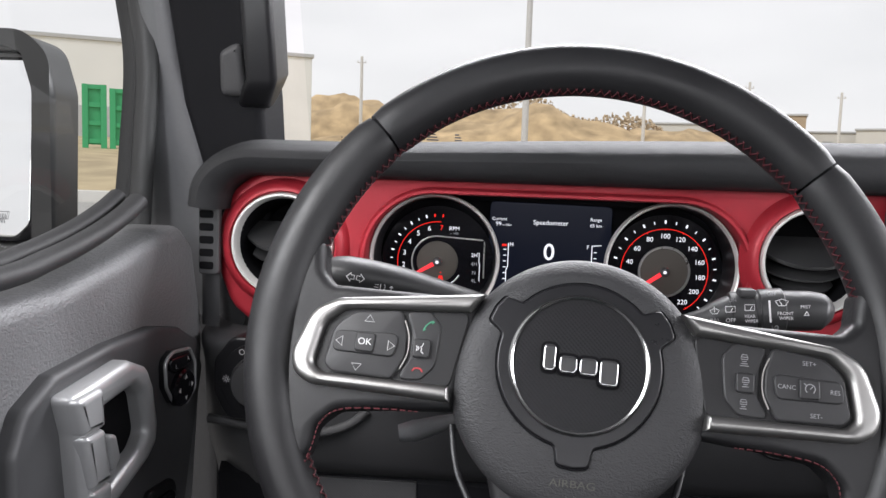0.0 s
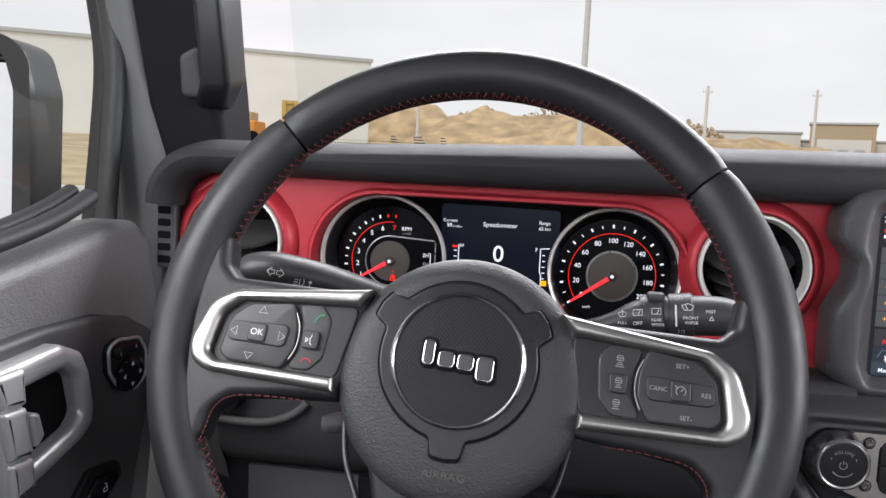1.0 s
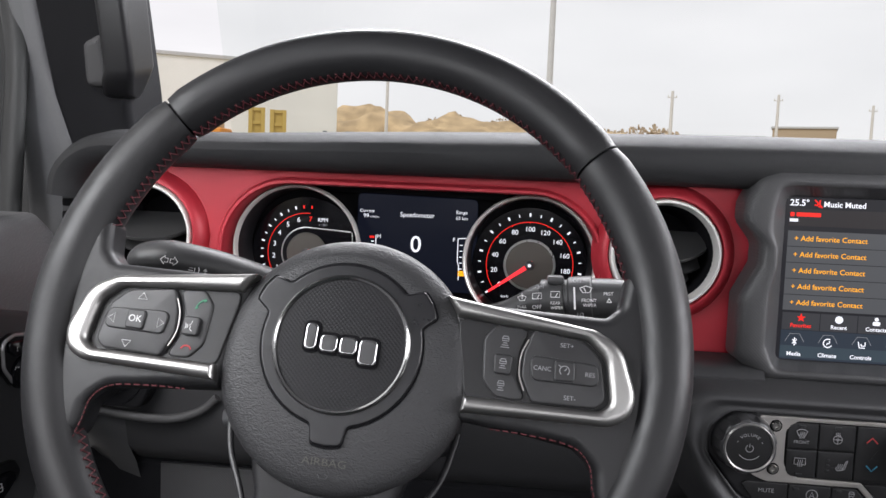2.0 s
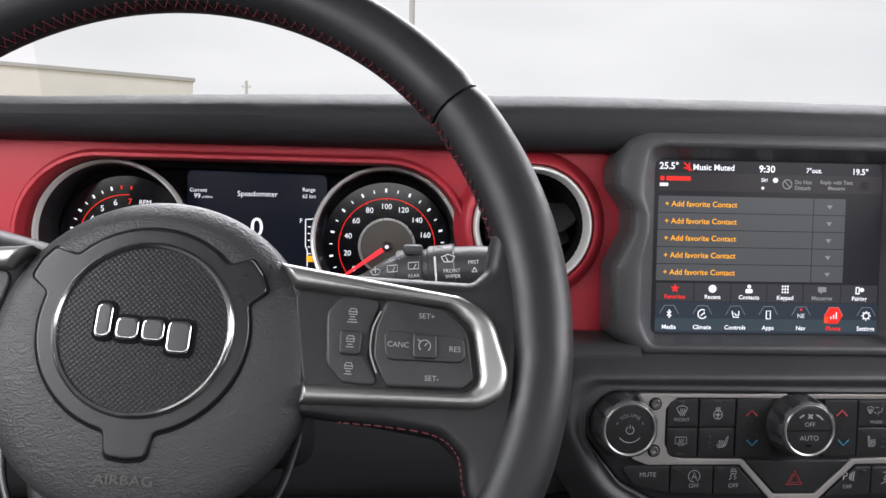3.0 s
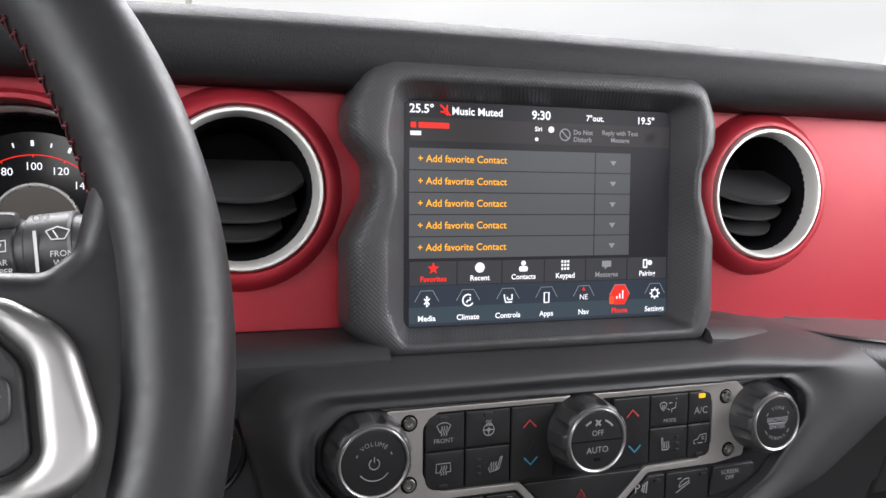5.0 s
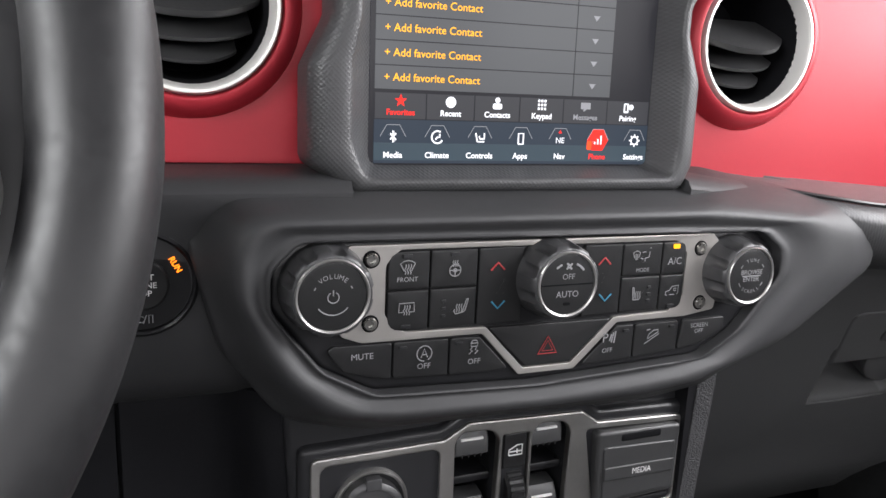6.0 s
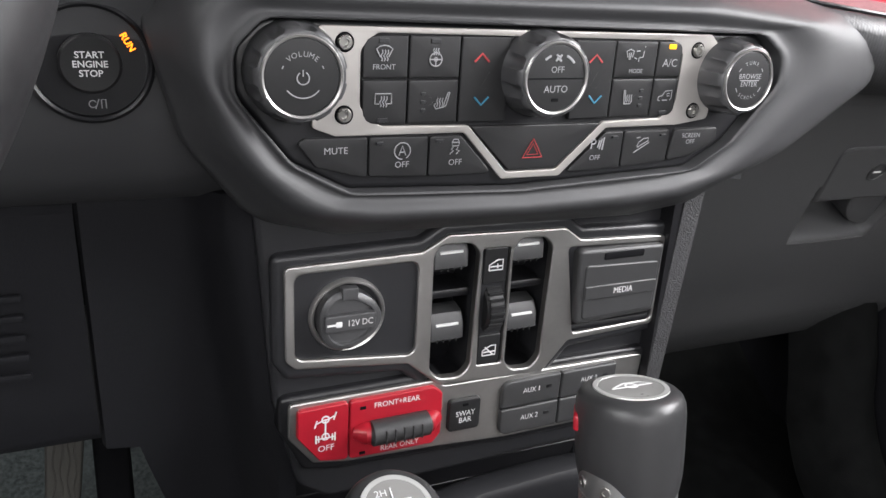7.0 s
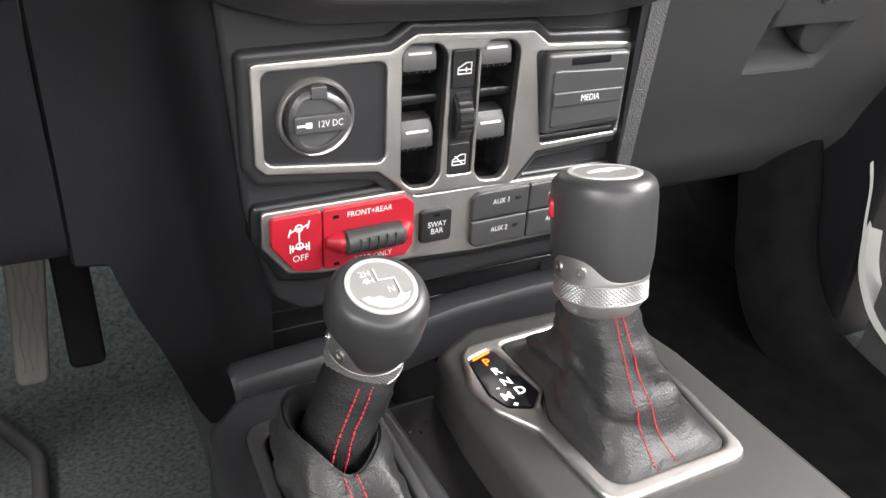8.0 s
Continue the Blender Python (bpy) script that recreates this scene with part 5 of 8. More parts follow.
def climate_panel():
    cx, cz = 0.385, 1.170
    ob = thing("climate_panel", "black climate and radio panel with metal trim and three knobs", "control panel", wall(cx, 0.178, cz, 0, 1.0))

    def l(pts):
        return [(x - cx, z - cz) for x, z in pts]

    part("backing", plate(rounded(l(HVAC), 0.012, 6), -0.02, 0.001, 0.003, 4), SMOOTH, ob, "satin black backing")
    # polished trim round the upper keys and the hazard key
    keys = [(0.2945, 1.171), (0.2945, 1.198), (0.3025, 1.2055), (0.4735, 1.2040), (0.4815, 1.197), (0.4815, 1.170), (0.4720, 1.1612), (0.4335, 1.1602), (0.4065, 1.1350), (0.3760, 1.1352), (0.3520, 1.1608), (0.3050, 1.1618)]
    trim = [(0.2740, 1.2085), (0.5000, 1.2075), (0.5110, 1.197), (0.5060, 1.160), (0.4840, 1.1570), (0.4362, 1.1568), (0.4090, 1.1312), (0.3735, 1.1314), (0.3500, 1.1572), (0.2830, 1.1575), (0.2710, 1.162), (0.2760, 1.184)]
    hole = rounded(l(keys), [0.006, 0.006, 0.004, 0.004, 0.006, 0.006, 0.003, 0.003, 0.003, 0.003, 0.003, 0.005], 5)
    part("metal_trim", plate(rounded(l(trim), 0.003, 4), 0.0, 0.0032, 0.0005, 2, [hole]), TRIMMETAL, ob, "polished metal trim")

    def key(pts, r, name="key", label="", z=0.0035, mt=KEY):
        return part(name, plate(rounded(l(pts), r, 4), -0.002, z, 0.0008, 3, dome=0.0003), mt, ob, label)

    def sym(k, lines, x, z, w=0.0006, mt=GREYINK, nm="symbol", h=0.0042):
        return strokes(lines, w, at(x - cx, z - cz, h), mt, k, nm)

    def word(k, t, x, z, hgt, mt=GREYINK, h=0.0042):
        return text(t, hgt, at(x - cx, z - cz, h), mt, k)

    def slot(k, x, z, mt=STACK, w=0.0026, h=0.0010):
        part("indicator", plate(box2(x - cx - w, z - cz - h, x - cx + w, z - cz + h, 0.0005, 2), 0.003, 0.0043, 0.0002, 2), mt, k)

    top, mid, bot = 1.2046, 1.1842, 1.1626
    cols = [0.2952, 0.3184, 0.3455, 0.3730]
    for a, b in ((0, 1), (1, 2)):
        for z0, z1, up in ((mid + 0.0004, top, True), (bot, mid - 0.0004, False)):
            x0, x1 = cols[a] + 0.0004, cols[b] - 0.0004
            rr = [0.0006, 0.0006, 0.0006, 0.0006]
            if a == 0:
                rr = [0.0006, 0.0006, 0.0006, 0.008] if up else [0.008, 0.0006, 0.0006, 0.0006]
            k = key([(x0, z0), (x1, z0), (x1, z1), (x0, z1)], rr)
            xm, zm = (x0 + x1) / 2 - (0.001 if a == 0 else 0), (z0 + z1) / 2
            fan = [[(-0.0020, -0.0010), (-0.0040, 0.0028), (-0.0022, 0.0040), (0.0, 0.0044), (0.0022, 0.0040), (0.0040, 0.0028), (0.0020, -0.0010)]]
            waves = [[(d + 0.0004, 0.0024), (d + 0.0005, 0.0010), (d - 0.0004, -0.0004), (d + 0.0004, -0.0018), (d, -0.0028)] for d in (-0.0014, 0.0, 0.0014)]
            if a == 0 and up:
                sym(k, fan + waves, xm, zm + 0.0010)
                word(k, "FRONT", xm, zm - 0.0046, 0.0024, GREYINK)
                slot(k, xm, z1 - 0.0024)
            elif a == 0:
                sym(k, [[(-0.0020, -0.0012), (-0.0042, -0.0012), (-0.0040, 0.0036), (0.0040, 0.0036), (0.0042, -0.0012), (0.0020, -0.0012)]] + waves, xm, zm + 0.0008)
                slot(k, xm, z0 + 0.0022)
            elif up:
                sym(k, [arc_line(0.0032, 0, 360, 20), [(-0.0032, 0), (0.0032, 0)], [(0, 0), (0, -0.0032)], arc_line(0.0009, 0, 360, 45)] + [[(d, 0.0020), (d + 0.0005, 0.0032), (d - 0.0003, 0.0042), (d + 0.0002, 0.0054)] for d in (-0.0012, 0, 0.0012)], xm, zm - 0.001)
                slot(k, xm, z1 - 0.0024)
            else:
                seat = [[(0.0044, 0.0046), (0.0034, 0.0044), (0.0020, 0.0004), (0.0012, -0.0026), (-0.0028, -0.0034), (-0.0038, -0.0016), (-0.0030, -0.0006)], [(0.0044, 0.0046), (0.0026, -0.0018), (0.0012, -0.0026)]]
                sym(k, seat + [[(d + 0.0003, 0.0020), (d - 0.0002, 0.0004), (d + 0.0003, -0.0010), (d - 0.0001, -0.0024)] for d in (-0.0022, -0.0008, 0.0006)], xm + 0.004, zm)
                for j in range(3):
                    slot(k, xm - 0.0055, zm + 0.004 - 0.004 * j, STACK, 0.0013, 0.0008)
    k = key([(cols[2] + 0.0004, bot), (0.3725, bot - 0.0005), (0.3725, top), (cols[2] + 0.0004, top)], 0.0006, "temperature_rocker")
    sym(k, [[(-0.004, -0.002), (0, 0.002), (0.004, -0.002)]], 0.3568, 1.1945, 0.0011, REDINK, "up_mark")
    sym(k, [[(-0.004, 0.002), (0, -0.002), (0.004, 0.002)]], 0.3578, 1.1732, 0.0011, BLUEINK, "down_mark")
    k = key([(0.4110, bot - 0.0005), (0.4360, bot), (0.4360, top - 0.001), (0.4110, top - 0.001)], 0.0006, "temperature_rocker")
    sym(k, [[(-0.004, -0.002), (0, 0.002), (0.004, -0.002)]], 0.4238, 1.1942, 0.0011, REDINK, "up_mark")
    sym(k, [[(-0.004, 0.002), (0, -0.002), (0.004, 0.002)]], 0.4258, 1.1728, 0.0011, BLUEINK, "down_mark")
    for x0, x1, first in ((0.4366, 0.4634, True), (0.4641, 0.4808, False)):
        for z0, z1, up in ((mid, top - 0.0012, True), (bot, mid - 0.0008, False)):
            rr = 0.0006 if first else ([0.0006, 0.0006, 0.006, 0.0006] if up else [0.0006, 0.006, 0.0006, 0.0006])
            k = key([(x0, z0), (x1, z0), (x1, z1), (x0, z1)], rr)
            xm, zm = (x0 + x1) / 2, (z0 + z1) / 2
            if first and up:
                sym(k, [[(-0.0064, 0.0002), (-0.0074, 0.0034), (-0.0050, 0.0044), (-0.0026, 0.0034), (-0.0036, 0.0002)], [(-0.0056, 0.0026), (-0.0054, -0.0010)], [(-0.0044, 0.0026), (-0.0046, -0.0010)], [(-0.001, 0.0034), (0.0012, 0.0036)], [(-0.002, 0.0), (-0.0004, -0.0006)], [(0.004, 0.0036), (0.0036, 0.0004), (0.001, -0.0002), (0.001, -0.002)], [(0.004, 0.0058), (0.0046, 0.0058)]], xm, zm + 0.001)
                word(k, "MODE", xm, zm - 0.0062, 0.0022)
            elif first:
                sym(k, [[(-0.0036, 0.0044), (-0.0028, 0.0044), (-0.0020, -0.0014), (-0.0030, -0.0030), (-0.0036, 0.0044)], [(-0.0030, -0.0030), (0.0010, -0.0030), (0.0022, -0.0012)]] + [[(d + 0.0003, 0.0020), (d - 0.0002, 0.0006), (d + 0.0003, -0.0008), (d, -0.0022)] for d in (-0.0012, 0.0002, 0.0016)], xm - 0.002, zm)
                for j in range(3):
                    slot(k, xm + 0.006, zm + 0.004 - 0.004 * j, STACK, 0.0014, 0.0008)
            elif up:
                word(k, "A/C", xm, zm - 0.0020, 0.0042)
                slot(k, xm + 0.0006, z1 - 0.0026, LCD_AMBER, 0.0022, 0.0013)
            else:
                sym(k, [[(-0.0034, -0.0016), (-0.0046, -0.0014), (-0.0044, 0.0006), (-0.0018, 0.0012), (-0.0002, 0.0036), (0.0044, 0.0040), (0.0044, -0.0004), (0.0036, -0.0014)], [(-0.0016, -0.0014), (0.0018, -0.0014)], [(0.0030, 0.0022), (0.0012, 0.0024), (0.0014, 0.0008), (0.0030, 0.0010)]], xm, zm)
                slot(k, xm, z0 + 0.0020)
    hz = key([(0.3530, 1.1604), (0.3770, 1.1362), (0.4058, 1.1360), (0.4322, 1.1598)], 0.0012, "hazard_key")
    for s, w in ((0.0062, 0.0009), (0.0036, 0.0006)):
        tri = [(0, s), (-s * 0.95, -s * 0.62), (s * 0.95, -s * 0.62)]
        strokes([tri], w, at(0.3905 - cx, 1.1465 - cz, 0.0043), REDINK, hz, "warning_triangle", True)
    seq = [((0.2645, 1.1545), (0.2735, 1.1425), (0.2950, 1.1368), (0.2990, 1.1368), (0.2990, 1.1566), (0.2680, 1.1570)), ((0.2997, 1.1366), (0.3308, 1.1352), (0.3308, 1.1560), (0.2997, 1.1566)), ((0.3315, 1.1350), (0.3680, 1.1350), (0.3488, 1.1556), (0.3315, 1.1560)),
           ((0.4130, 1.1325), (0.4488, 1.1335), (0.4490, 1.1545), (0.4368, 1.1545)), ((0.4496, 1.1336), (0.4810, 1.1355), (0.4812, 1.1545), (0.4497, 1.1545)), ((0.4818, 1.1357), (0.5000, 1.1385), (0.5160, 1.1460), (0.5160, 1.1545), (0.4846, 1.1545))]
    low = [key(list(p), 0.002, z=0.0028) for p in seq]
    word(low[0], "MUTE", 0.2830, 1.1505, 0.0032, h=0.0036)
    sym(low[1], [arc_line(0.0042, -60, 270, 20), [(-0.0018, -0.0022), (0, 0.0026), (0.0018, -0.0022)], [(-0.001, -0.0006), (0.001, -0.0006)]], 0.3168, 1.1492, h=0.0036)
    word(low[1], "OFF", 0.3168, 1.1422, 0.0030, h=0.0036)
    sym(low[2], [[(-0.002, 0.003), (-0.0012, 0.0046), (0.0012, 0.0046), (0.002, 0.003), (0.0018, 0.0012), (-0.0018, 0.0012), (-0.002, 0.003), (0.002, 0.003)], [(-0.0012, 0.0006), (-0.0024, -0.0006), (-0.0010, -0.0012), (-0.0030, -0.0030)], [(0.0014, 0.0006), (0.0006, -0.0008), (0.0022, -0.0014), (0.0006, -0.0030)]], 0.3455, 1.1494, h=0.0036)
    word(low[2], "OFF", 0.3458, 1.1420, 0.0030, h=0.0036)
    word(low[3], "P", 0.4290, 1.1478, 0.0055, h=0.0036)
    sym(low[3], [[(0.0026, 0.002), (0.0016, -0.002)], [(0.0040, 0.003), (0.0028, -0.003)], [(0.0054, 0.0036), (0.0046, -0.0034)]], 0.4305, 1.1480, 0.0009, h=0.0036)
    word(low[3], "OFF", 0.4310, 1.1402, 0.0028, h=0.0036)
    sym(low[4], [[(-0.005, -0.0040), (0.005, 0.0016)], [(-0.003, 0.0), (-0.002, 0.002), (0.001, 0.0040), (0.004, 0.0042), (0.0042, 0.0026), (-0.003, -0.001), (-0.003, 0.0)], [(-0.004, 0.0044), (-0.0016, 0.0048)]], 0.4618, 1.1460, h=0.0036)
    word(low[5], "SCREEN", 0.4965, 1.1505, 0.0026, h=0.0036)
    word(low[5], "OFF", 0.4965, 1.1468, 0.0026, h=0.0036)
    for k, x, z in ((low[1], 0.3050, 1.1535), (low[2], 0.3365, 1.1535), (low[3], 0.4430, 1.1515), (low[4], 0.4760, 1.1515)):
        slot(k, x, z, STACK, 0.0020, 0.0007)
    # knobs, with heads about 2 cm proud
    v = knob(ob, 0.2634 - cx, 1.1880 - cz, 0.0218, 0.0190, "volume_knob")
    arc_text("VOLUME", 0.0098, 90, 0.0023, GREYINK, v, 0.0200, step=15)
    strokes([arc_line(0.0027, 120, 420, 20), [(0, 0.0008), (0, 0.0036)]], 0.0006, at(0, -0.0004, 0.0200), GREYINK, v, "power_symbol")
    strokes([arc_line(0.0090, 218, 322, 10), arc_line(0.0098, 150, 158, 4), arc_line(0.0098, 22, 30, 4)], 0.0006, at(0, 0, 0.0200), GREYINK, v, "level_arc")
    f = knob(ob, 0.3903 - cx, 1.1868 - cz, 0.0215, 0.0200, "fan_knob")
    part("face_split", plate(box2(-0.0160, -0.0005, 0.0160, 0.0003), 0.020, 0.0209, 0.0001, 1), VOID, f)
    text("OFF", 0.0030, at(0, 0.0042, 0.0210), GREYINK, f)
    text("AUTO", 0.0034, at(0, -0.0054, 0.0210), GREYINK, f)
    strokes([arc_line(0.0008, 0, 360, 60)] + [[(0.0007 * math.cos(radians(a)), 0.0007 * math.sin(radians(a))), (0.0022 * math.cos(radians(a + 25)), 0.0022 * math.sin(radians(a + 25)))] for a in (20, 110, 200, 290)], 0.0011, at(0, 0.0100, 0.0210), GREYINK, f, "fan_symbol")
    strokes([arc_line(0.0118, 130, 112, 5), arc_line(0.0118, 68, 40, 5)], 0.0012, at(0, 0, 0.0210), GREYINK, f, "fan_scale")
    part("auto_indicator", plate(box2(-0.0020, -0.0115, 0.0020, -0.0098, 0.0006), 0.0205, 0.0211, 0.0001, 1), VOID, f)
    t = knob(ob, 0.5155 - cx, 1.1848 - cz, 0.0205, 0.0200, "tune_knob")
    arc_text("TUNE", 0.0096, 90, 0.0020, GREYINK, t, 0.0211, step=16)
    text("BROWSE", 0.0028, at(0, 0.0021, 0.0211), GREYINK, t)
    text("ENTER", 0.0028, at(0, -0.0021, 0.0211), GREYINK, t)
    strokes([[(-0.0068, 0), (0.0068, 0)], arc_line(0.0098, 138, 150, 4), arc_line(0.0098, 30, 42, 4), arc_line(0.0098, 205, 220, 4), arc_line(0.0098, 320, 335, 4)], 0.0005, at(0, 0, 0.0211), GREYINK, t, "tune_lines")
    arc_text("SCROLL", 0.0096, 270, 0.0019, GREYINK, t, 0.0211, True, 14)
    # screws in the trim
    for x, z in ((0.2868, 1.2012), (0.2868, 1.1678), (0.4912, 1.1988), (0.4945, 1.1650)):
        s = part("screw", lathe([(0.0036, 0.001), (0.0036, 0.0040), (0.0030, 0.0050), (0.0017, 0.0050), (0.0015, 0.0036), (0.0, 0.0036)], 24), STEEL, ob, "steel screw", m=at(x - cx, z - cz))
        rows = [[(r * math.cos(2 * math.pi * j / 24), r * math.sin(2 * math.pi * j / 24), h) for j in range(24)] for r, h in ((0.0046, 0.0033), (0.0041, 0.0037), (0.0036, 0.0033))]
        part("recess", loft(rows, True, False), VOID, s)


climate_panel()


def start_button():
    ob = thing("start_button", "round black engine start button with a lit amber mark", "start button", wall(0.1795, 0.1985, 1.1880, -3))
    rows = [[(r * math.cos(2 * math.pi * j / 56), r * math.sin(2 * math.pi * j / 56), h) for j in range(56)] for r, h in ((0.0272, -0.004), (0.0266, 0.0018), (0.0252, 0.0030), (0.0240, 0.0020), (0.0234, -0.001))]
    part("collar", loft(rows, True, False), SMOOTH, ob)
    part("dial_ring", lathe([(0.0236, -0.004), (0.0230, 0.0008), (0.0, 0.0010)], 48), SMOOTH, ob)
    b = part("button", lathe([(0.0132, -0.002), (0.0130, 0.0030), (0.0118, 0.0040), (0.0, 0.0036)], 44), KEY, ob)
    for t, y in (("START", 0.0040), ("ENGINE", 0.0), ("STOP", -0.0040)):
        text(t, 0.0028, at(0, y, 0.0041), WHITEINK, b, bold=0.02)
    text("RUN", 0.0028, at(0.0158, 0.0092, 0.0015, -62), LAMP_AMBER, ob, bold=0.03)
    strokes([arc_line(0.0016, 30, 330, 30), [(0.001, -0.0022), (0.0026, 0.0022)], [(0.0036, -0.002), (0.0036, 0.002), (0.0054, 0.002), (0.0054, -0.002)]], 0.0005, at(-0.0006, -0.0180, 0.0012), GREYINK, ob, "engine_symbol")


start_button()


# ---- switch stack under the climate panel ----
def lower_stack():
    cx, cz = 0.390, 1.030
    m = wall(cx, 0.2095, cz, 0, 1.6)

    def l(pts):
        return [(x - cx, z - cz) for x, z in pts]

    wells = [rounded(l([(x0, 1.0840), (x0 + 0.030, 1.0830), (x0 + 0.0285, 0.9900), (x0 + 0.0005, 0.9915)]), 0.006, 4) for x0 in (0.3515, 0.4035)]
    part("stack_panel", plate(rounded(l([(0.249, 1.118), (0.533, 1.118), (0.528, 0.98), (0.510, 0.918), (0.290, 0.916), (0.272, 0.930), (0.258, 0.99)]), [0.004, 0.004, 0.02, 0.015, 0.012, 0.015, 0.02], 5), -0.06, -0.0065, 0.004, 4, [w_[:] for w_ in wells]), STACK, dash, "satin black stack panel", m=m)
    raised = [(0.257, 1.086), (0.343, 1.0875), (0.358, 1.0965), (0.444, 1.0940), (0.455, 1.0850), (0.523, 1.0825), (0.5285, 1.077), (0.526, 1.002), (0.455, 0.9990), (0.437, 0.9790), (0.355, 0.9830), (0.334, 1.0020), (0.264, 1.0090), (0.257, 1.020)]
    part("stack_frame", plate(rounded(l(raised), 0.006, 5), -0.02, -0.0005, 0.004, 4, [w_[:] for w_ in wells]), STACK, dash, "raised satin black surround", m=m)
    sil = [(0.2635, 1.0795), (0.3445, 1.0805), (0.3605, 1.0895), (0.4405, 1.0865), (0.4530, 1.0775), (0.5190, 1.0745), (0.5225, 1.070), (0.5210, 1.0085), (0.4520, 1.0060), (0.4345, 0.9855), (0.3595, 0.9895), (0.3375, 1.0085), (0.2690, 1.0165), (0.2635, 1.022)]
    h1 = rounded(l([(0.2690, 1.0745), (0.3420, 1.0750), (0.3420, 1.0140), (0.2720, 1.0220), (0.2690, 1.0250)]), 0.0065, 6)
    h2 = rounded(l([(0.3515, 1.0775), (0.3560, 1.0835), (0.3760, 1.0825), (0.3815, 1.0760), (0.3800, 1.0000), (0.3745, 0.9930), (0.3590, 0.9940), (0.3525, 1.0010)]), 0.009, 5)
    h3 = rounded(l([(0.4045, 1.0765), (0.4095, 1.0825), (0.4270, 1.0815), (0.4325, 1.0750), (0.4310, 0.9980), (0.4255, 0.9905), (0.4100, 0.9915), (0.4050, 0.9985)]), 0.009, 5)
    h4 = rounded(l([(0.4440, 1.0730), (0.5190, 1.0700), (0.5185, 1.0125), (0.4550, 1.0110)]), 0.003, 4)
    ob = thing("window_switch_panel", "black window switches in a satin silver frame", "switch panel", m)
    part("frame", plate(rounded(l(sil), 0.0045, 5), -0.004, 0.0018, 0.0012, 3, [h1, h2, h3, h4, rounded(l([(0.3835, 1.0780), (0.4025, 1.0775), (0.4025, 0.9985), (0.3850, 0.9990)]), 0.0015, 3)]), BRUSHED, ob, "satin silver frame")
    for hx in (0.3652, 0.4175):
        # well floor in near-black, standing in for shade in the pocket
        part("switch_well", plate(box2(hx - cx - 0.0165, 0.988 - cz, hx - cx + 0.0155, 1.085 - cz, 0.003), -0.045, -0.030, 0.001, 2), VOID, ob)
        part("well_bridge", block(hx - cx - 0.016, 1.0445 - cz, -0.032, hx - cx + 0.0155, 1.0505 - cz, -0.007, 0.002), SMOOTH, ob)
        for z in (1.0722, 1.0246):
            rows = []
            for y, d, h in ((0.0125, -0.013, 0.0020), (0.0110, -0.0055, 0.0040), (0.004, -0.0015, 0.0045), (-0.005, -0.0010, 0.0045), (-0.0085, -0.0060, 0.0040), (-0.0095, -0.014, 0.0030)):
                rows.append([(x, y, d + zz) for x, zz in rounded([(-0.0115, -h), (0.0115, -h), (0.0115, h * 0.7), (-0.0115, h * 0.7)], 0.002, 3)])
            sw = part("window_switch", loft(rows), GREY, ob, "dark grey switch with a white line", m=at(hx - cx - 0.0012, z - cz, -0.0030))
            part("white_line", plate(box2(-0.0075, 0.0040, 0.0075, 0.0055, 0.0004), -0.001, 0.0021, 0.0003, 2), WHITEINK, sw)
            bm = bmesh.new()
            for k in range(4):
                block(-0.0065 + 0.0042 * k, -0.0068, -0.002, -0.0060 + 0.0042 * k, -0.0035, 0.0023, 0.0, bm=bm)
            part("grip_ribs", bm, GREY, sw)
    for z, cross in ((1.0665, False), (1.0080, True)):
        k = part("lock_key", plate(box2(0.3850 - cx, z - 0.0120 - cz, 0.4008 - cx, z + 0.0115 - cz, 0.0015), -0.006, 0.0012, 0.0008, 3), KEY, ob)
        win = [[(-0.0046, -0.0030), (0.0046, -0.0030), (0.0046, 0.0036), (0.0010, 0.0036), (-0.0046, 0.0006), (-0.0046, -0.0030)], [(-0.004, -0.0006), (0.0044, -0.0006)]] + ([[(-0.003, 0.003), (0.003, -0.003)]] if cross else [[(0.001, 0.001), (0.0012, -0.002)]])
        strokes(win, 0.0009, at(0.3930 - cx, z - cz, 0.0014), WHITEINK, k, "window_symbol")
    bm = lathe([(0.0148, -0.0062), (0.0168, -0.0045), (0.0168, 0.0045), (0.0148, 0.0062)], 40)
    wheel = part("dimmer_wheel", xf(bm, pose(0, 0, 0, 0, 90, 0)), KEY, ob, "ribbed black thumb wheel", m=at(0.3935 - cx, 1.0365 - cz, -0.0090))
    bm = bmesh.new()
    for k in range(9):
        a = radians(-60 + 15 * k)
        block(-0.005, 0.0164 * math.sin(a) - 0.001, 0.0164 * math.cos(a) - 0.001, 0.005, 0.0164 * math.sin(a) + 0.001, 0.0164 * math.cos(a) + 0.0014, 0.0004, bm=bm)
    part("ribs", bm, KEY, wheel)
    # power outlet
    po = thing("power_outlet", "black twelve volt outlet with a hinged round cap", "power outlet", m @ at(0.3010 - cx, 1.0490 - cz))
    part("tray", plate(box2(-0.0315, -0.0315, 0.0405, 0.0255, 0.004), -0.012, -0.0035, 0.001, 3), SMOOTH, po, "recessed black tray")
    rows = [[(r * math.cos(2 * math.pi * j / 48), r * math.sin(2 * math.pi * j / 48), h) for j in range(48)] for r, h in ((0.0226, -0.004), (0.0224, 0.0020), (0.0213, 0.0034), (0.0200, 0.0028), (0.0193, -0.002))]
    part("socket_ring", loft(rows, True, False), DARKMETAL, po, "bright ring", m=at(-0.0016, -0.0022))
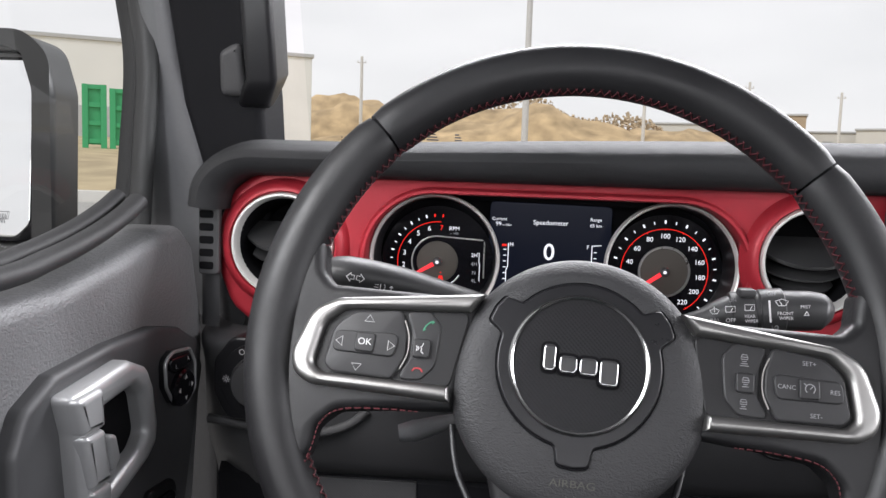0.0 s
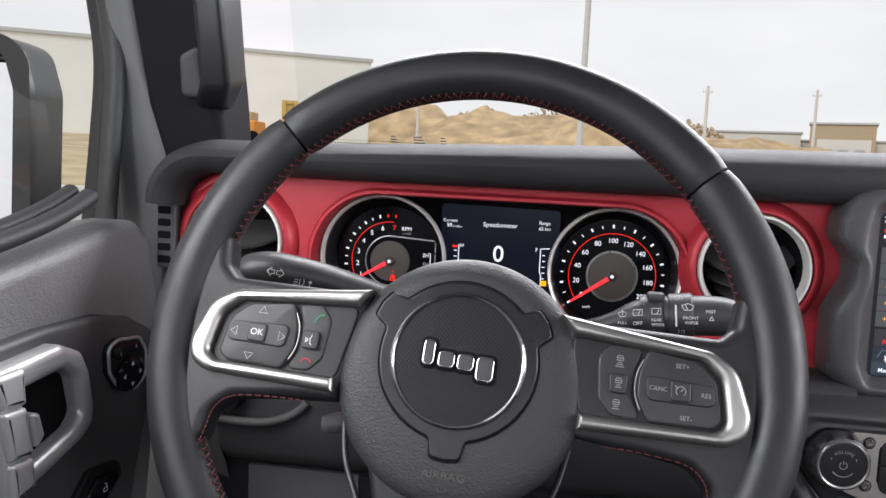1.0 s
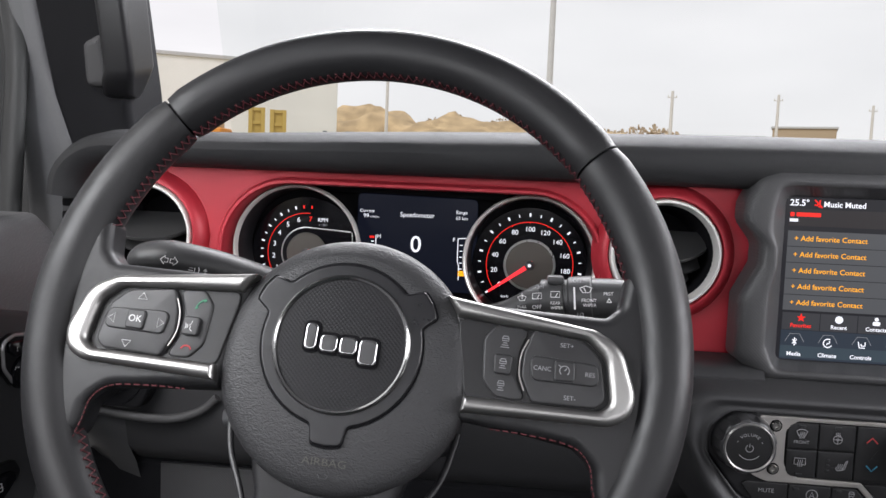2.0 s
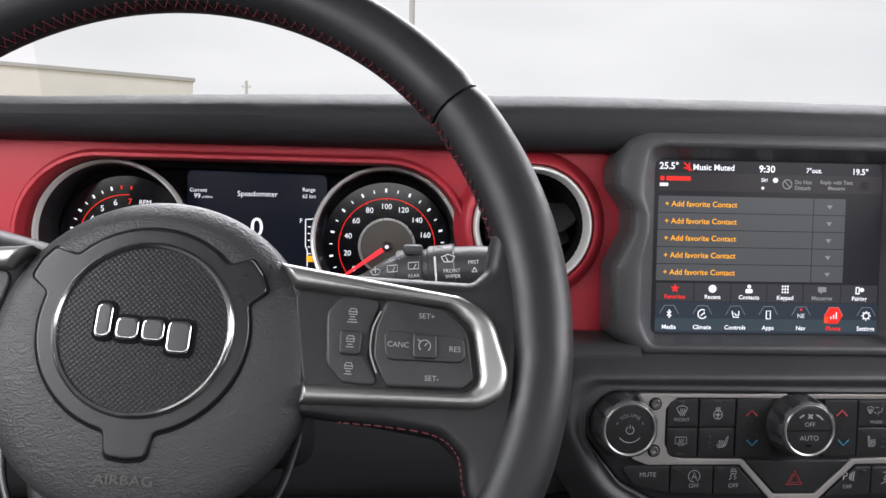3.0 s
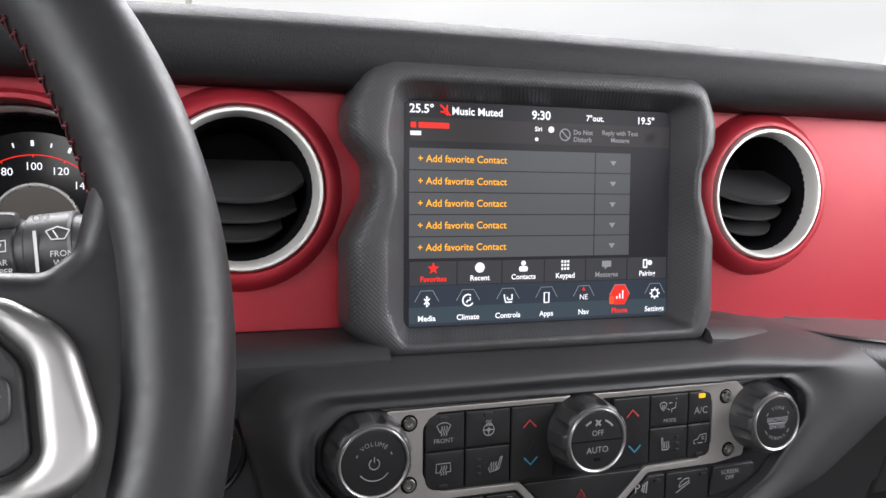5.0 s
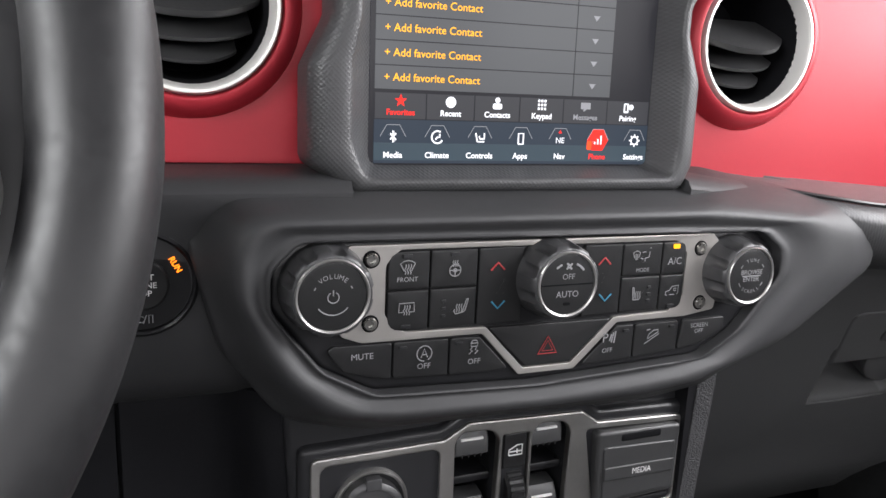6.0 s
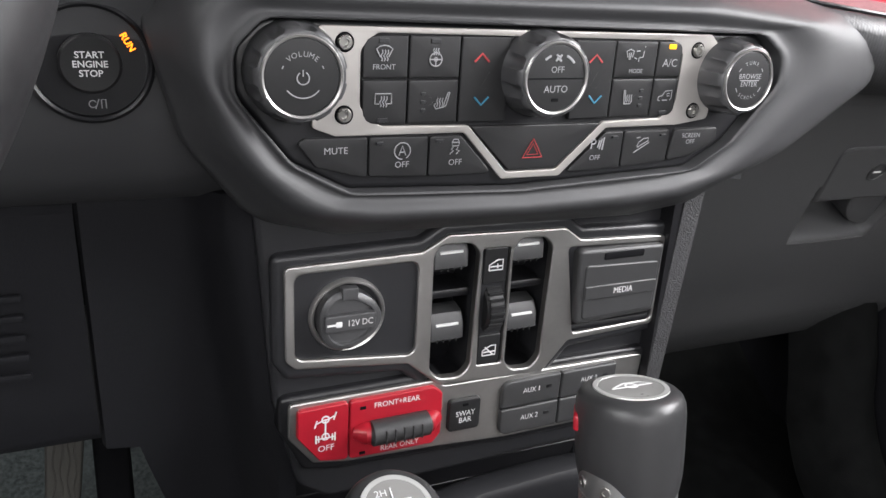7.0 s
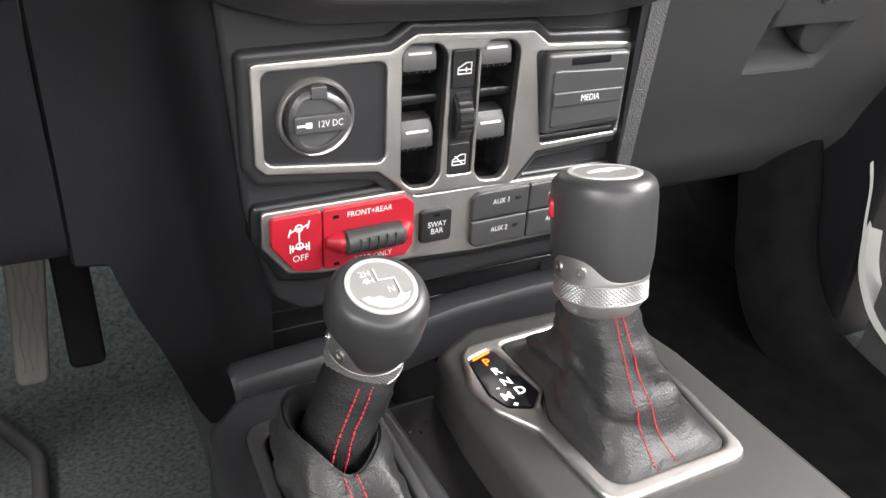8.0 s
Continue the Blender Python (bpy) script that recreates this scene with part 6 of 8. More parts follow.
    cap = part("cap", lathe([(0.0182, -0.006), (0.0180, 0.0042), (0.0158, 0.0058), (0.0142, 0.0058), (0.0136, 0.0044), (0.0, 0.0046)], 48, wob=lambda a, z: 0.0010 * math.cos(3 * a)), KNOB, po, "dark grey cap", m=at(-0.0028, -0.0022, 0.0040))
    part("hinge", block(-0.0048, 0.0130, 0.001, 0.0048, 0.0205, 0.0066, 0.0012), KNOB, cap)
    part("grip_bar", block(-0.0150, -0.0052, 0.003, 0.0150, 0.0052, 0.0080, 0.0015), KNOB, cap)
    text("12V DC", 0.0037, at(0.0052, 0.0, 0.0084), WHITEINK, cap, wide=0.85)
    strokes([[(-0.0138, 0.0), (-0.0085, 0.0)]], 0.0014, at(0, 0, 0.0084), WHITEINK, cap, "plug_symbol")
    part("plug_symbol", plate(box2(-0.0088, -0.0016, -0.0052, 0.0016, 0.0006), 0.008, 0.0085, 0.0001, 1), WHITEINK, cap)
    # media hatch
    mh = thing("media_hatch", "black hinged hatch over the media sockets", "hatch", m @ at(0.4830 - cx, 1.0430 - cz))
    # near-black tray floor in place of the shade round the lid
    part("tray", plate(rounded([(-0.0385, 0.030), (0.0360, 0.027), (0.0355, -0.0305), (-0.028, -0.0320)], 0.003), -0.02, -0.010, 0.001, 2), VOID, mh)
    lid = part("lid", plate(rounded([(-0.0330, 0.0290), (0.0350, 0.0270), (0.0335, -0.0225), (-0.0300, -0.0245)], 0.004, 4), -0.010, 0.0060, 0.0030, 4), GREY, mh, "dark grey lid")
    part("lid_panel", plate(rounded([(-0.0275, 0.0180), (0.0310, 0.0155), (0.0300, -0.0190), (-0.0260, -0.0205)], 0.003, 4), 0.005, 0.0070, 0.0012, 3), GREY, lid)
    part("lid_band", plate(rounded([(-0.0265, 0.0035), (0.0300, 0.0030), (0.0295, -0.0062), (-0.0262, -0.0062)], 0.001, 3), 0.006, 0.0080, 0.0008, 3), GREY, lid)
    # raised black block drawn for the shade of an open slot
    part("finger_slot", block(-0.0140, 0.0200, 0.002, 0.0180, 0.0255, 0.0068, 0.0015), VOID, lid)
    part("hinge_bar", block(-0.0300, -0.0310, -0.006, 0.0330, -0.0255, 0.0020, 0.002), SMOOTH, mh)
    text("MEDIA", 0.0042, at(0.0030, -0.0014, 0.0083), WHITEINK, lid, wide=0.85)
    # axle locker, sway bar and auxiliary switches
    lk = thing("axle_lock_panel", "red axle lock switches in a satin silver frame", "switch panel", m)
    fr = [(0.2650, 0.9935), (0.3570, 0.9930), (0.3640, 0.9880), (0.5180, 0.9850), (0.5150, 0.9385), (0.4100, 0.9395), (0.3600, 0.9435), (0.3000, 0.9465), (0.2790, 0.9505), (0.2645, 0.9700)]
    part("panel_surround", plate(rounded(l([(x + (0.005 if x > 0.4 else -0.005 if x < 0.31 else 0), z + (0.004 if z > 0.96 else -0.006)) for x, z in fr]), 0.006, 5), -0.02, -0.0015, 0.003, 3), SMOOTH, lk)
    part("frame", plate(rounded(l(fr), 0.004, 5), -0.006, 0.0010, 0.0012, 3), BRUSHED, lk, "satin silver frame")
    off = part("off_key", plate(rounded(l([(0.2695, 0.9900), (0.3002, 0.9905), (0.3002, 0.9500), (0.2825, 0.9530), (0.2690, 0.9720)]), 0.003, 4), -0.002, 0.0040, 0.0010, 3), REDKEY, lk, "red key")
    axle = [[(-0.0060, 0.0095), (-0.001, 0.0115), (0.001, 0.0115), (0.006, 0.0135)], [(-0.0066, 0.0070), (-0.0050, 0.0120)], [(0.0050, 0.0108), (0.0066, 0.0158)], [(0, 0.012), (0, -0.001)], [(-0.0058, -0.001), (0.0058, -0.001)], [(-0.0058, -0.0038), (-0.0058, 0.0018)], [(0.0058, -0.0038), (0.0058, 0.0018)], [(-0.0042, -0.0032), (-0.0042, 0.0012)], [(0.0042, -0.0032), (0.0042, 0.0012)], arc_line(0.0022, 0, 360, 30), [(x, y + 0.0118) for x, y in arc_line(0.0022, 0, 360, 30)]]
    strokes(axle, 0.0010, at(0.2859 - cx, 0.9700 - cz, 0.0042), WHITEINK, off, "axle_symbol")
    text("OFF", 0.0040, at(0.2863 - cx, 0.9618 - cz, 0.0042), WHITEINK, off)
    rk = part("rocker_plate", plate(rounded(l([(0.3010, 0.9905), (0.3555, 0.9905), (0.3615, 0.9850), (0.3615, 0.9560), (0.3560, 0.9490), (0.3010, 0.9500)]), 0.003, 4), -0.002, 0.0040, 0.0010, 3), REDKEY, lk, "red switch plate")
    text("FRONT+REAR", 0.0036, at(0.3310 - cx, 0.9850 - cz, 0.0042), WHITEINK, rk, wide=0.92)
    text("REAR ONLY", 0.0036, at(0.3336 - cx, 0.9535 - cz, 0.0042), WHITEINK, rk, wide=0.92)
    for z in (0.9848, 0.9530):
        part("indicator", plate(box2(0.3072 - cx, z - 0.0011 - cz, 0.3110 - cx, z + 0.0011 - cz, 0.0005), 0.003, 0.0043, 0.0002, 2), VOID, rk)
    hold = tube([(0.3045 - cx, 0.9685 - cz, 0.003), (0.3095 - cx, 0.9685 - cz, 0.0065), (0.3530 - cx, 0.9685 - cz, 0.0065), (0.3580 - cx, 0.9685 - cz, 0.003)], [0.0045, 0.0068, 0.0068, 0.0045], 18)
    part("rocker_body", hold, REDKEY, rk)
    roll = part("rocker", tube([(0.3125 - cx, 0.9685 - cz, 0.0078), (0.3135 - cx, 0.9685 - cz, 0.0080), (0.3500 - cx, 0.9685 - cz, 0.0080), (0.3510 - cx, 0.9685 - cz, 0.0078)], [0.0055, 0.0078, 0.0078, 0.0055], 20), GREY, rk, "ribbed dark grey rocker")
    bm = bmesh.new()
    for k in range(5):
        x = 0.3205 + 0.0058 * k - cx
        block(x - 0.0004, 0.9635 - cz, 0.0150, x + 0.0004, 0.9735 - cz, 0.0163, 0.0002, bm=bm)
    part("ribs", bm, GREY, roll)
    sw = thing("sway_bar_switch", "square black sway bar switch", "switch", m)
    k = part("key", plate(rounded(l([(0.3665, 0.9775), (0.3890, 0.9770), (0.3890, 0.9540), (0.3665, 0.9545)]), 0.003, 4), -0.002, 0.0045, 0.0012, 3, dome=0.0004), KEY, sw)
    text("SWAY", 0.0038, at(0.3778 - cx, 0.9675 - cz, 0.0052), WHITEINK, k, wide=0.9)
    text("BAR", 0.0038, at(0.3778 - cx, 0.9626 - cz, 0.0052), WHITEINK, k, wide=0.9)
    part("indicator", plate(box2(0.3757 - cx, 0.9728 - cz, 0.3797 - cx, 0.9746 - cz, 0.0005), 0.004, 0.0052, 0.0002, 2), VOID, k)
    ax = thing("auxiliary_switches", "four dark grey auxiliary switch keys", "switches", m)
    for i, (x0, x1) in enumerate(((0.4045, 0.4488), (0.4496, 0.4940))):
        for j, (z0, z1) in enumerate(((0.9636, 0.9835), (0.9432, 0.9628))):
            pts = [(x0, z0), (x1, z0), (x1, z1), (x0, z1)]
            rr = [0.001] * 4
            if i == 0:
                rr[3 if j == 0 else 0] = 0.007
            k = part("key", plate(rounded(l(pts), rr, 4), -0.002, 0.0045, 0.0014, 3, dome=0.0004), GREY, ax)
            text("AUX %d" % (1 + j + 2 * i), 0.0036, at(0.4262 + 0.0450 * i - cx, (z0 + z1) / 2 + 0.002 - cz, 0.0052), WHITEINK, k, wide=0.9)
            part("indicator", plate(box2(0.4375 + 0.0450 * i - cx, (z0 + z1) / 2 + 0.0010 - cz, 0.4415 + 0.0450 * i - cx, (z0 + z1) / 2 + 0.0034 - cz, 0.0005), 0.004, 0.0053, 0.0002, 2), SMOOTH, k)
    # textured edge strip at the passenger's side of the stack
    strip = [[(x, y, z) for x, y in ((0.520, 0.207), (0.531, 0.208), (0.531, 0.26), (0.520, 0.26))] for z in (1.125, 0.90)]
    part("edge_strip", loft(strip), SMOOTH, dash, "grained black edge strip")


lower_stack()


# ---- stalks ----
def arm(path, radii, flat):
    pts = smooth_path(path, 6)
    rs = []
    for k in range(len(pts)):
        i, f = min(len(radii) - 2, k // 6), (k % 6) / 6 if k < len(pts) - 1 else 1.0
        rs.append(radii[i] + (radii[i + 1] - radii[i]) * f)
    return tube(pts, rs, 20, flat=flat)


def stalks():
    ob = thing("turn_signal_stalk", "dark grey turn signal stalk with white symbols", "control stalk")
    part("arm", arm([(-0.04, 0.128, 1.284), (-0.085, 0.118, 1.297), (-0.125, 0.110, 1.3075), (-0.160, 0.105, 1.3135), (-0.178, 0.103, 1.3125), (-0.187, 0.102, 1.3075)], [0.010, 0.0125, 0.0155, 0.0165, 0.014, 0.006], 0.72), GREY, ob)
    face = wall(-0.1495, 0.0925, 1.3108, 12, 6, -8)
    strokes([[(-0.0060, 0.0), (-0.0030, 0.0030), (-0.0030, 0.0014), (-0.0006, 0.0014), (-0.0006, -0.0014), (-0.0030, -0.0014), (-0.0030, -0.0030), (-0.0060, 0.0)], [(0.0064, 0.0), (0.0034, 0.0030), (0.0034, 0.0014), (0.0010, 0.0014), (0.0010, -0.0014), (0.0034, -0.0014), (0.0034, -0.0030), (0.0064, 0.0)]], 0.0006, face @ at(-0.004, 0.0005, 0.0035), WHITEINK, ob, "turn_arrows")
    strokes([[(0.0010, 0.0030), (0.0010, -0.0030), (0.0036, -0.0020), (0.0042, 0.0), (0.0036, 0.0020), (0.0010, 0.0030)]] + [[(-0.0034, y), (-0.0002, y)] for y in (-0.0026, -0.0009, 0.0009, 0.0026)], 0.0006, face @ at(0.0130, -0.0025, 0.0005), WHITEINK, ob, "beam_symbol")
    strokes([[(0, 0.0026), (0, -0.002)], [(-0.0012, 0.001), (0, 0.0026), (0.0012, 0.001)]], 0.0006, face @ at(0.0215, -0.0035, 0.0003), WHITEINK, ob, "arrow")
    ob = thing("wiper_stalk", "black wiper stalk with rotary rings and white print", "control stalk")
    path = [(0.02, 0.128, 1.268), (0.080, 0.116, 1.2855), (0.105, 0.112, 1.2950), (0.130, 0.108, 1.2990), (0.154, 0.105, 1.3006), (0.164, 0.104, 1.3003), (0.1700, 0.1035, 1.2992)]
    part("arm", arm(path, [0.006, 0.0085, 0.0135, 0.0150, 0.0148, 0.0135, 0.006], 0.92), GREY, ob)
    for x, z, r in ((0.1130, 1.2968, 0.0152), (0.1315, 1.2994, 0.0157)):
        d = Vector((1, -0.14, 0.13)).normalized()
        p = Vector((x, 0.1115 - 0.14 * (x - 0.1035), z))
        part("ring", tube([p - d * 0.0080, p - d * 0.0072, p + d * 0.0072, p + d * 0.0080], [r - 0.001, r, r, r - 0.001], 30, flat=0.95), GREY, ob, "rotary ring")
    part("ring_tab", block(0.1075, 0.0985, 1.3085, 0.1190, 0.1085, 1.3145, 0.002), GREY, ob)
    f = wall(0.1135, 0.0938, 1.2992, 10, -12, 5)
    text("REAR", 0.0020, f @ at(0.0, -0.0022, 0), WHITEINK, ob)
    text("WIPER", 0.0020, f @ at(0.001, -0.0054, 0), WHITEINK, ob)
    glyph = [[(-0.003, -0.0018), (0.003, -0.0018), (0.003, 0.0020), (-0.003, 0.0020), (-0.003, -0.0018)], [(0, -0.0018), (0.0016, 0.001)]]
    strokes(glyph, 0.0005, f @ at(0, 0.0036, 0), WHITEINK, ob, "wiper_symbol")
    g = wall(0.1352, 0.0905, 1.3025, 8, -12, 4)
    text("FRONT", 0.0021, g @ at(0.0, -0.0020, 0), WHITEINK, ob)
    text("WIPER", 0.0021, g @ at(0.0005, -0.0052, 0), WHITEINK, ob)
    strokes([[(-0.0040, 0.0020), (0, 0.0034), (0.0040, 0.0020), (0.0022, -0.0010), (-0.0022, -0.0010), (-0.0040, 0.0020)], [(0.0, -0.0006), (-0.0016, 0.0022)]], 0.0005, g @ at(-0.002, 0.0042, 0), WHITEINK, ob, "wiper_symbol")
    strokes([[(-0.0098, 0.0066), (-0.0092, -0.0080)]], 0.0012, g, WHITEINK, ob, "index_line")
    text("MIST", 0.0021, g @ at(0.0125, 0.0025, -0.0006), WHITEINK, ob)
    strokes([[(-0.0014, -0.0010), (0.0014, -0.0010), (0, 0.0014)]], 0.0008, g @ at(0.0130, -0.0020, -0.0004), WHITEINK, ob, "arrow", True)
    text("OFF", 0.0024, g @ at(-0.0080, 0.0110, -0.0022), GREYINK, ob)
    text("LO", 0.0024, g @ at(-0.0060, -0.0115, -0.0040), GREYINK, ob)
    h = wall(0.0965, 0.0965, 1.2968, 10, -14, 7)
    text("OFF", 0.0026, h @ at(0.0050, -0.0040, 0), WHITEINK, ob)
    text("ON", 0.0022, h @ at(0.0070, 0.0095, -0.0026), GREYINK, ob)
    text("PULL", 0.0020, h @ at(-0.0052, -0.0035, 0), WHITEINK, ob)
    strokes(glyph, 0.0005, h @ at(0.0052, 0.0034, 0), WHITEINK, ob, "wiper_symbol")
    strokes([[(-0.003, 0.0014), (0, 0.0026), (0.003, 0.0014), (0.0016, -0.0010), (-0.0016, -0.0010), (-0.003, 0.0014)], [(0, 0), (0, 0.004)]], 0.0005, h @ at(-0.0050, 0.0018, 0), WHITEINK, ob, "washer_symbol")


stalks()


def headlight_switch():
    ob = thing("headlight_switch", "round black headlight switch with a silver ringed knob", "switch", wall(-0.252, 0.1935, 1.2065, 0, -6))
    o = rounded([(-0.040, -0.012), (-0.028, -0.034), (0.028, -0.034), (0.040, -0.012), (0.040, 0.016), (0.026, 0.037), (-0.024, 0.037), (-0.040, 0.016)], 0.014, 5)
    part("bezel", plate(o, -0.02, 0.0040, 0.0030, 4), SMOOTH, ob)
    part("dial_ring", lathe([(0.0330, 0.002), (0.0325, 0.0052), (0.0300, 0.0058), (0.0, 0.0056)], 56), SMOOTH, ob)
    part("knob", lathe([(0.0205, 0.004), (0.0200, 0.0135), (0.0180, 0.0160), (0.0, 0.0165)], 48), GREY, ob)
    rows = [[(r * math.cos(2 * math.pi * j / 48), r * math.sin(2 * math.pi * j / 48), h) for j in range(48)] for r, h in ((0.0222, 0.0050), (0.0220, 0.0080), (0.0208, 0.0090), (0.0200, 0.0080))]
    part("knob_ring", loft(rows, True, False), SILVER, ob, "bright ring")
    strokes([arc_line(0.0013, 0, 360, 40)] + [[(0.0020 * math.cos(radians(a)), 0.0020 * math.sin(radians(a))), (0.0034 * math.cos(radians(a)), 0.0034 * math.sin(radians(a)))] for a in range(0, 360, 45)], 0.0005, at(-0.0268, 0.001, 0.0060), WHITEINK, ob, "lamp_symbol")
    strokes([arc_line(0.0022, 0, 360, 30)], 0.0005, at(-0.0130, 0.0250, 0.0060), WHITEINK, ob, "off_symbol")


headlight_switch()


def under_dash():
    ob = thing("tilt_lever", "grey steering column tilt lever", "lever")
    part("handle", arm([(-0.060, 0.135, 1.206), (-0.090, 0.128, 1.201), (-0.112, 0.124, 1.195), (-0.124, 0.122, 1.193)], [0.005, 0.0075, 0.0105, 0.008], 0.75), TRIMGREY, ob)
    bm = bmesh.new()
    tube(smooth([(-0.30, 0.205, 1.168), (-0.235, 0.196, 1.1640), (-0.20, 0.196, 1.1640), (-0.175, 0.197, 1.172), (-0.160, 0.197, 1.185)]), 0.004, 10, bm=bm)
    part("bolster_lip", bm, PLASTIC, dash, "rounded black lip")
    part("foot_grille", plate(box2(-0.060, -0.045, 0.045, 0.0), -0.01, 0.003, 0.001, 2), WEAVE, dash, "ribbed black panel", m=wall(-0.165, 0.2300, 1.112))
    bm = bmesh.new()
    for k in range(5):
        block(-0.028, 0.006 - 0.011 * k, -0.001, 0.028, 0.010 - 0.011 * k, 0.0025, 0.001, bm=bm)
    part("speaker_slots", bm, SHADED, dash, m=wall(0.108, 0.2265, 1.060))
    for nm, x0, x1, z0, z1, y, m_ in (("accelerator_pedal", 0.109, 0.150, 0.787, 0.922, 0.40, RUBBER), ("brake_pedal", -0.03, 0.05, 0.80, 0.86, 0.36, RUBBER)):
        p = thing(nm, "grey rubber faced " + nm.replace("_", " "), "pedal", wall((x0 + x1) / 2, y, (z0 + z1) / 2, 20))
        w, h = (x1 - x0) / 2, (z1 - z0) / 2
        part("pad", plate(rounded([(-w * 1.05, -h), (w * 0.08, -h), (w, h), (-w * 0.55, h)] if nm == "accelerator_pedal" else [(-w, -h), (w, -h), (w, h), (-w, h)], 0.007, 4), -0.010, 0.002, 0.003, 3), m_, p)
        if nm == "accelerator_pedal":
            bm = bmesh.new()
            for k in range(4):
                line = []
                for j in range(28):
                    y = -h * 0.84 + j * h * 1.60 / 27
                    line.append((-0.0155 + 0.0052 * k + (y + h) * 0.085 + 0.0012 * math.sin(j * 0.8 + 1.7 * k), y, 0.0020))
                tube(line, 0.0008, 6, bm=bm)
            part("grip_ribs", bm, RUBBER, p)
            # guessed mount; its black stands in for the shaded gap there
            part("mount", block(0.017, -0.068, -0.050, 0.045, 0.060, -0.016, 0.006), VOID, p, "guessed pedal mount, blackened for the shaded gap")
        part("arm", tube([(0.0, h * 0.2, -0.012), (0.02, h + 0.02, -0.02), (0.03, h + 0.14, -0.01)], 0.010, 8), VOID, p)
    foot = [[(x, y, z) for y, z in ((-0.9, 0.604), (0.30, 0.604), (0.60, 0.606), (0.70, 0.66), (0.86, 0.95))] for x in (-0.39, -0.1, 0.2, 0.25)]
    whole("footwell_carpet", loft(foot, False, False), CARPET, "worn dark carpet of the driver's footwell", "carpet", kind="structure")
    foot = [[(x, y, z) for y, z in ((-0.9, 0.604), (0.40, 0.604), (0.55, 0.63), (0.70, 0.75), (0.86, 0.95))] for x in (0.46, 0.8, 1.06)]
    whole("passenger_carpet", loft(foot, False, False), SHADECARPET, "carpet of the passenger's footwell, darkened for the dashboard's shade", "carpet", kind="structure")
    side = [[(0.262 + (0.0 if z > 0.72 else -0.012), y, z) for z in (0.88, 0.80, 0.72, 0.60)] for y in (0.86, 0.5, 0.26)]
    whole("tunnel_side", loft(side, False, False), CARPET, "carpeted side of the gearbox tunnel", "tunnel", kind="structure")
    mt = thing("floor_mat", "black floor mat with a raised rubber rim", "floor mat")
    out = rounded([(-0.28, -0.30), (0.102, -0.30), (0.102, 0.50), (0.050, 0.60), (-0.28, 0.60)], 0.05, 8)
    part("mat", plate(out, 0.606, 0.614, 0.003, 2), CARPET, mt)
    part("rim", tube([(x, y, 0.616) for x, y in inset(out, 0.004)], 0.008, 10, True), SEAL, mt, "raised rubber rim")


under_dash()


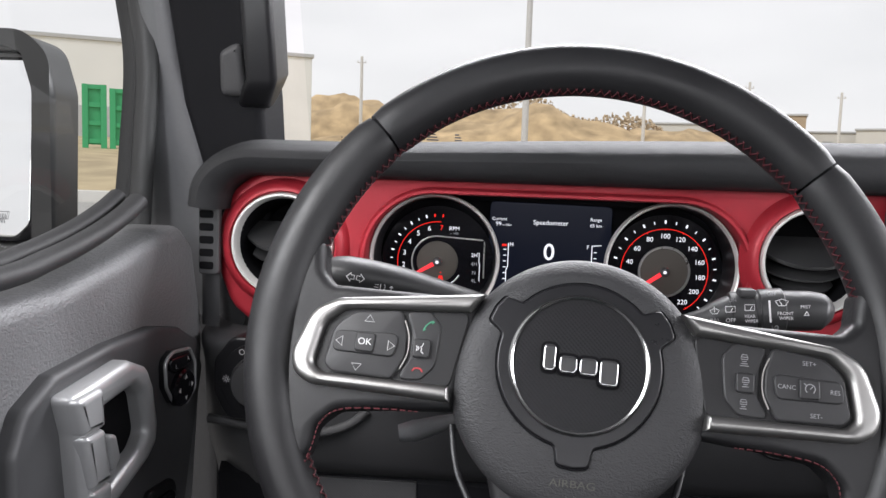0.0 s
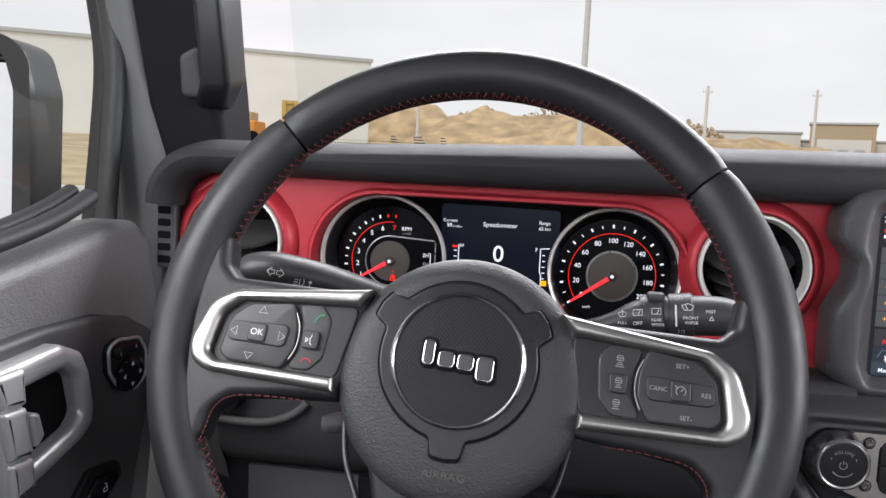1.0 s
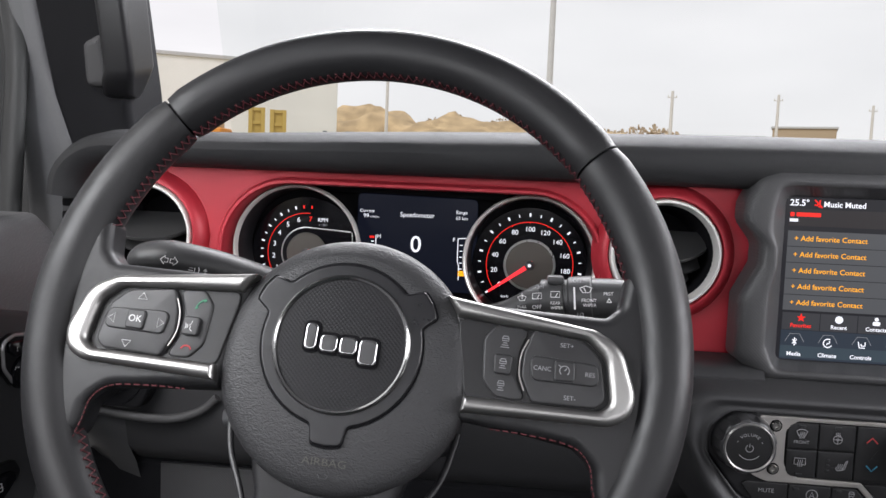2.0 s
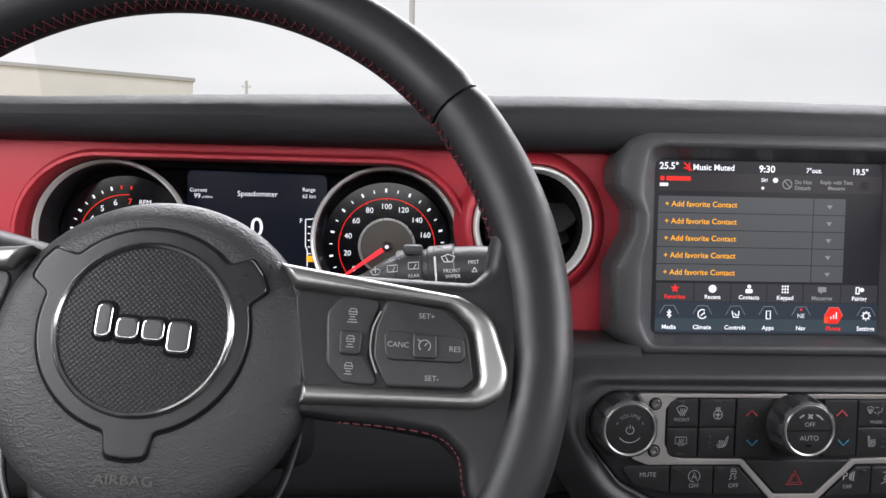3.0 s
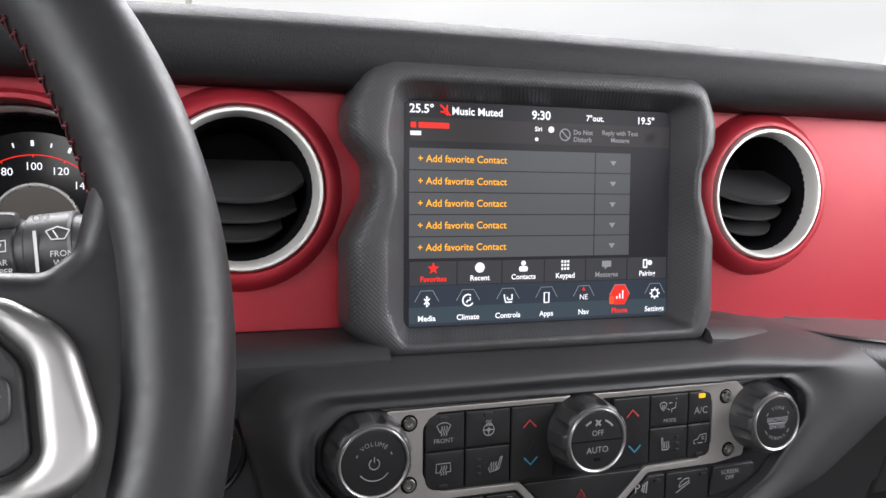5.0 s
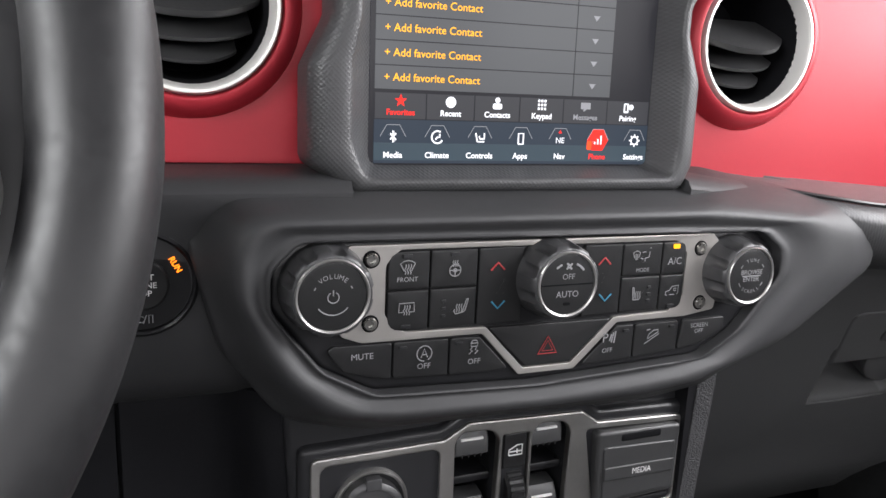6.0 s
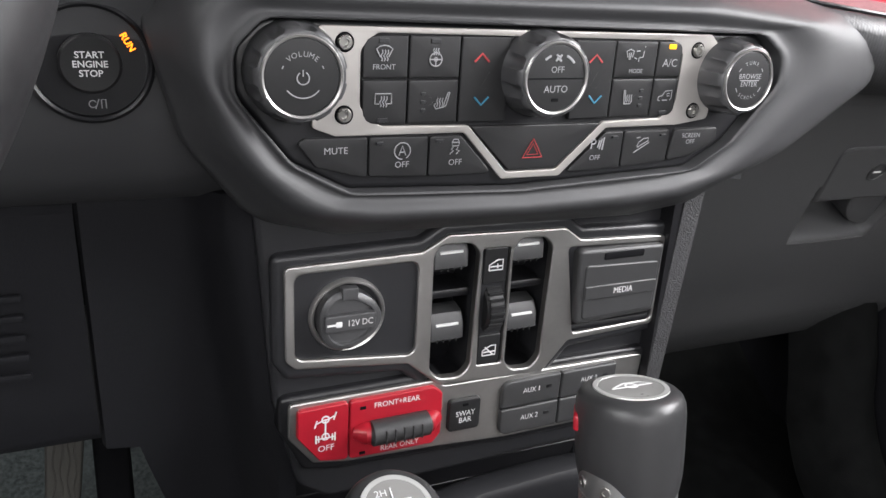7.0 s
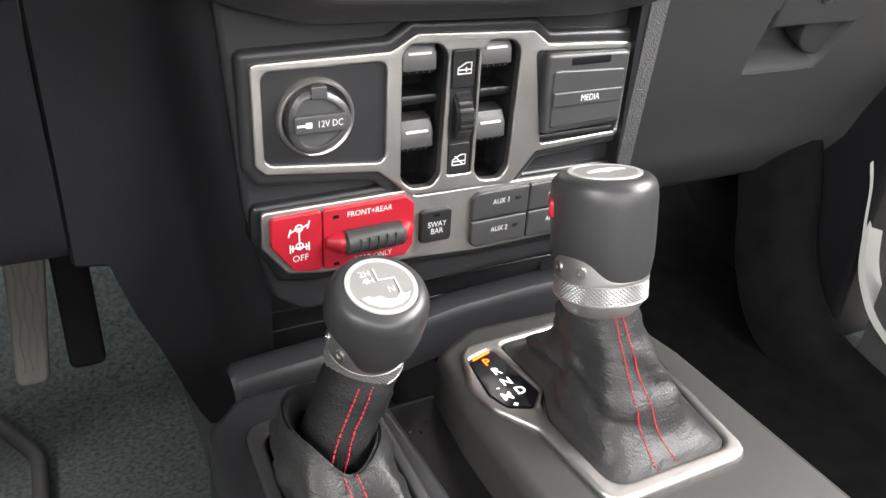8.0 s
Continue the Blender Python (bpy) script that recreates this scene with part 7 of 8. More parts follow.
# ---- centre console and levers ----
def console():
    ob = thing("centre_console", "black centre console with silver trimmed lever openings", "console")
    part("base", block(0.214, -0.62, 0.60, 0.502, 0.168, 0.868, 0.012, 3), SMOOTH, ob)
    lip = [[(x, y, z) for y, z in ((0.232 + k, 0.872), (0.221 + k, 0.8850), (0.211 + k, 0.8955), (0.205 + k, 0.8985), (0.197 + k, 0.8990), (0.190 + k, 0.8965), (0.186 + k, 0.890), (0.184 + k, 0.865))] for x, k in ((0.236, -0.012), (0.240, -0.006), (0.25, -0.004), (0.30, 0.0), (0.36, 0.010), (0.40, 0.018), (0.46, 0.022), (0.515, 0.022))]
    part("front_lip", loft(lip, False, False), STACK, ob, "rounded dark tray lip")
    slope = [[(x, y, z) for y, z in ((0.224, 0.932), (0.226, 0.912), (0.2255, 0.9115), (0.2275, 0.9085), (0.231, 0.894), (0.2305, 0.8935), (0.233, 0.890), (0.237, 0.870))] for x in (0.262, 0.40, 0.525)]
    part("tray_face", loft(slope, False, False), SMOOTH, ob, "stepped black tray face")
    # raised side for the transfer lever
    o = rounded([(0.217, -0.62), (0.313, -0.62), (0.316, 0.08), (0.314, 0.155), (0.296, 0.172), (0.235, 0.172), (0.214, 0.150)], 0.012, 5)
    h = rounded([(0.236, 0.028), (0.296, 0.028), (0.298, 0.132), (0.240, 0.132)], 0.012, 5)
    part("transfer_deck", plate(o, 0.86, 0.8965, 0.006, 4, [h]), STACK, ob, "satin black deck")
    rim = rounded([(0.228, 0.018), (0.303, 0.018), (0.306, 0.142), (0.232, 0.142)], 0.014, 5)
    part("transfer_frame", plate(rim, 0.893, 0.9000, 0.0022, 3, [h]), GREY, ob, "dark grey boot frame")
    # raised side for the gear lever
    o = rounded([(0.342, -0.62), (0.502, -0.62), (0.504, -0.05), (0.507, 0.10), (0.498, 0.172), (0.392, 0.178), (0.356, 0.158), (0.350, 0.10)], 0.018, 6)
    h = rounded([(0.397, 0.148), (0.487, 0.150), (0.468, 0.018), (0.389, 0.018), (0.387, 0.075), (0.399, 0.100)], [0.006, 0.01, 0.012, 0.012, 0.01, 0.01], 5)
    part("gear_deck", plate(o, 0.86, 0.9020, 0.008, 5, [h]), DECK, ob, "satin dark grey deck")
    fo = rounded([(0.369, 0.146), (0.377, 0.154), (0.491, 0.158), (0.4740, 0.008), (0.381, 0.008), (0.377, 0.070), (0.363, 0.094), (0.359, 0.116)], [0.008, 0.01, 0.012, 0.014, 0.014, 0.014, 0.012, 0.012], 6)
    ind = rounded([(0.371, 0.140), (0.390, 0.1455), (0.3955, 0.098), (0.384, 0.0865), (0.371, 0.0925), (0.3665, 0.106)], [0.004, 0.004, 0.004, 0.004, 0.005, 0.005], 5)
    part("gear_frame", plate(fo, 0.898, 0.9055, 0.0026, 4, [h, ind]), BRUSHED, ob, "satin silver boot frame")
    g = part("gear_indicator", plate(inset(ind if area2(ind) > 0 else ind[::-1], 0.0002), 0.90, 0.9050, 0.0006, 2), GLOSS, ob, "gloss black gear display")
    for t, x, y, mt_ in (("P", 0.3835, 0.1335, PARK_AMBER), ("R", 0.3845, 0.1235, LCD_WHITE), ("N", 0.3850, 0.1125, LCD_WHITE), ("D", 0.3885, 0.1025, LCD_WHITE), ("M", 0.3785, 0.1005, LCD_WHITE), ("-", 0.3770, 0.1095, LCD_WHITE), ("+", 0.3795, 0.0925, LCD_WHITE)):
        text(t, 0.0062 if t not in "+-" else 0.0045, pose(x - 0.003, y, 0.9053, 0, 0, 0), mt_, g, bold=0.02)
    part("park_lamp", tube([(0.3735, 0.1388, 0.9050), (0.3805, 0.1409, 0.9050), (0.3870, 0.1428, 0.9050)], 0.0008, 6), PARK_AMBER, g, "amber lit strip")


console()


def boot(ob, base, top, base_z, neck, seed):
    """A leather gaiter from its frame to the neck of the lever, with creases."""
    rng = random.Random(seed)
    n, rows = 56, []
    bl = []
    # evenly spaced points round the frame
    pts, acc = [Vector(p) for p in base] + [Vector(base[0])], [0.0]
    for a, b in zip(pts, pts[1:]):
        acc.append(acc[-1] + (b - a).length)
    for k in range(n):
        d = acc[-1] * k / n
        i = max(j for j in range(len(acc) - 1) if acc[j] <= d)
        f = (d - acc[i]) / max(1e-9, acc[i + 1] - acc[i])
        bl.append(pts[i].lerp(pts[i + 1], f))
    c0 = sum((Vector((p.x, p.y)) for p in bl), Vector((0, 0))) / n
    ph = [rng.uniform(0, 6.28) for _ in range(6)]
    steps = 40
    for s in range(steps + 1):
        u = s / steps
        row = []
        ease = u ** 0.60
        c = Vector((c0.x + (top[0] - c0.x) * u, c0.y + (top[1] - c0.y) * u))
        z = base_z + (top[2] - base_z) * (u ** 1.15)
        for k in range(n):
            a = math.atan2(bl[k].y - c0.y, bl[k].x - c0.x)
            p = bl[k] - c0
            q = Vector((neck * math.cos(a), neck * math.sin(a)))
            r = p.lerp(q, ease)
            fold = math.sin(math.pi * min(1, u * 1.1)) if u < 0.92 else 0.1
            w = 0.0078 * noise.noise((1.3 * math.cos(a) + ph[0], 1.3 * math.sin(a), 3.6 * u + 1.2 * math.cos(a))) + 0.0026 * noise.noise((2.6 * math.cos(a) + ph[1], 2.6 * math.sin(a), 9 * u)) + 0.0008 * noise.noise((5.5 * math.cos(a), 5.5 * math.sin(a) + ph[2], 17 * u))
            r = r * (1 + fold * (w / max(0.012, r.length)))
            dz = fold * (0.0014 * math.sin(4 * a + ph[3] + 9 * u) + 0.0010 * math.sin(7 * a + ph[4]))
            row.append((c.x + r.x, c.y + r.y, z + dz))
        rows.append(row)
    part("boot", loft(rows, True, False), HIDE, ob, "creased black leather boot", sharp=80)
    return rows


def seam(ob, rows, columns, bm_mat=THREAD):
    bm = bmesh.new()
    for k in columns:
        line = [Vector(r[k % len(r)]) for r in rows]
        cen = [sum((Vector(p) for p in r), Vector()) / len(r) for r in rows]
        path = []
        for p, c in zip(line, cen):
            o = p - c
            o.z = abs(o.z) * 0.2 + 0.3 * Vector((o.x, o.y)).length
            path.append(p + o.normalized() * 0.0004)
        dense = smooth_path(path, 6)
        for a, b in zip(dense[::4], dense[2::4]):
            tube([a, b], 0.00046, 5, bm=bm)
    part("seam_stitching", bm, bm_mat, ob, "red double stitching", kind="stuff")


def lever_knob(ob, r, h, m, wave_at, foot=1.0):
    """A rounded knob on a knurled metal collar; its axis is z, its foot at 0."""
    rc = r * foot
    knurl = part("collar", lathe([(rc * 0.66, -0.0085), (rc * 0.74, -0.0078), (rc * 0.84, -0.0040), (rc * 0.94, 0.000), (rc * 0.97, 0.002)], 56), POLISHED, ob, "satin silver collar", m=m)
    bm = bmesh.new()
    n, rows_ = 64, 9
    r0, dz = rc * 0.985, 0.0105 / 10
    around = lambda q, k, z: bm.verts.new((q * math.cos(2 * math.pi * k / n), q * math.sin(2 * math.pi * k / n), z))
    for j in range(rows_):
        z = 0.002 + dz * (j + 1)
        for k in range(n):
            c = k + 0.5 * (j % 2)
            tip = around(r0 + 0.00045, c, z)
            q = [around(r0 - 0.0001, c - 0.48, z), around(r0 - 0.0001, c, z - dz * 0.96), around(r0 - 0.0001, c + 0.48, z), around(r0 - 0.0001, c, z + dz * 0.96)]
            for a, b in zip(q, q[1:] + q[:1]):
                bm.faces.new((a, b, tip))
    studs = bm
    rings = [[(q * math.cos(2 * math.pi * k / 72), q * math.sin(2 * math.pi * k / 72), z) for k in range(72)] for q, z in ((r0 - 0.0006, 0.0015), (r0 + 0.0005, 0.0018), (r0 + 0.0005, 0.0024), (r0, 0.0028), (r0, 0.0118), (r0 + 0.0005, 0.0121), (r0 + 0.0005, 0.0126), (r0 - 0.0006, 0.0129))]
    band = part("knurled_band", loft(rings, True, False), POLISHED, knurl, "knurled silver band")
    part("knurling", studs, KNURL, band, "diamond knurling", kind="stuff", sharp=10)

    def edge(a):
        d = (a - wave_at + math.pi) % (2 * math.pi) - math.pi
        return 0.0155 + 0.0122 / (1 + math.exp((abs(d) - 0.62) * 7.5))
    n = 96
    A = [2 * math.pi * k / n for k in range(n)]
    ring = lambda rr, zf: [(rr * math.cos(a), rr * math.sin(a), zf(a)) for a in A]
    part("wave_trim", loft([ring(rc * 0.98, lambda a: 0.0124), ring(rc * 1.0, lambda a: 0.0130), ring(rc * 1.0 + (r - rc) * 0.12, lambda a: edge(a) - 0.001), ring(rc * 0.985 + (r - rc) * 0.12, lambda a: edge(a))], True, False), POLISHED, knurl, "satin silver wave trim")
    top = h
    rows = [ring(rc * 0.985, lambda a: edge(a) - 0.002), ring(rc * 1.012 + (r - rc) * 0.18, lambda a: edge(a) + 0.0006), ring(rc * 1.035 + (r - rc) * 0.72, lambda a: edge(a) * 0.84 + top * 0.16)]
    shoulder = ((0.78, 1.048), (0.88, 1.030), (0.94, 0.980), (0.975, 0.905), (0.994, 0.80)) if foot > 0.9 else ((0.78, 1.03), (0.87, 0.995), (0.93, 0.945), (0.97, 0.875), (0.993, 0.785))
    for f, rr in ((0.35, 1.04 - (1 - foot) * 0.04), (0.62, 1.045)) + shoulder:
        rows.append(ring(r * rr, lambda a, f=f: edge(a) * (1 - f) + top * f))
    rows.append(ring(r * 0.72, lambda a: top))
    k = part("grip", loft(rows, True, True), GRIP, ob, "satin dark grey grip", m=m)
    part("screw", lathe([(0.0030, 0), (0.0030, 0.0012), (0.0014, 0.0014), (0.0012, 0.0006), (0, 0.0006)], 18), STEEL, knurl, "steel screw", m=pose(rc * 0.992 * math.cos(wave_at + 0.28), rc * 0.992 * math.sin(wave_at + 0.28), 0.0195, 0, 90, math.degrees(wave_at + 0.28)))
    part("screw", lathe([(0.0030, 0), (0.0030, 0.0012), (0.0014, 0.0014), (0.0012, 0.0006), (0, 0.0006)], 18), STEEL, knurl, "steel screw", m=pose(rc * 0.992 * math.cos(wave_at - 0.35), rc * 0.992 * math.sin(wave_at - 0.35), 0.0195, 0, 90, math.degrees(wave_at - 0.35)))
    rr = [[(q * math.cos(a), q * math.sin(a), z) for a in A] for q, z in ((r * 0.735, h - 0.0006), (r * 0.720, h + 0.0006), (r * 0.63, h + 0.0006), (r * 0.62, h + 0.0002))]
    part("cap_ring", loft(rr, True, False), WHITEMETAL, k, "silver cap ring")
    cap = part("cap", lathe([(r * 0.63, h - 0.001), (r * 0.62, h + 0.0004), (0, h + 0.0008)], 48), CAPGREY, k, "grey cap")
    return k, cap


def transfer_lever():
    ob = thing("transfer_lever", "black transfer case lever with a silver collar and leather boot", "gear lever")
    base = rounded([(0.238, 0.030), (0.294, 0.030), (0.296, 0.130), (0.242, 0.130)], 0.012, 4)
    neck = (0.2874, 0.1043, 0.9500)
    # boot turned down into a slack cuff round the sleeve
    loop = spread(base if area2(base) > 0 else base[::-1], 64)
    rows = []

    def cuff(a, q, drop):
        dip = 0.013 * math.exp(-((a + math.pi / 2) / 0.55) ** 2)
        return (0.2655 + q * 0.0248 * math.cos(a), 0.0915 + q * 0.0300 * math.sin(a), 0.9350 - 0.0070 * math.cos(a) - dip - drop)
    for s, q, drop in (*[(k / 14, 0, 0) for k in range(14)], (1.0, 1.00, 0.003), (1.0, 0.97, 0.0008), (1.0, 0.93, 0.0), (1.0, 0.89, 0.0015), (1.0, 0.84, 0.006), (1.0, 0.74, 0.016), (1.0, 0.62, 0.028)):
        row = []
        for x, y in loop:
            a = math.atan2(y - 0.080, x - 0.268)
            top = Vector(cuff(a, q or 1.0, drop or 0.003))
            foot = Vector((x, y, 0.897))
            p = foot.lerp(top, s)
            if 0 < s < 1:
                o = Vector((math.cos(a), math.sin(a), 0.0))
                w = math.sin(math.pi * s)
                p += o * w * (0.0030 + 0.0062 * noise.noise((1.6 * math.cos(a), 1.6 * math.sin(a), 4.5 * s)) + 0.0040 * noise.noise((3.6 * math.cos(a), 3.6 * math.sin(a), 9 * s + 5)))
                p.z -= 0.004 * w
            row.append(p)
        rows.append(row)
    part("boot", loft(rows, True, False), HIDE, ob, "creased black leather boot with a turned cuff", sharp=80)
    line = smooth_path([(0.2640, 0.0880, 0.895), (0.2715, 0.0945, 0.925), neck], 10)
    rad = [0.0188 + 0.0007 * math.sin(0.9 * k) + 0.0004 * math.sin(2.3 * k) for k in range(len(line))]
    part("sleeve", tube(line, rad, 36), SUEDE, ob, "black leather sleeve")
    m = Matrix.Translation((0.2885, 0.1065, 0.9535)) @ pose(0, 0, 0, 18, 2, 0)
    k, cap = lever_knob(ob, 0.0238, 0.0545, m, radians(190), 0.85)
    hill = [(-0.0122, -0.0060), (-0.0085, -0.0052), (-0.0060, -0.0064), (-0.0030, -0.0060), (0.0000, -0.0086), (0.0040, -0.0088), (0.0065, -0.0060), (0.0100, -0.0072), (0.0122, -0.0062), (0.0100, -0.0098), (0.0055, -0.0126), (0.0, -0.0137), (-0.0055, -0.0126), (-0.0100, -0.0096)]
    part("mountain_print", plate(hill, 0.0550, 0.0555, 0.0001, 1), WHITEMETAL, cap, "silver printed hill line")
    for t, x, y in (("2H", -0.0058, 0.0076), ("4H", -0.0054, 0.0030), ("N", 0.0036, -0.0036)):
        text(t, 0.0034, at(x, y, 0.0556), WHITEINK, cap)
    strokes([[(-0.0008, 0.0100), (-0.0008, 0.0030), (0.0074, 0.0030), (0.0074, -0.0062)]], 0.0008, at(0, 0, 0.0556), WHITEINK, cap, "gate_lines")
    bm = bmesh.new()
    for dx in (-0.0028, 0.0036):
        turn = radians(243 if dx < 0 else 262)
        upper = [Vector(p) + Vector((math.cos(turn), math.sin(turn), 0.12)) * (r_ + (0.0030 if dx < 0 else 0.0018)) for p, r_ in zip(line, rad)]
        for a, b in zip(smooth_path(upper[6:], 4)[::3], smooth_path(upper[6:], 4)[2::3]):
            tube([a, b], 0.00042, 5, bm=bm)
        lower = smooth_path([(0.2640 + dx, 0.0622, 0.9222), (0.2650 + dx, 0.0572, 0.9180), (0.2665 + dx, 0.0475, 0.9095), (0.2680 + dx, 0.0355, 0.9015)], 10)
        for a, b in zip(lower[::3], lower[2::3]):
            tube([a, b], 0.00042, 5, bm=bm)
    part("seam_stitching", bm, THREAD, ob, "red double stitching", kind="stuff")


def gear_lever():
    ob = thing("gear_lever", "black automatic gear lever with a knurled silver collar and leather boot", "gear lever")
    base = rounded([(0.3980, 0.147), (0.4860, 0.149), (0.4675, 0.0175), (0.3895, 0.0175), (0.3878, 0.075), (0.3998, 0.100)], [0.006, 0.01, 0.012, 0.012, 0.01, 0.01], 4)[::-1]
    neck = (0.4180, 0.0850, 0.9725)
    rows = boot(ob, base, neck, 0.9035, 0.0203, 11)
    cols = sorted(range(len(rows[0])), key=lambda k: abs(math.atan2(rows[6][k][1] - 0.08, rows[6][k][0] - 0.43) - radians(-103)))[:1]
    seam(ob, rows, [cols[0], cols[0] + 2 if rows[6][(cols[0] + 2) % 56][0] > rows[6][cols[0]][0] else cols[0] - 2])
    m = Matrix.Translation((0.4175, 0.0850, 0.9740)) @ pose(0, 0, 0, -12, 1, 0)
    k, cap = lever_knob(ob, 0.0266, 0.0675, m, radians(192), 0.95)
    strokes([[(-0.012, -0.001), (-0.008, 0.0015), (-0.002, 0.0040), (0.007, 0.0035), (0.012, -0.001), (-0.012, -0.001)], arc_line(0.003, 0, 360, 40)], 0.0014, at(0, 0, 0.0684), WHITEINK, cap, "vehicle_symbol")
    part("release_button", plate(box2(-0.005, -0.009, 0.005, 0.009, 0.003), -0.002, 0.0020, 0.0015, 3), REDKEY, k, "red release button", m=pose(-0.0225, 0.0140, 0.050, 0, -90, -34))


transfer_lever()
gear_lever()


# ---- driver's door, pillar and mirror ----
def side_frame(x):
    return pose(x, 0, 0, 90, 0, 90)


def driver_door():
    ob = thing("driver_door", "black driver's door with a grained upper pad and grey pull handle", "door")
    top = [(-0.62, 1.285), (-0.30, 1.300), (-0.034, 1.3069), (0.020, 1.3081), (0.090, 1.3190), (0.1625, 1.3330), (0.200, 1.3345), (0.224, 1.3180), (0.231, 1.292), (0.245, 1.248), (0.246, 1.222), (0.22, 1.05), (0.20, 0.64), (-0.62, 0.64)]
    o = rounded(top, [0, 0.1, 0.1, 0.1, 0.1, 0.05, 0.012, 0.02, 0.05, 0.03, 0.02, 0.02, 0.05, 0], 6)
    part("upper_pad", plate(o, -0.045, 0.0, 0.013, 6), DOORSKIN, ob, "soft grained black pad", m=side_frame(-0.319))
    ins = rounded([(0.214, 1.212), (0.202, 1.238), (0.166, 1.2555), (0.124, 1.264), (0.056, 1.2655), (-0.010, 1.262), (-0.040, 1.249), (-0.052, 1.228), (-0.053, 1.05), (-0.053, 1.00), (0.14, 1.00), (0.204, 1.186)], 0.012, 5)
    part("handle_panel", plate(ins, -0.02, 0.0030, 0.0050, 5), DOORPANEL, ob, "satin dark handle panel", m=side_frame(-0.311))
    hollow = rounded([(0.008, 1.238), (0.070, 1.243), (0.084, 1.197), (0.070, 1.184), (0.016, 1.172)], 0.008, 5)
    # thin black plate on the panel, drawn as the hollow's shade
    part("handle_hollow", plate(hollow, 0.001, 0.0040, 0.0008, 2), VOID, ob, "black plate for the shaded hollow behind the handle", m=side_frame(-0.311))
    m = side_frame(-0.300)
    outer = rounded([(-0.018, 1.251), (0.055, 1.256), (0.079, 1.246), (0.088, 1.231), (0.095, 1.202), (0.093, 1.187), (0.078, 1.178), (0.026, 1.164), (-0.001, 1.160), (-0.009, 1.226)], [0.004, 0.014, 0.010, 0.012, 0.012, 0.010, 0.016, 0.010, 0.006, 0.02], 5)
    gap = rounded([(0.014, 1.234), (0.059, 1.2375), (0.071, 1.229), (0.0790, 1.199), (0.068, 1.190), (0.022, 1.179)], [0.003, 0.008, 0.010, 0.010, 0.012, 0.003], 5)
    part("pull_handle", plate(outer, -0.012, 0.0060, 0.0062, 3, [gap]), HANDLE, ob, "grey metallic pull handle", m=m)
    part("handle_grip", plate(rounded([(-0.0172, 1.2495), (0.012, 1.2500), (0.0138, 1.2246), (-0.0092, 1.2262)], 0.003, 4), 0.0, 0.0095, 0.0045, 3), HANDLE, ob, "grey metallic grip", m=m)
    part("handle_grip", plate(rounded([(-0.0092, 1.2252), (0.0138, 1.2236), (0.0215, 1.1880), (-0.0018, 1.1900)], 0.003, 4), 0.0, 0.0095, 0.0045, 3), HANDLE, ob, "grey metallic grip", m=m)
    part("handle_grip", plate(rounded([(-0.0018, 1.1890), (0.0215, 1.1870), (0.0240, 1.1650), (0.0006, 1.1610)], 0.003, 4), 0.0, 0.0090, 0.0045, 3), HANDLE, ob, "grey metallic grip", m=m)
    part("release_latch", plate(rounded([(0.0150, 1.2190), (0.0235, 1.2165), (0.0290, 1.2000), (0.0230, 1.1940), (0.0200, 1.1940)], 0.003, 4), -0.004, 0.0110, 0.003, 3), HANDLE, ob, "grey release latch", m=m)
    # mirror switch
    sw = part("mirror_switch", plate(rounded([(0.1235, 1.238), (0.139, 1.2425), (0.172, 1.2385), (0.184, 1.224), (0.184, 1.200), (0.165, 1.1925), (0.139, 1.200), (0.1255, 1.216)], 0.010, 5), -0.004, 0.0055, 0.0014, 3), SMOOTH, ob, "black mirror adjuster", m=side_frame(-0.309))
    edge = rounded([(0.1235, 1.238), (0.139, 1.2425), (0.172, 1.2385), (0.184, 1.224), (0.184, 1.200), (0.165, 1.1925), (0.139, 1.200), (0.1255, 1.216)], 0.010, 5)
    part("switch_rim", tube([(y, z, 0.0056) for y, z in inset(edge if area2(edge) > 0 else edge[::-1], 0.0014)], 0.0015, 8, True), HANDLE, sw, "thin grey rim")
    part("side_selector", plate(rounded([(0.131, 1.237), (0.168, 1.2345), (0.173, 1.226), (0.140, 1.224), (0.131, 1.229)], 0.003, 4), 0.004, 0.0080, 0.0014, 3), GLOSS, sw)
    part("direction_pad", xf(lathe([(0.0150, 0.004), (0.0148, 0.0085), (0.0130, 0.0100), (0.0, 0.0086)], 40), Matrix.Translation((0.1545, 1.2095, 0)) @ Matrix.Diagonal((1.35, 0.98, 1, 1))), GLOSS, sw, "round black pad")
    for dx, dy, a in ((0, 0.0085, 0), (0, -0.0085, 180), (-0.012, 0, 90), (0.012, 0, -90)):
        part("arrow", plate([(-0.0022, -0.0014), (0.0022, -0.0014), (0, 0.0020)], 0, 0.0003, 0.0001, 1), WHITEINK, sw, m=at(0.1545 + dx, 1.2095 + dy, 0.0100, a))
    text("L", 0.0030, at(0.1400, 1.2295, 0.0082), WHITEINK, sw)
    text("R", 0.0030, at(0.1630, 1.2310, 0.0082), WHITEINK, sw)
    lk = part("lock_switch", plate(rounded([(0.080, 1.128), (0.101, 1.145), (0.141, 1.140), (0.149, 1.128), (0.120, 1.108), (0.085, 1.108)], 0.008, 5), -0.002, 0.0060, 0.002, 3), SMOOTH, ob, "black lock switch", m=side_frame(-0.309))
    part("lock_key", plate(rounded([(0.094, 1.128), (0.108, 1.137), (0.134, 1.134), (0.138, 1.127), (0.116, 1.113), (0.098, 1.113)], 0.006, 5), 0.004, 0.0095, 0.002, 3), GLOSS, lk)
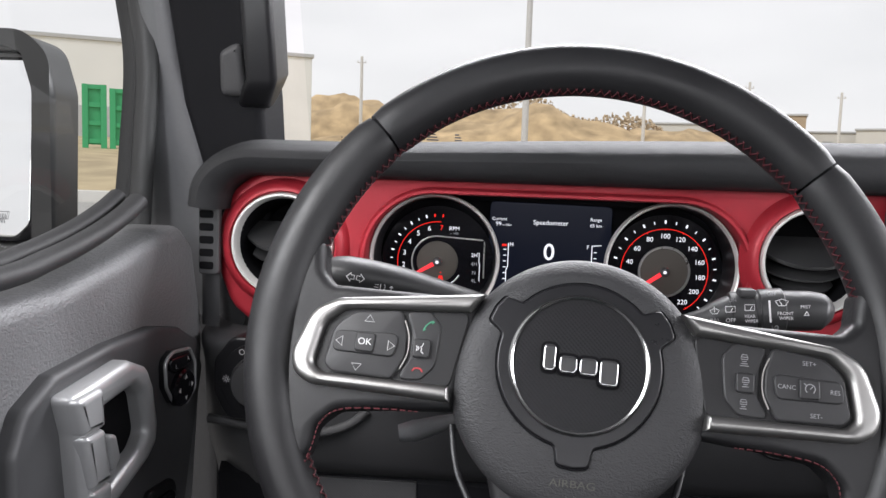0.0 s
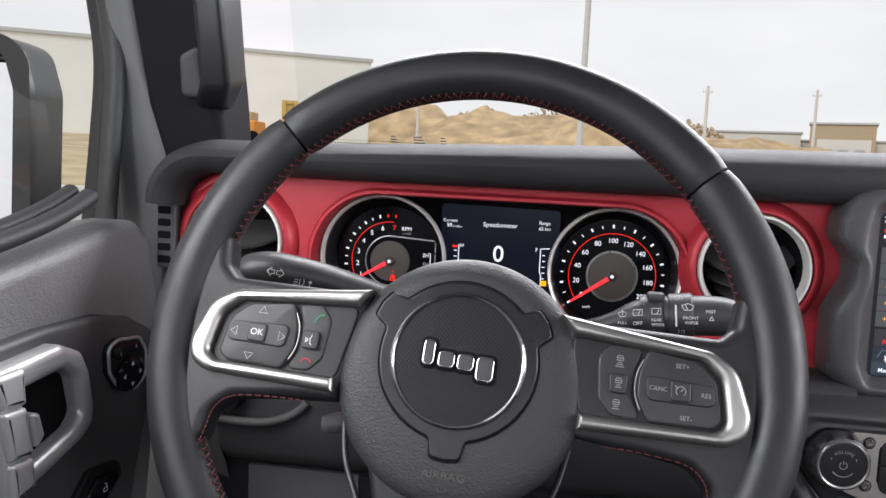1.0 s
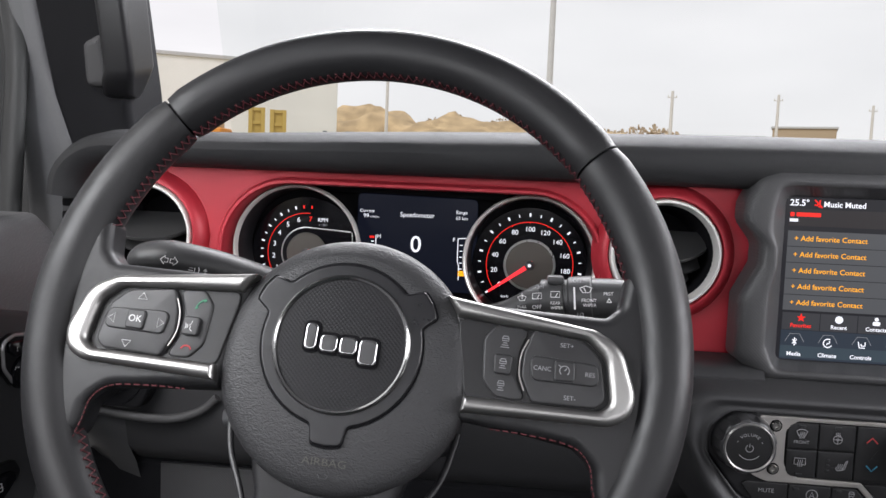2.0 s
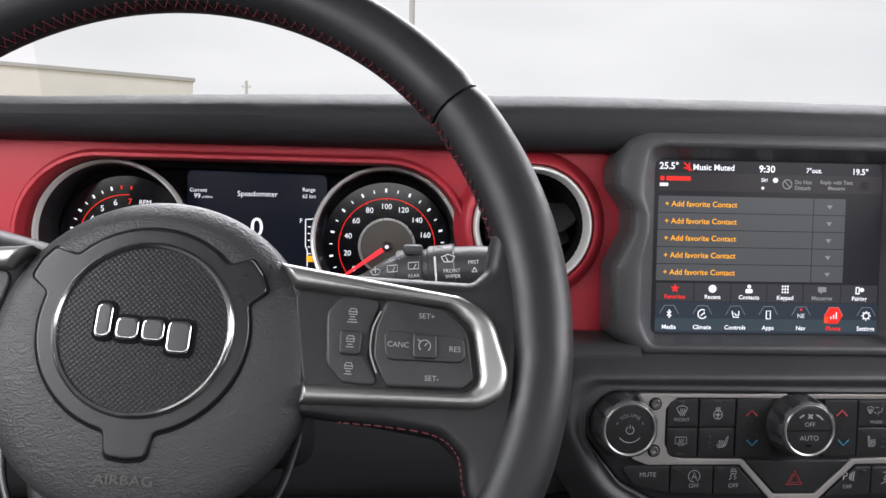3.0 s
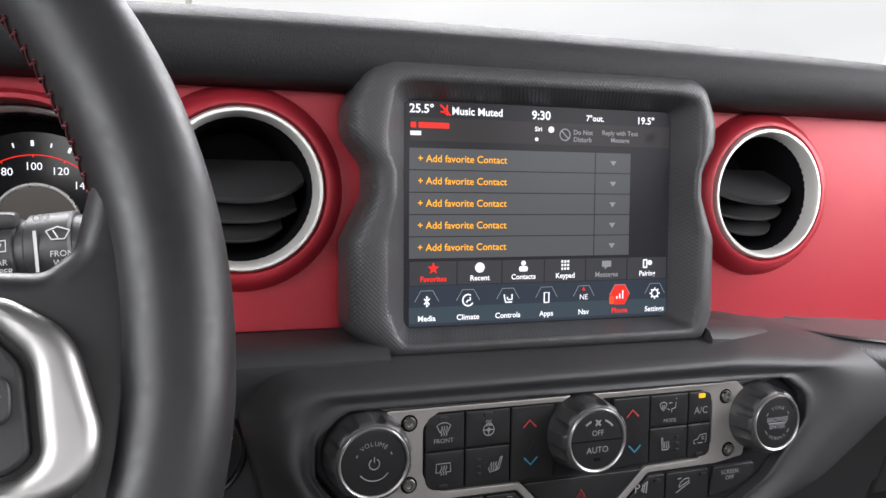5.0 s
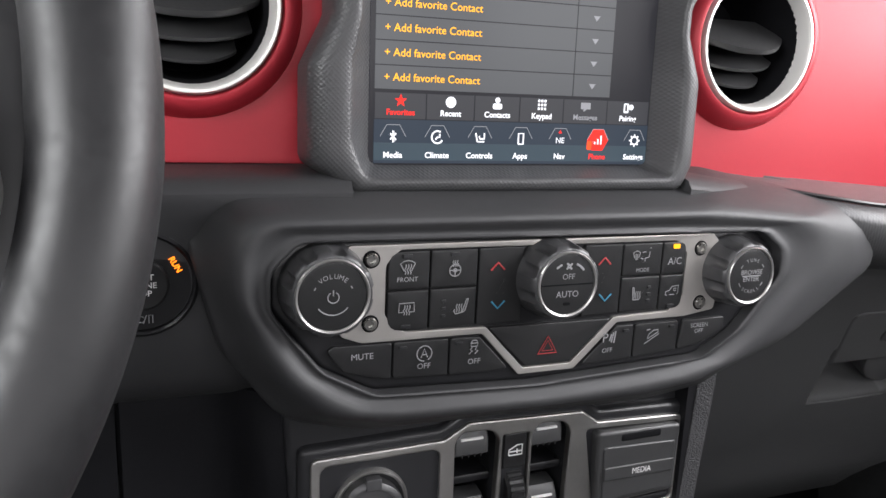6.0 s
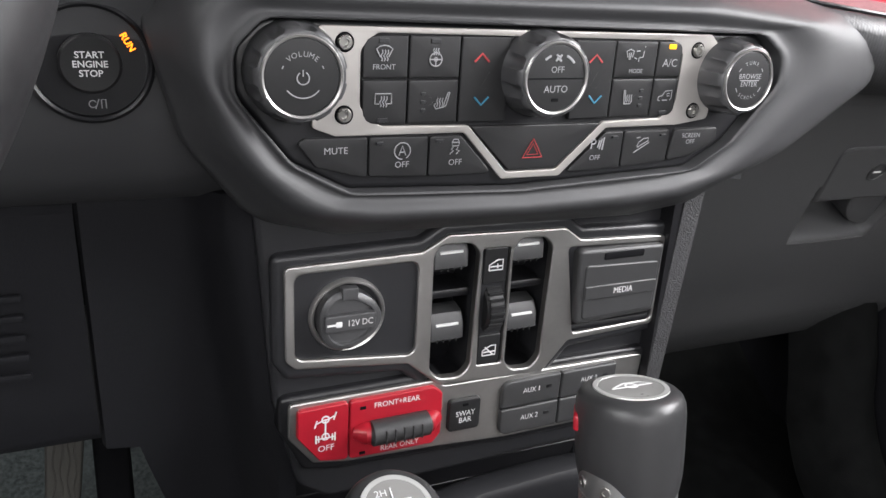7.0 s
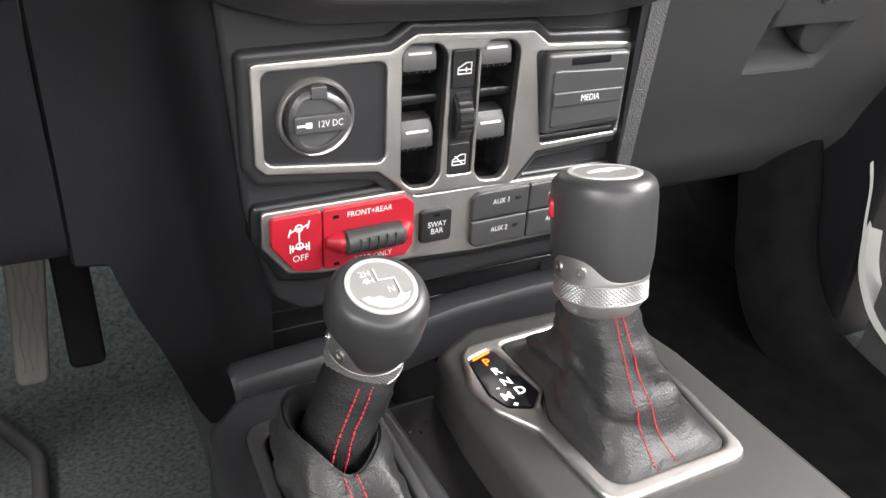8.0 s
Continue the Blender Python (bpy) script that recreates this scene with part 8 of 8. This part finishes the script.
    strokes([[(-0.0025, -0.003), (0.0025, -0.003), (0.0025, 0.0), (-0.0025, 0.0), (-0.0025, -0.003)], [(0.0015, 0.0), (0.0015, 0.003), (-0.001, 0.0035)]], 0.0008, at(0.116, 1.1265, 0.0098), WHITEINK, lk, "lock_symbol")
    # seal along the sill and the window pane
    sill = [(-0.62, 1.302), (-0.30, 1.314), (-0.04, 1.3175), (0.03, 1.3240), (0.085, 1.3345), (0.125, 1.3460), (0.150, 1.3560)]
    part("sill_seal", tube(smooth_path([(-0.3360, y, z) for y, z in sill], 5), 0.0085, 12, flat=0.8), SEAL, ob, "black rubber sill seal")
    part("outer_seal", tube(smooth_path([(-0.3520, y, z + 0.004) for y, z in sill], 5), 0.0070, 12, flat=0.8), SEAL, ob, "black rubber sill seal")
    bm = bmesh.new()
    bm.faces.new([bm.verts.new((a, b, 0)) for a, b in ((-0.62, 1.29), (0.24, 1.33), (0.24, 1.47), (0.21, 1.78), (-0.62, 1.78))])
    pn = part("window_pane", bm, PANE, ob, "clear side window glass", m=side_frame(-0.358))
    pn.visible_shadow = False
    f1 = smooth([(-0.3960, 0.2490, 1.320), (-0.3880, 0.2490, 1.40), (-0.3835, 0.2490, 1.4735), (-0.3905, 0.249, 1.530), (-0.402, 0.235, 1.64), (-0.420, 0.21, 1.80)])
    part("window_frame", tube(f1, 0.0115, 12, flat=0.75, up=(0, 1, 0)), SEAL, ob, "black window channel")
    f2 = smooth([(-0.3780, 0.2400, 1.320), (-0.3730, 0.2400, 1.40), (-0.3690, 0.2400, 1.4710), (-0.3765, 0.2400, 1.530), (-0.388, 0.226, 1.64), (-0.406, 0.20, 1.80)])
    part("window_frame", tube(f2, 0.0105, 12, flat=0.75, up=(0, 1, 0)), GREY, ob, "dark grey window channel")


driver_door()


def pillar():
    up = -14
    base = wall(-0.30, 0.262, 1.40, up)

    def l(pts):
        return [(x + 0.30, (z - 1.40) / math.cos(radians(up))) for x, z in pts]

    whole("body_pillar", plate(rounded(l([(-0.392, 1.20), (-0.388, 1.33), (-0.380, 1.42), (-0.3740, 1.475), (-0.376, 1.53), (-0.385, 1.82), (-0.345, 1.82), (-0.3440, 1.53), (-0.3400, 1.465), (-0.3250, 1.40), (-0.3180, 1.33), (-0.3180, 1.20)]), 0.02, 5), -0.05, 0.002, 0.010, 5), TRIMGREY, "grey painted body pillar beside the windscreen", "pillar", kind="structure", m=base)
    p = thing("pillar_trim", "black plastic windscreen pillar trim with a grab handle", "pillar trim", base)
    part("trim", plate(rounded(l([(-0.332, 1.30), (-0.3260, 1.375), (-0.3400, 1.44), (-0.3460, 1.53), (-0.368, 1.82), (-0.290, 1.82), (-0.2710, 1.53), (-0.2680, 1.438), (-0.2690, 1.30)]), [0, 0.03, 0.03, 0.03, 0, 0, 0.03, 0.03, 0], 5), -0.06, 0.006, 0.008, 5), SHADED, p, "grained black trim")
    rows = []
    for z, x0, x1, d in ((1.438, -0.288, -0.263, 0.004), (1.443, -0.2870, -0.2590, 0.016), (1.456, -0.2800, -0.2510, 0.028), (1.466, -0.2730, -0.2460, 0.034), (1.53, -0.2730, -0.2460, 0.036), (1.64, -0.279, -0.251, 0.036), (1.78, -0.289, -0.261, 0.036)):
        h = (z - 1.40) / math.cos(radians(up))
        rows.append([(x + 0.30, h, y) for x, y in rounded([(x0, -0.01), (x1, -0.01), (x1, d), (x0, d)], 0.006, 4)])
    part("grab_handle", loft(rows), SMOOTH, p, "satin black grab handle")
    part("handle_socket", plate(rounded(l([(-0.304, 1.448), (-0.302, 1.485), (-0.282, 1.495), (-0.280, 1.448)]), 0.008, 4), 0.0, 0.012, 0.006, 4), PLASTIC, p)


pillar()


def side_vent():
    ob = thing("side_vent", "slotted black demister vent in the dashboard end", "air vent", wall(-0.3065, 0.2250, 1.3225, 0, -4))
    part("plate", plate(box2(-0.0100, -0.032, 0.0085, 0.032, 0.004), -0.004, 0.0022, 0.0014, 3), DOORPANEL, ob)
    for k in range(5):
        # black plates on the face, drawn for the shade in open slots
        part("slot", plate(box2(-0.0090, 0.0175 - 0.0112 * k, 0.0040, 0.0242 - 0.0112 * k, 0.0022), 0.001, 0.0027, 0.0003, 2), VOID, ob)


side_vent()


def door_mirror():
    ob = thing("door_mirror", "large black door mirror outside the driver's window", "mirror", wall(-0.535, 0.270, 1.392, 0, 8))
    o = rounded([(-0.110, -0.112), (0.040, -0.114), (0.056, -0.095), (0.059, 0.06), (0.047, 0.104), (0.020, 0.113), (-0.110, 0.113)], [0.03, 0.03, 0.02, 0.05, 0.03, 0.03, 0.03], 6)
    g = rounded([(-0.104, -0.080), (0.020, -0.081), (0.0330, -0.068), (0.0330, 0.082), (0.020, 0.0955), (-0.104, 0.0955)], 0.012, 6)
    part("housing", plate(o, -0.055, 0.012, 0.016, 7, [rounded([(-0.108, -0.088), (0.030, -0.088), (0.0430, -0.075), (0.0430, 0.083), (0.030, 0.096), (-0.108, 0.096)], 0.014, 6)]), GREY, ob, "satin black housing")
    part("inner_shell", plate(rounded([(-0.107, -0.089), (0.036, -0.089), (0.047, -0.074), (0.047, 0.087), (0.036, 0.099), (-0.107, 0.099)], 0.014, 6), -0.05, -0.030, 0.002, 3), VOID, ob)
    part("mirror_glass", plate(g, -0.012, -0.0085, 0.001, 2), mat("mirror_silver", (0.88, 0.89, 0.90), 0.03, metal=1.0, var=0.02, rvar=0.01), ob, "clear mirror glass", m=pose(-0.002, 0, -0.004, -5, -2, 0))
    strokes([[(-0.006, -0.004), (0.006, -0.004), (0.007, 0.003), (-0.007, 0.003), (-0.006, -0.004)]] + [[(d, 0.001), (d + 0.001, -0.002), (d - 0.001, -0.005), (d, -0.008)] for d in (-0.003, 0.0, 0.003)], 0.0008, pose(0.004, -0.060, -0.0055, -5, -2, 0), GREYINK, ob, "heating_symbol")
    part("foot", tube(smooth_path([(0.02, -0.112, -0.03), (0.03, -0.135, -0.03), (0.09, -0.15, -0.02), (0.165, -0.16, -0.01)], 5), [0.03] * 16, 14, flat=0.7), SMOOTH, ob, "black mirror foot")


door_mirror()


def glove_details():
    # plane of the lid: x along it, y up it
    m = wall(0.835, 0.3515, 0.991, -26.565, 0)
    up = 1.118
    ob = thing("glove_box_latch", "recessed black glove box latch with a key lock", "latch", m)
    part("scoop_lip", tube([(-0.0450, 0.0, -0.0004), (-0.01, -0.0003, 0.0003), (0.02, -0.0003, 0.0003), (0.0600, 0.0, -0.0004)], 0.0012, 8), PLASTIC, ob, "rounded scoop lip")
    lid = rounded([(-0.0530, 0.052 * up), (0.0690, 0.052 * up), (0.0760, 0.114 * up), (-0.0680, 0.114 * up)], [0.003, 0.012, 0.012, 0.012], 6)
    lv = part("lever", plate(lid, -0.012, 0.0012, 0.0045, 6), PLASTIC, ob, "black latch lever")
    rows = [[(0.060 + r * math.cos(radians(a)), 0.060 + r * math.sin(radians(a)), z) for a in range(180, 271, 6)] for r, z in ((0.050, -0.034), (0.0505, -0.012), (0.0490, -0.009), (0.044, -0.0075), (0.0, -0.0085))]
    part("finger_grip", loft(rows, False, False), PLASTIC, lv, "rounded black finger grip")
    part("lock", lathe([(0.0105, 0.0010), (0.0105, 0.0022), (0.0092, 0.0026), (0.0086, 0.0014), (0.0, 0.0012)], 32), GREY, lv, m=at(-0.001, 0.085 * up, 0))
    part("lock_slot", plate(box2(-0.0045, -0.0010, 0.0045, 0.0010), 0.0014, 0.0020, 0.0002, 1), WHITEINK, lv, m=at(-0.001, 0.085 * up, 0))


glove_details()


def passenger_side():
    run = smooth([(0.36, 0.86), (0.350, 0.83), (0.340, 0.775), (0.322, 0.710), (0.270, 0.655), (0.16, 0.628), (-0.2, 0.622), (-0.7, 0.622)])
    rows = [[(x, y - dy, z - dz) for x, dy, dz in ((1.0610, 0.0, 0.004), (1.063, 0.002, 0.0), (1.065, 0.0, 0.004), (1.067, 0.0, 0.004), (1.069, 0.002, 0.0), (1.074, 0.002, 0.0), (1.100, 0.0, 0.0), (1.104, -0.01, 0.0))] for y, z in run]
    whole("sill_trim", loft(rows, False, False), SILLPAINT, "pale painted door sill of the passenger's doorway", "trim", kind="structure")
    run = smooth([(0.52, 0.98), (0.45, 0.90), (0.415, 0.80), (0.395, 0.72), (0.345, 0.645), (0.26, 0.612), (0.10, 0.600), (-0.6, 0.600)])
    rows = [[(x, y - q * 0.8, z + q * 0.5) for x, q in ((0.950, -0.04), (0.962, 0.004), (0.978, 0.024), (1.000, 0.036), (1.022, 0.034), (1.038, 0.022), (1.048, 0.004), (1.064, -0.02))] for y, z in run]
    # carpet black put on the panel for footwell shade
    part("kick_panel", loft(rows, False, False), SHADECARPET, dash, "rounded kick panel, blackened for footwell shade")
    part("side_strip", plate(rounded([(0.5290, 1.112), (0.5190, 0.940), (0.5310, 0.940), (0.5445, 1.112)], 0.002, 3), -0.02, 0.002, 0.001, 2), STRIP, dash, "grained grey side strip", m=pose(-0.0010, 0.2085, 0, 90, 0, 0))


passenger_side()


# ---- outside ----
def gz(x, y):
    """Height of the ground: level round the car, rising gently into the distance."""
    d = math.hypot(x, y)
    return 0.0 if d < 9 else (d - 9) * 0.0575 if d < 80 else 71 * 0.0575 + (d - 80) * 0.040


def spot(az, dist):
    return dist * math.sin(radians(az)), dist * math.cos(radians(az))


GRASS = mat("dry_grass_and_gravel", (0.42, 0.34, 0.21), 0.95, var=0.45, vscale=0.5, rvar=0)
ASPHALT = mat("pale_worn_asphalt", (0.34, 0.335, 0.32), 0.9, var=0.25, vscale=0.8, rvar=0)
SIDING = mat("pale_metal_siding", (0.78, 0.79, 0.77), 0.6, var=0.08, vscale=0.4)
SIDING_EDGE = mat("grey_metal_roof_edge", (0.48, 0.49, 0.50), 0.6)
DIRT = mat("brown_earth", (0.46, 0.34, 0.20), 0.95, var=0.6, vscale=0.5, rvar=0)
SCRAP = mat("rusty_scrap", (0.50, 0.40, 0.28), 0.9, var=0.5, vscale=0.9, rvar=0)
GREEN = mat("green_painted_steel", (0.05, 0.38, 0.16), 0.5)
YELLOW = mat("yellow_painted_steel", (0.50, 0.36, 0.10), 0.6)
ORANGE = mat("orange_painted_steel", (0.60, 0.24, 0.03), 0.6)
POLE = mat("galvanised_pole", (0.55, 0.55, 0.55), 0.6, metal=0.0)
PALEGLASS = mat("pale_window", (0.38, 0.39, 0.40), 0.4)
TIMBER = mat("weathered_timber", (0.62, 0.61, 0.59), 0.9, var=0.3)
WHITEWALL = mat("white_rendered_wall", (0.62, 0.61, 0.58), 0.8, var=0.08, vscale=0.3)
TANWALL = mat("tan_metal_wall", (0.42, 0.33, 0.23), 0.7, var=0.1, vscale=0.3)


def outside():
    rings = [0.5, 4, 9, 12, 18, 26, 36, 50, 65, 80, 110, 160, 260, 500, 1200, 2600]
    bm = bmesh.new()
    n = 72
    rows = [[bm.verts.new((r * math.cos(2 * math.pi * k / n), r * math.sin(2 * math.pi * k / n), gz(r, 0) + (0.25 * noise.noise((r * math.cos(2 * math.pi * k / n) * 0.07, r * math.sin(2 * math.pi * k / n) * 0.07, 0)) if 20 < r < 300 else 0))) for k in range(n)] for r in rings]
    for a, b in zip(rows, rows[1:]):
        for i in range(n):
            j = (i + 1) % n
            bm.faces.new((a[i], a[j], b[j], b[i]))
    bm.faces.new(rows[0])
    whole("ground", bm, GRASS, "dry tan grass and gravel ground round the car", "ground", kind="structure")
    road = [[(x, y, gz(x, y) + 0.03) for x in (-60, -40, -25, -15, -9, -5, 0, 5, 9, 15, 25, 40, 60)] for y in (-40, -20, -9, 0, 4, 9, 12, 15)]
    whole("road", loft(road, False, False), ASPHALT, "pale worn asphalt of the parking area", "road", kind="structure")
    bm = bmesh.new()
    for k in range(30):
        block(-60 + 4 * k, 15.0, gz(-60 + 4 * k, 15.0) - 0.1, -56.02 + 4 * k, 15.25, gz(-60 + 4 * k, 15.0) + 0.16, 0.02, bm=bm)
    whole("kerb", bm, WHITEWALL, "pale concrete kerb along the asphalt", "kerb", kind="structure")
    # warehouse
    x0, y0 = spot(-14.05, 62)
    x1, y1 = spot(-47, 66)
    ln = math.hypot(x1 - x0, y1 - y0)
    ob = thing("warehouse", "long pale grey metal clad warehouse", "warehouse", pose(x0, y0, 3.0, 0, 0, math.degrees(math.atan2(y1 - y0, x1 - x0))))
    h = 62 * math.tan(radians(7.75)) + 1.387 - 3.0
    steps = int(ln / 0.5)
    bm = bmesh.new()
    top = [(0.5 * k, (0.025 if k % 2 else 0.0)) for k in range(steps + 1)]
    rows = [[(x, y, z) for x, y in top] for z in (-1.5, h)]
    loft(rows, False, False, bm)
    part("cladding", bm, SIDING, ob, "ribbed pale metal cladding", sharp=10)
    part("roof", block(-0.2, -24, h - 0.05, ln, 0.15, h + 0.25, 0.05), SIDING_EDGE, ob)
    part("end_wall", block(-0.05, -24, -1.5, 0.1, -0.02, h, 0.02), SIDING, ob)
    for k in range(2):
        part("door", block(14 + 9 * k, 0.05, -1.5, 18 + 9 * k, 0.16, 2.2, 0.03), SIDING_EDGE, ob)
    # mounds and scrap
    for az, dist, w, hh, m_, nm, lb, sd in ((-10.0, 95, 13, 7.6, DIRT, "earth_mound", "brown earth mound with dry scrub", 1), (-1.0, 90, 20, 6.2, DIRT, "earth_mound", "brown earth mound before the scrap heap", 2), (12.5, 92, 15, 3.3, DIRT, "earth_mound", "brown earth mound with dry scrub", 3)):
        cx_, cy_ = spot(az, dist)
        bm = bmesh.new()
        rows = []
        for j in range(15):
            v = -1 + 2 * j / 14
            row = []
            for i in range(41):
                u = -1 + 2 * i / 40
                e = max(0.0, 1 - u * u) ** 0.8 * max(0.0, 1 - v * v)
                z = hh * e * (0.75 + 0.5 * noise.noise((u * 3 + sd * 7, v * 2, 0.3))) + 0.5 * e * noise.noise((u * 11, v * 8, sd))
                row.append((cx_ + u * w, cy_ + v * 9, gz(cx_, cy_) - 0.6 + z))
            rows.append(row)
        whole(nm, loft(rows, False, False), m_, lb, "mound", kind="structure")
    rng = random.Random(4)
    bm = bmesh.new()
    for k in range(5200):
        u, v = rng.uniform(-1, 1), rng.uniform(-1, 1)
        az = 1.0 + 13.5 * u
        d = 102 + 7 * v
        x, y = spot(az, d)
        hh = 8.6 * (max(0, 1 - abs(u) ** 3.0)) * (1 - 0.6 * v * v) * (0.7 + 0.4 * noise.noise((u * 4, 1.3, 0)))
        s = rng.uniform(0.15, 0.55)
        turn = pose(x, y, gz(x, y) - 0.5 + rng.uniform(0.2, 1) * hh, rng.uniform(0, 90), rng.uniform(0, 90), rng.uniform(0, 90)) @ Matrix.Diagonal((s, s * rng.uniform(0.3, 1), s * rng.uniform(0.2, 0.7), 1))
        c = [bm.verts.new(turn @ Vector((i - 0.5, j - 0.5, h - 0.5))) for h in (0, 1) for j in (0, 1) for i in (0, 1)]
        for q in ((0, 2, 3, 1), (4, 5, 7, 6), (0, 1, 5, 4), (2, 6, 7, 3), (0, 4, 6, 2), (1, 3, 7, 5)):
            bm.faces.new([c[i] for i in q])
    whole("scrap_heap", bm, SCRAP, "grey and rusty heap of scrap metal", "scrap heap", kind="stuff", sharp=20)
    # light pole and utility poles
    x, y = spot(1.55, 24)
    lp = thing("light_pole", "tall grey steel light pole", "light pole", pose(x, y, gz(x, y)))
    part("shaft", lathe([(0.11, 0), (0.10, 3), (0.07, 10)], 16), POLE, lp)
    part("base", lathe([(0.25, -0.2), (0.25, 0.35), (0.2, 0.4), (0.11, 0.42)], 20), WHITEWALL, lp)
    part("lamp_head", block(-0.2, -0.9, 9.9, 0.2, 0.1, 10.1, 0.04), POLE, lp)
    for az, el, dist in ((-10.4, 8.0, 85), (10.05, 6.9, 85), (16.95, 6.65, 95), (22.6, 5.9, 105)):
        x, y = spot(az, dist)
        zt = 1.387 + dist * math.tan(radians(el))
        up = thing("utility_pole", "weathered wooden utility pole with a crossarm", "utility pole", pose(x, y, gz(x, y) - 0.3), group="utility poles")
        hgt = zt - gz(x, y) + 0.3
        part("shaft", lathe([(0.20, 0), (0.15, hgt)], 10), TIMBER, up)
        part("crossarm", block(-0.5, -0.06, hgt - 0.70, 0.5, 0.06, hgt - 0.6, 0.02), TIMBER, up)
        for k in (-0.42, 0.42):
            part("insulator", lathe([(0.04, hgt - 0.6), (0.06, hgt - 0.5), (0.03, hgt - 0.42)], 8), WHITEWALL, up, m=at(k, 0, 0))
    # low buildings
    for az0, az1, el, dist, m_, nm, lb in ((9.6, 16.2, 3.9, 118, WHITEWALL, "low_building", "low white industrial building"), (16.7, 20.6, 4.55, 112, TANWALL, "tan_shed", "tan metal clad shed with a white front"), (15.0, 24.5, 3.4, 125, WHITEWALL, "low_building", "low white industrial hall"), (23.6, 32, 3.6, 120, WHITEWALL, "low_building", "low white building in the distance")):
        x0, y0 = spot(az0, dist)
        x1, y1 = spot(az1, dist)
        w = math.hypot(x1 - x0, y1 - y0)
        z0 = gz(x0, y0) - 0.8
        hh = 1.387 + dist * math.tan(radians(el)) - z0
        b = thing(nm, lb, "building", pose(x0, y0, z0, 0, 0, math.degrees(math.atan2(y1 - y0, x1 - x0))))
        part("wall", block(0, 0, 0, w, 12, hh - 0.3, 0.03), m_, b)
        part("roof", block(-0.2, -0.2, hh - 0.28, w + 0.2, 12.2, hh, 0.05), SIDING_EDGE, b)
        if m_ == TANWALL:
            part("front_panel", block(w * 0.12, -0.08, 0.9, w * 0.94, 0.02, hh * 0.62, 0.03), WHITEWALL, b, "white front panel")
        for k in range(3):
            part("window", block(w * (0.2 + 0.25 * k), -0.14, 1.4, w * (0.2 + 0.25 * k) + 1.2, -0.06 if m_ == TANWALL else 0.02, 2.3, 0.02), PALEGLASS, b)
    # racks and yard machines
    for az, el1, dist, m_, lb in ((-28.6, 5.0, 42, GREEN, "green painted steel rack"), (-26.9, 4.8, 42, GREEN, "green painted steel rack"), (-19.7, 4.7, 55, YELLOW, "yellow painted steel rack"), (-18.2, 4.6, 55, YELLOW, "yellow painted steel rack")):
        x, y = spot(az, dist)
        z0, z1 = gz(x, y) - 0.1, 1.387 + dist * math.tan(radians(el1))
        r = thing("steel_rack", lb, "rack", pose(x, y, z0, 0, 0, -az), group="steel racks in the yard")
        hh = z1 - z0
        for s in (-1, 1):
            part("post", block(s * 0.42 - 0.14, -0.1, 0, s * 0.42 + 0.14, 0.1, hh, 0.02), m_, r)
        for k in range(4):
            part("rail", block(-0.45, -0.05, hh * (0.15 + 0.27 * k) - 0.1, 0.45, 0.05, hh * (0.15 + 0.27 * k) + 0.12, 0.01), m_, r)
        part("mesh_panel", block(-0.4, 0.06, hh * 0.1, 0.4, 0.1, hh * 0.98, 0.01), m_, r)
    x, y = spot(-22.6, 55)
    lo = thing("yard_loader", "orange and brown yard loader", "machine", pose(x, y, gz(x, y)))
    part("body", block(-0.9, -1, 0.5, 0.9, 1, 1.7, 0.15, 3), ORANGE, lo)
    part("cab", block(-0.5, -0.6, 1.6, 0.5, 0.6, 2.3, 0.1, 3), DIRT, lo)
    for sx in (-0.7, 0.7):
        part("wheel", xf(lathe([(0.35, -0.15), (0.5, -0.12), (0.5, 0.12), (0.35, 0.15)], 20), Matrix.Translation((sx, -1.0, 0.5)) @ pose(0, 0, 0, 90, 0, 0)), VOID, lo)


outside()
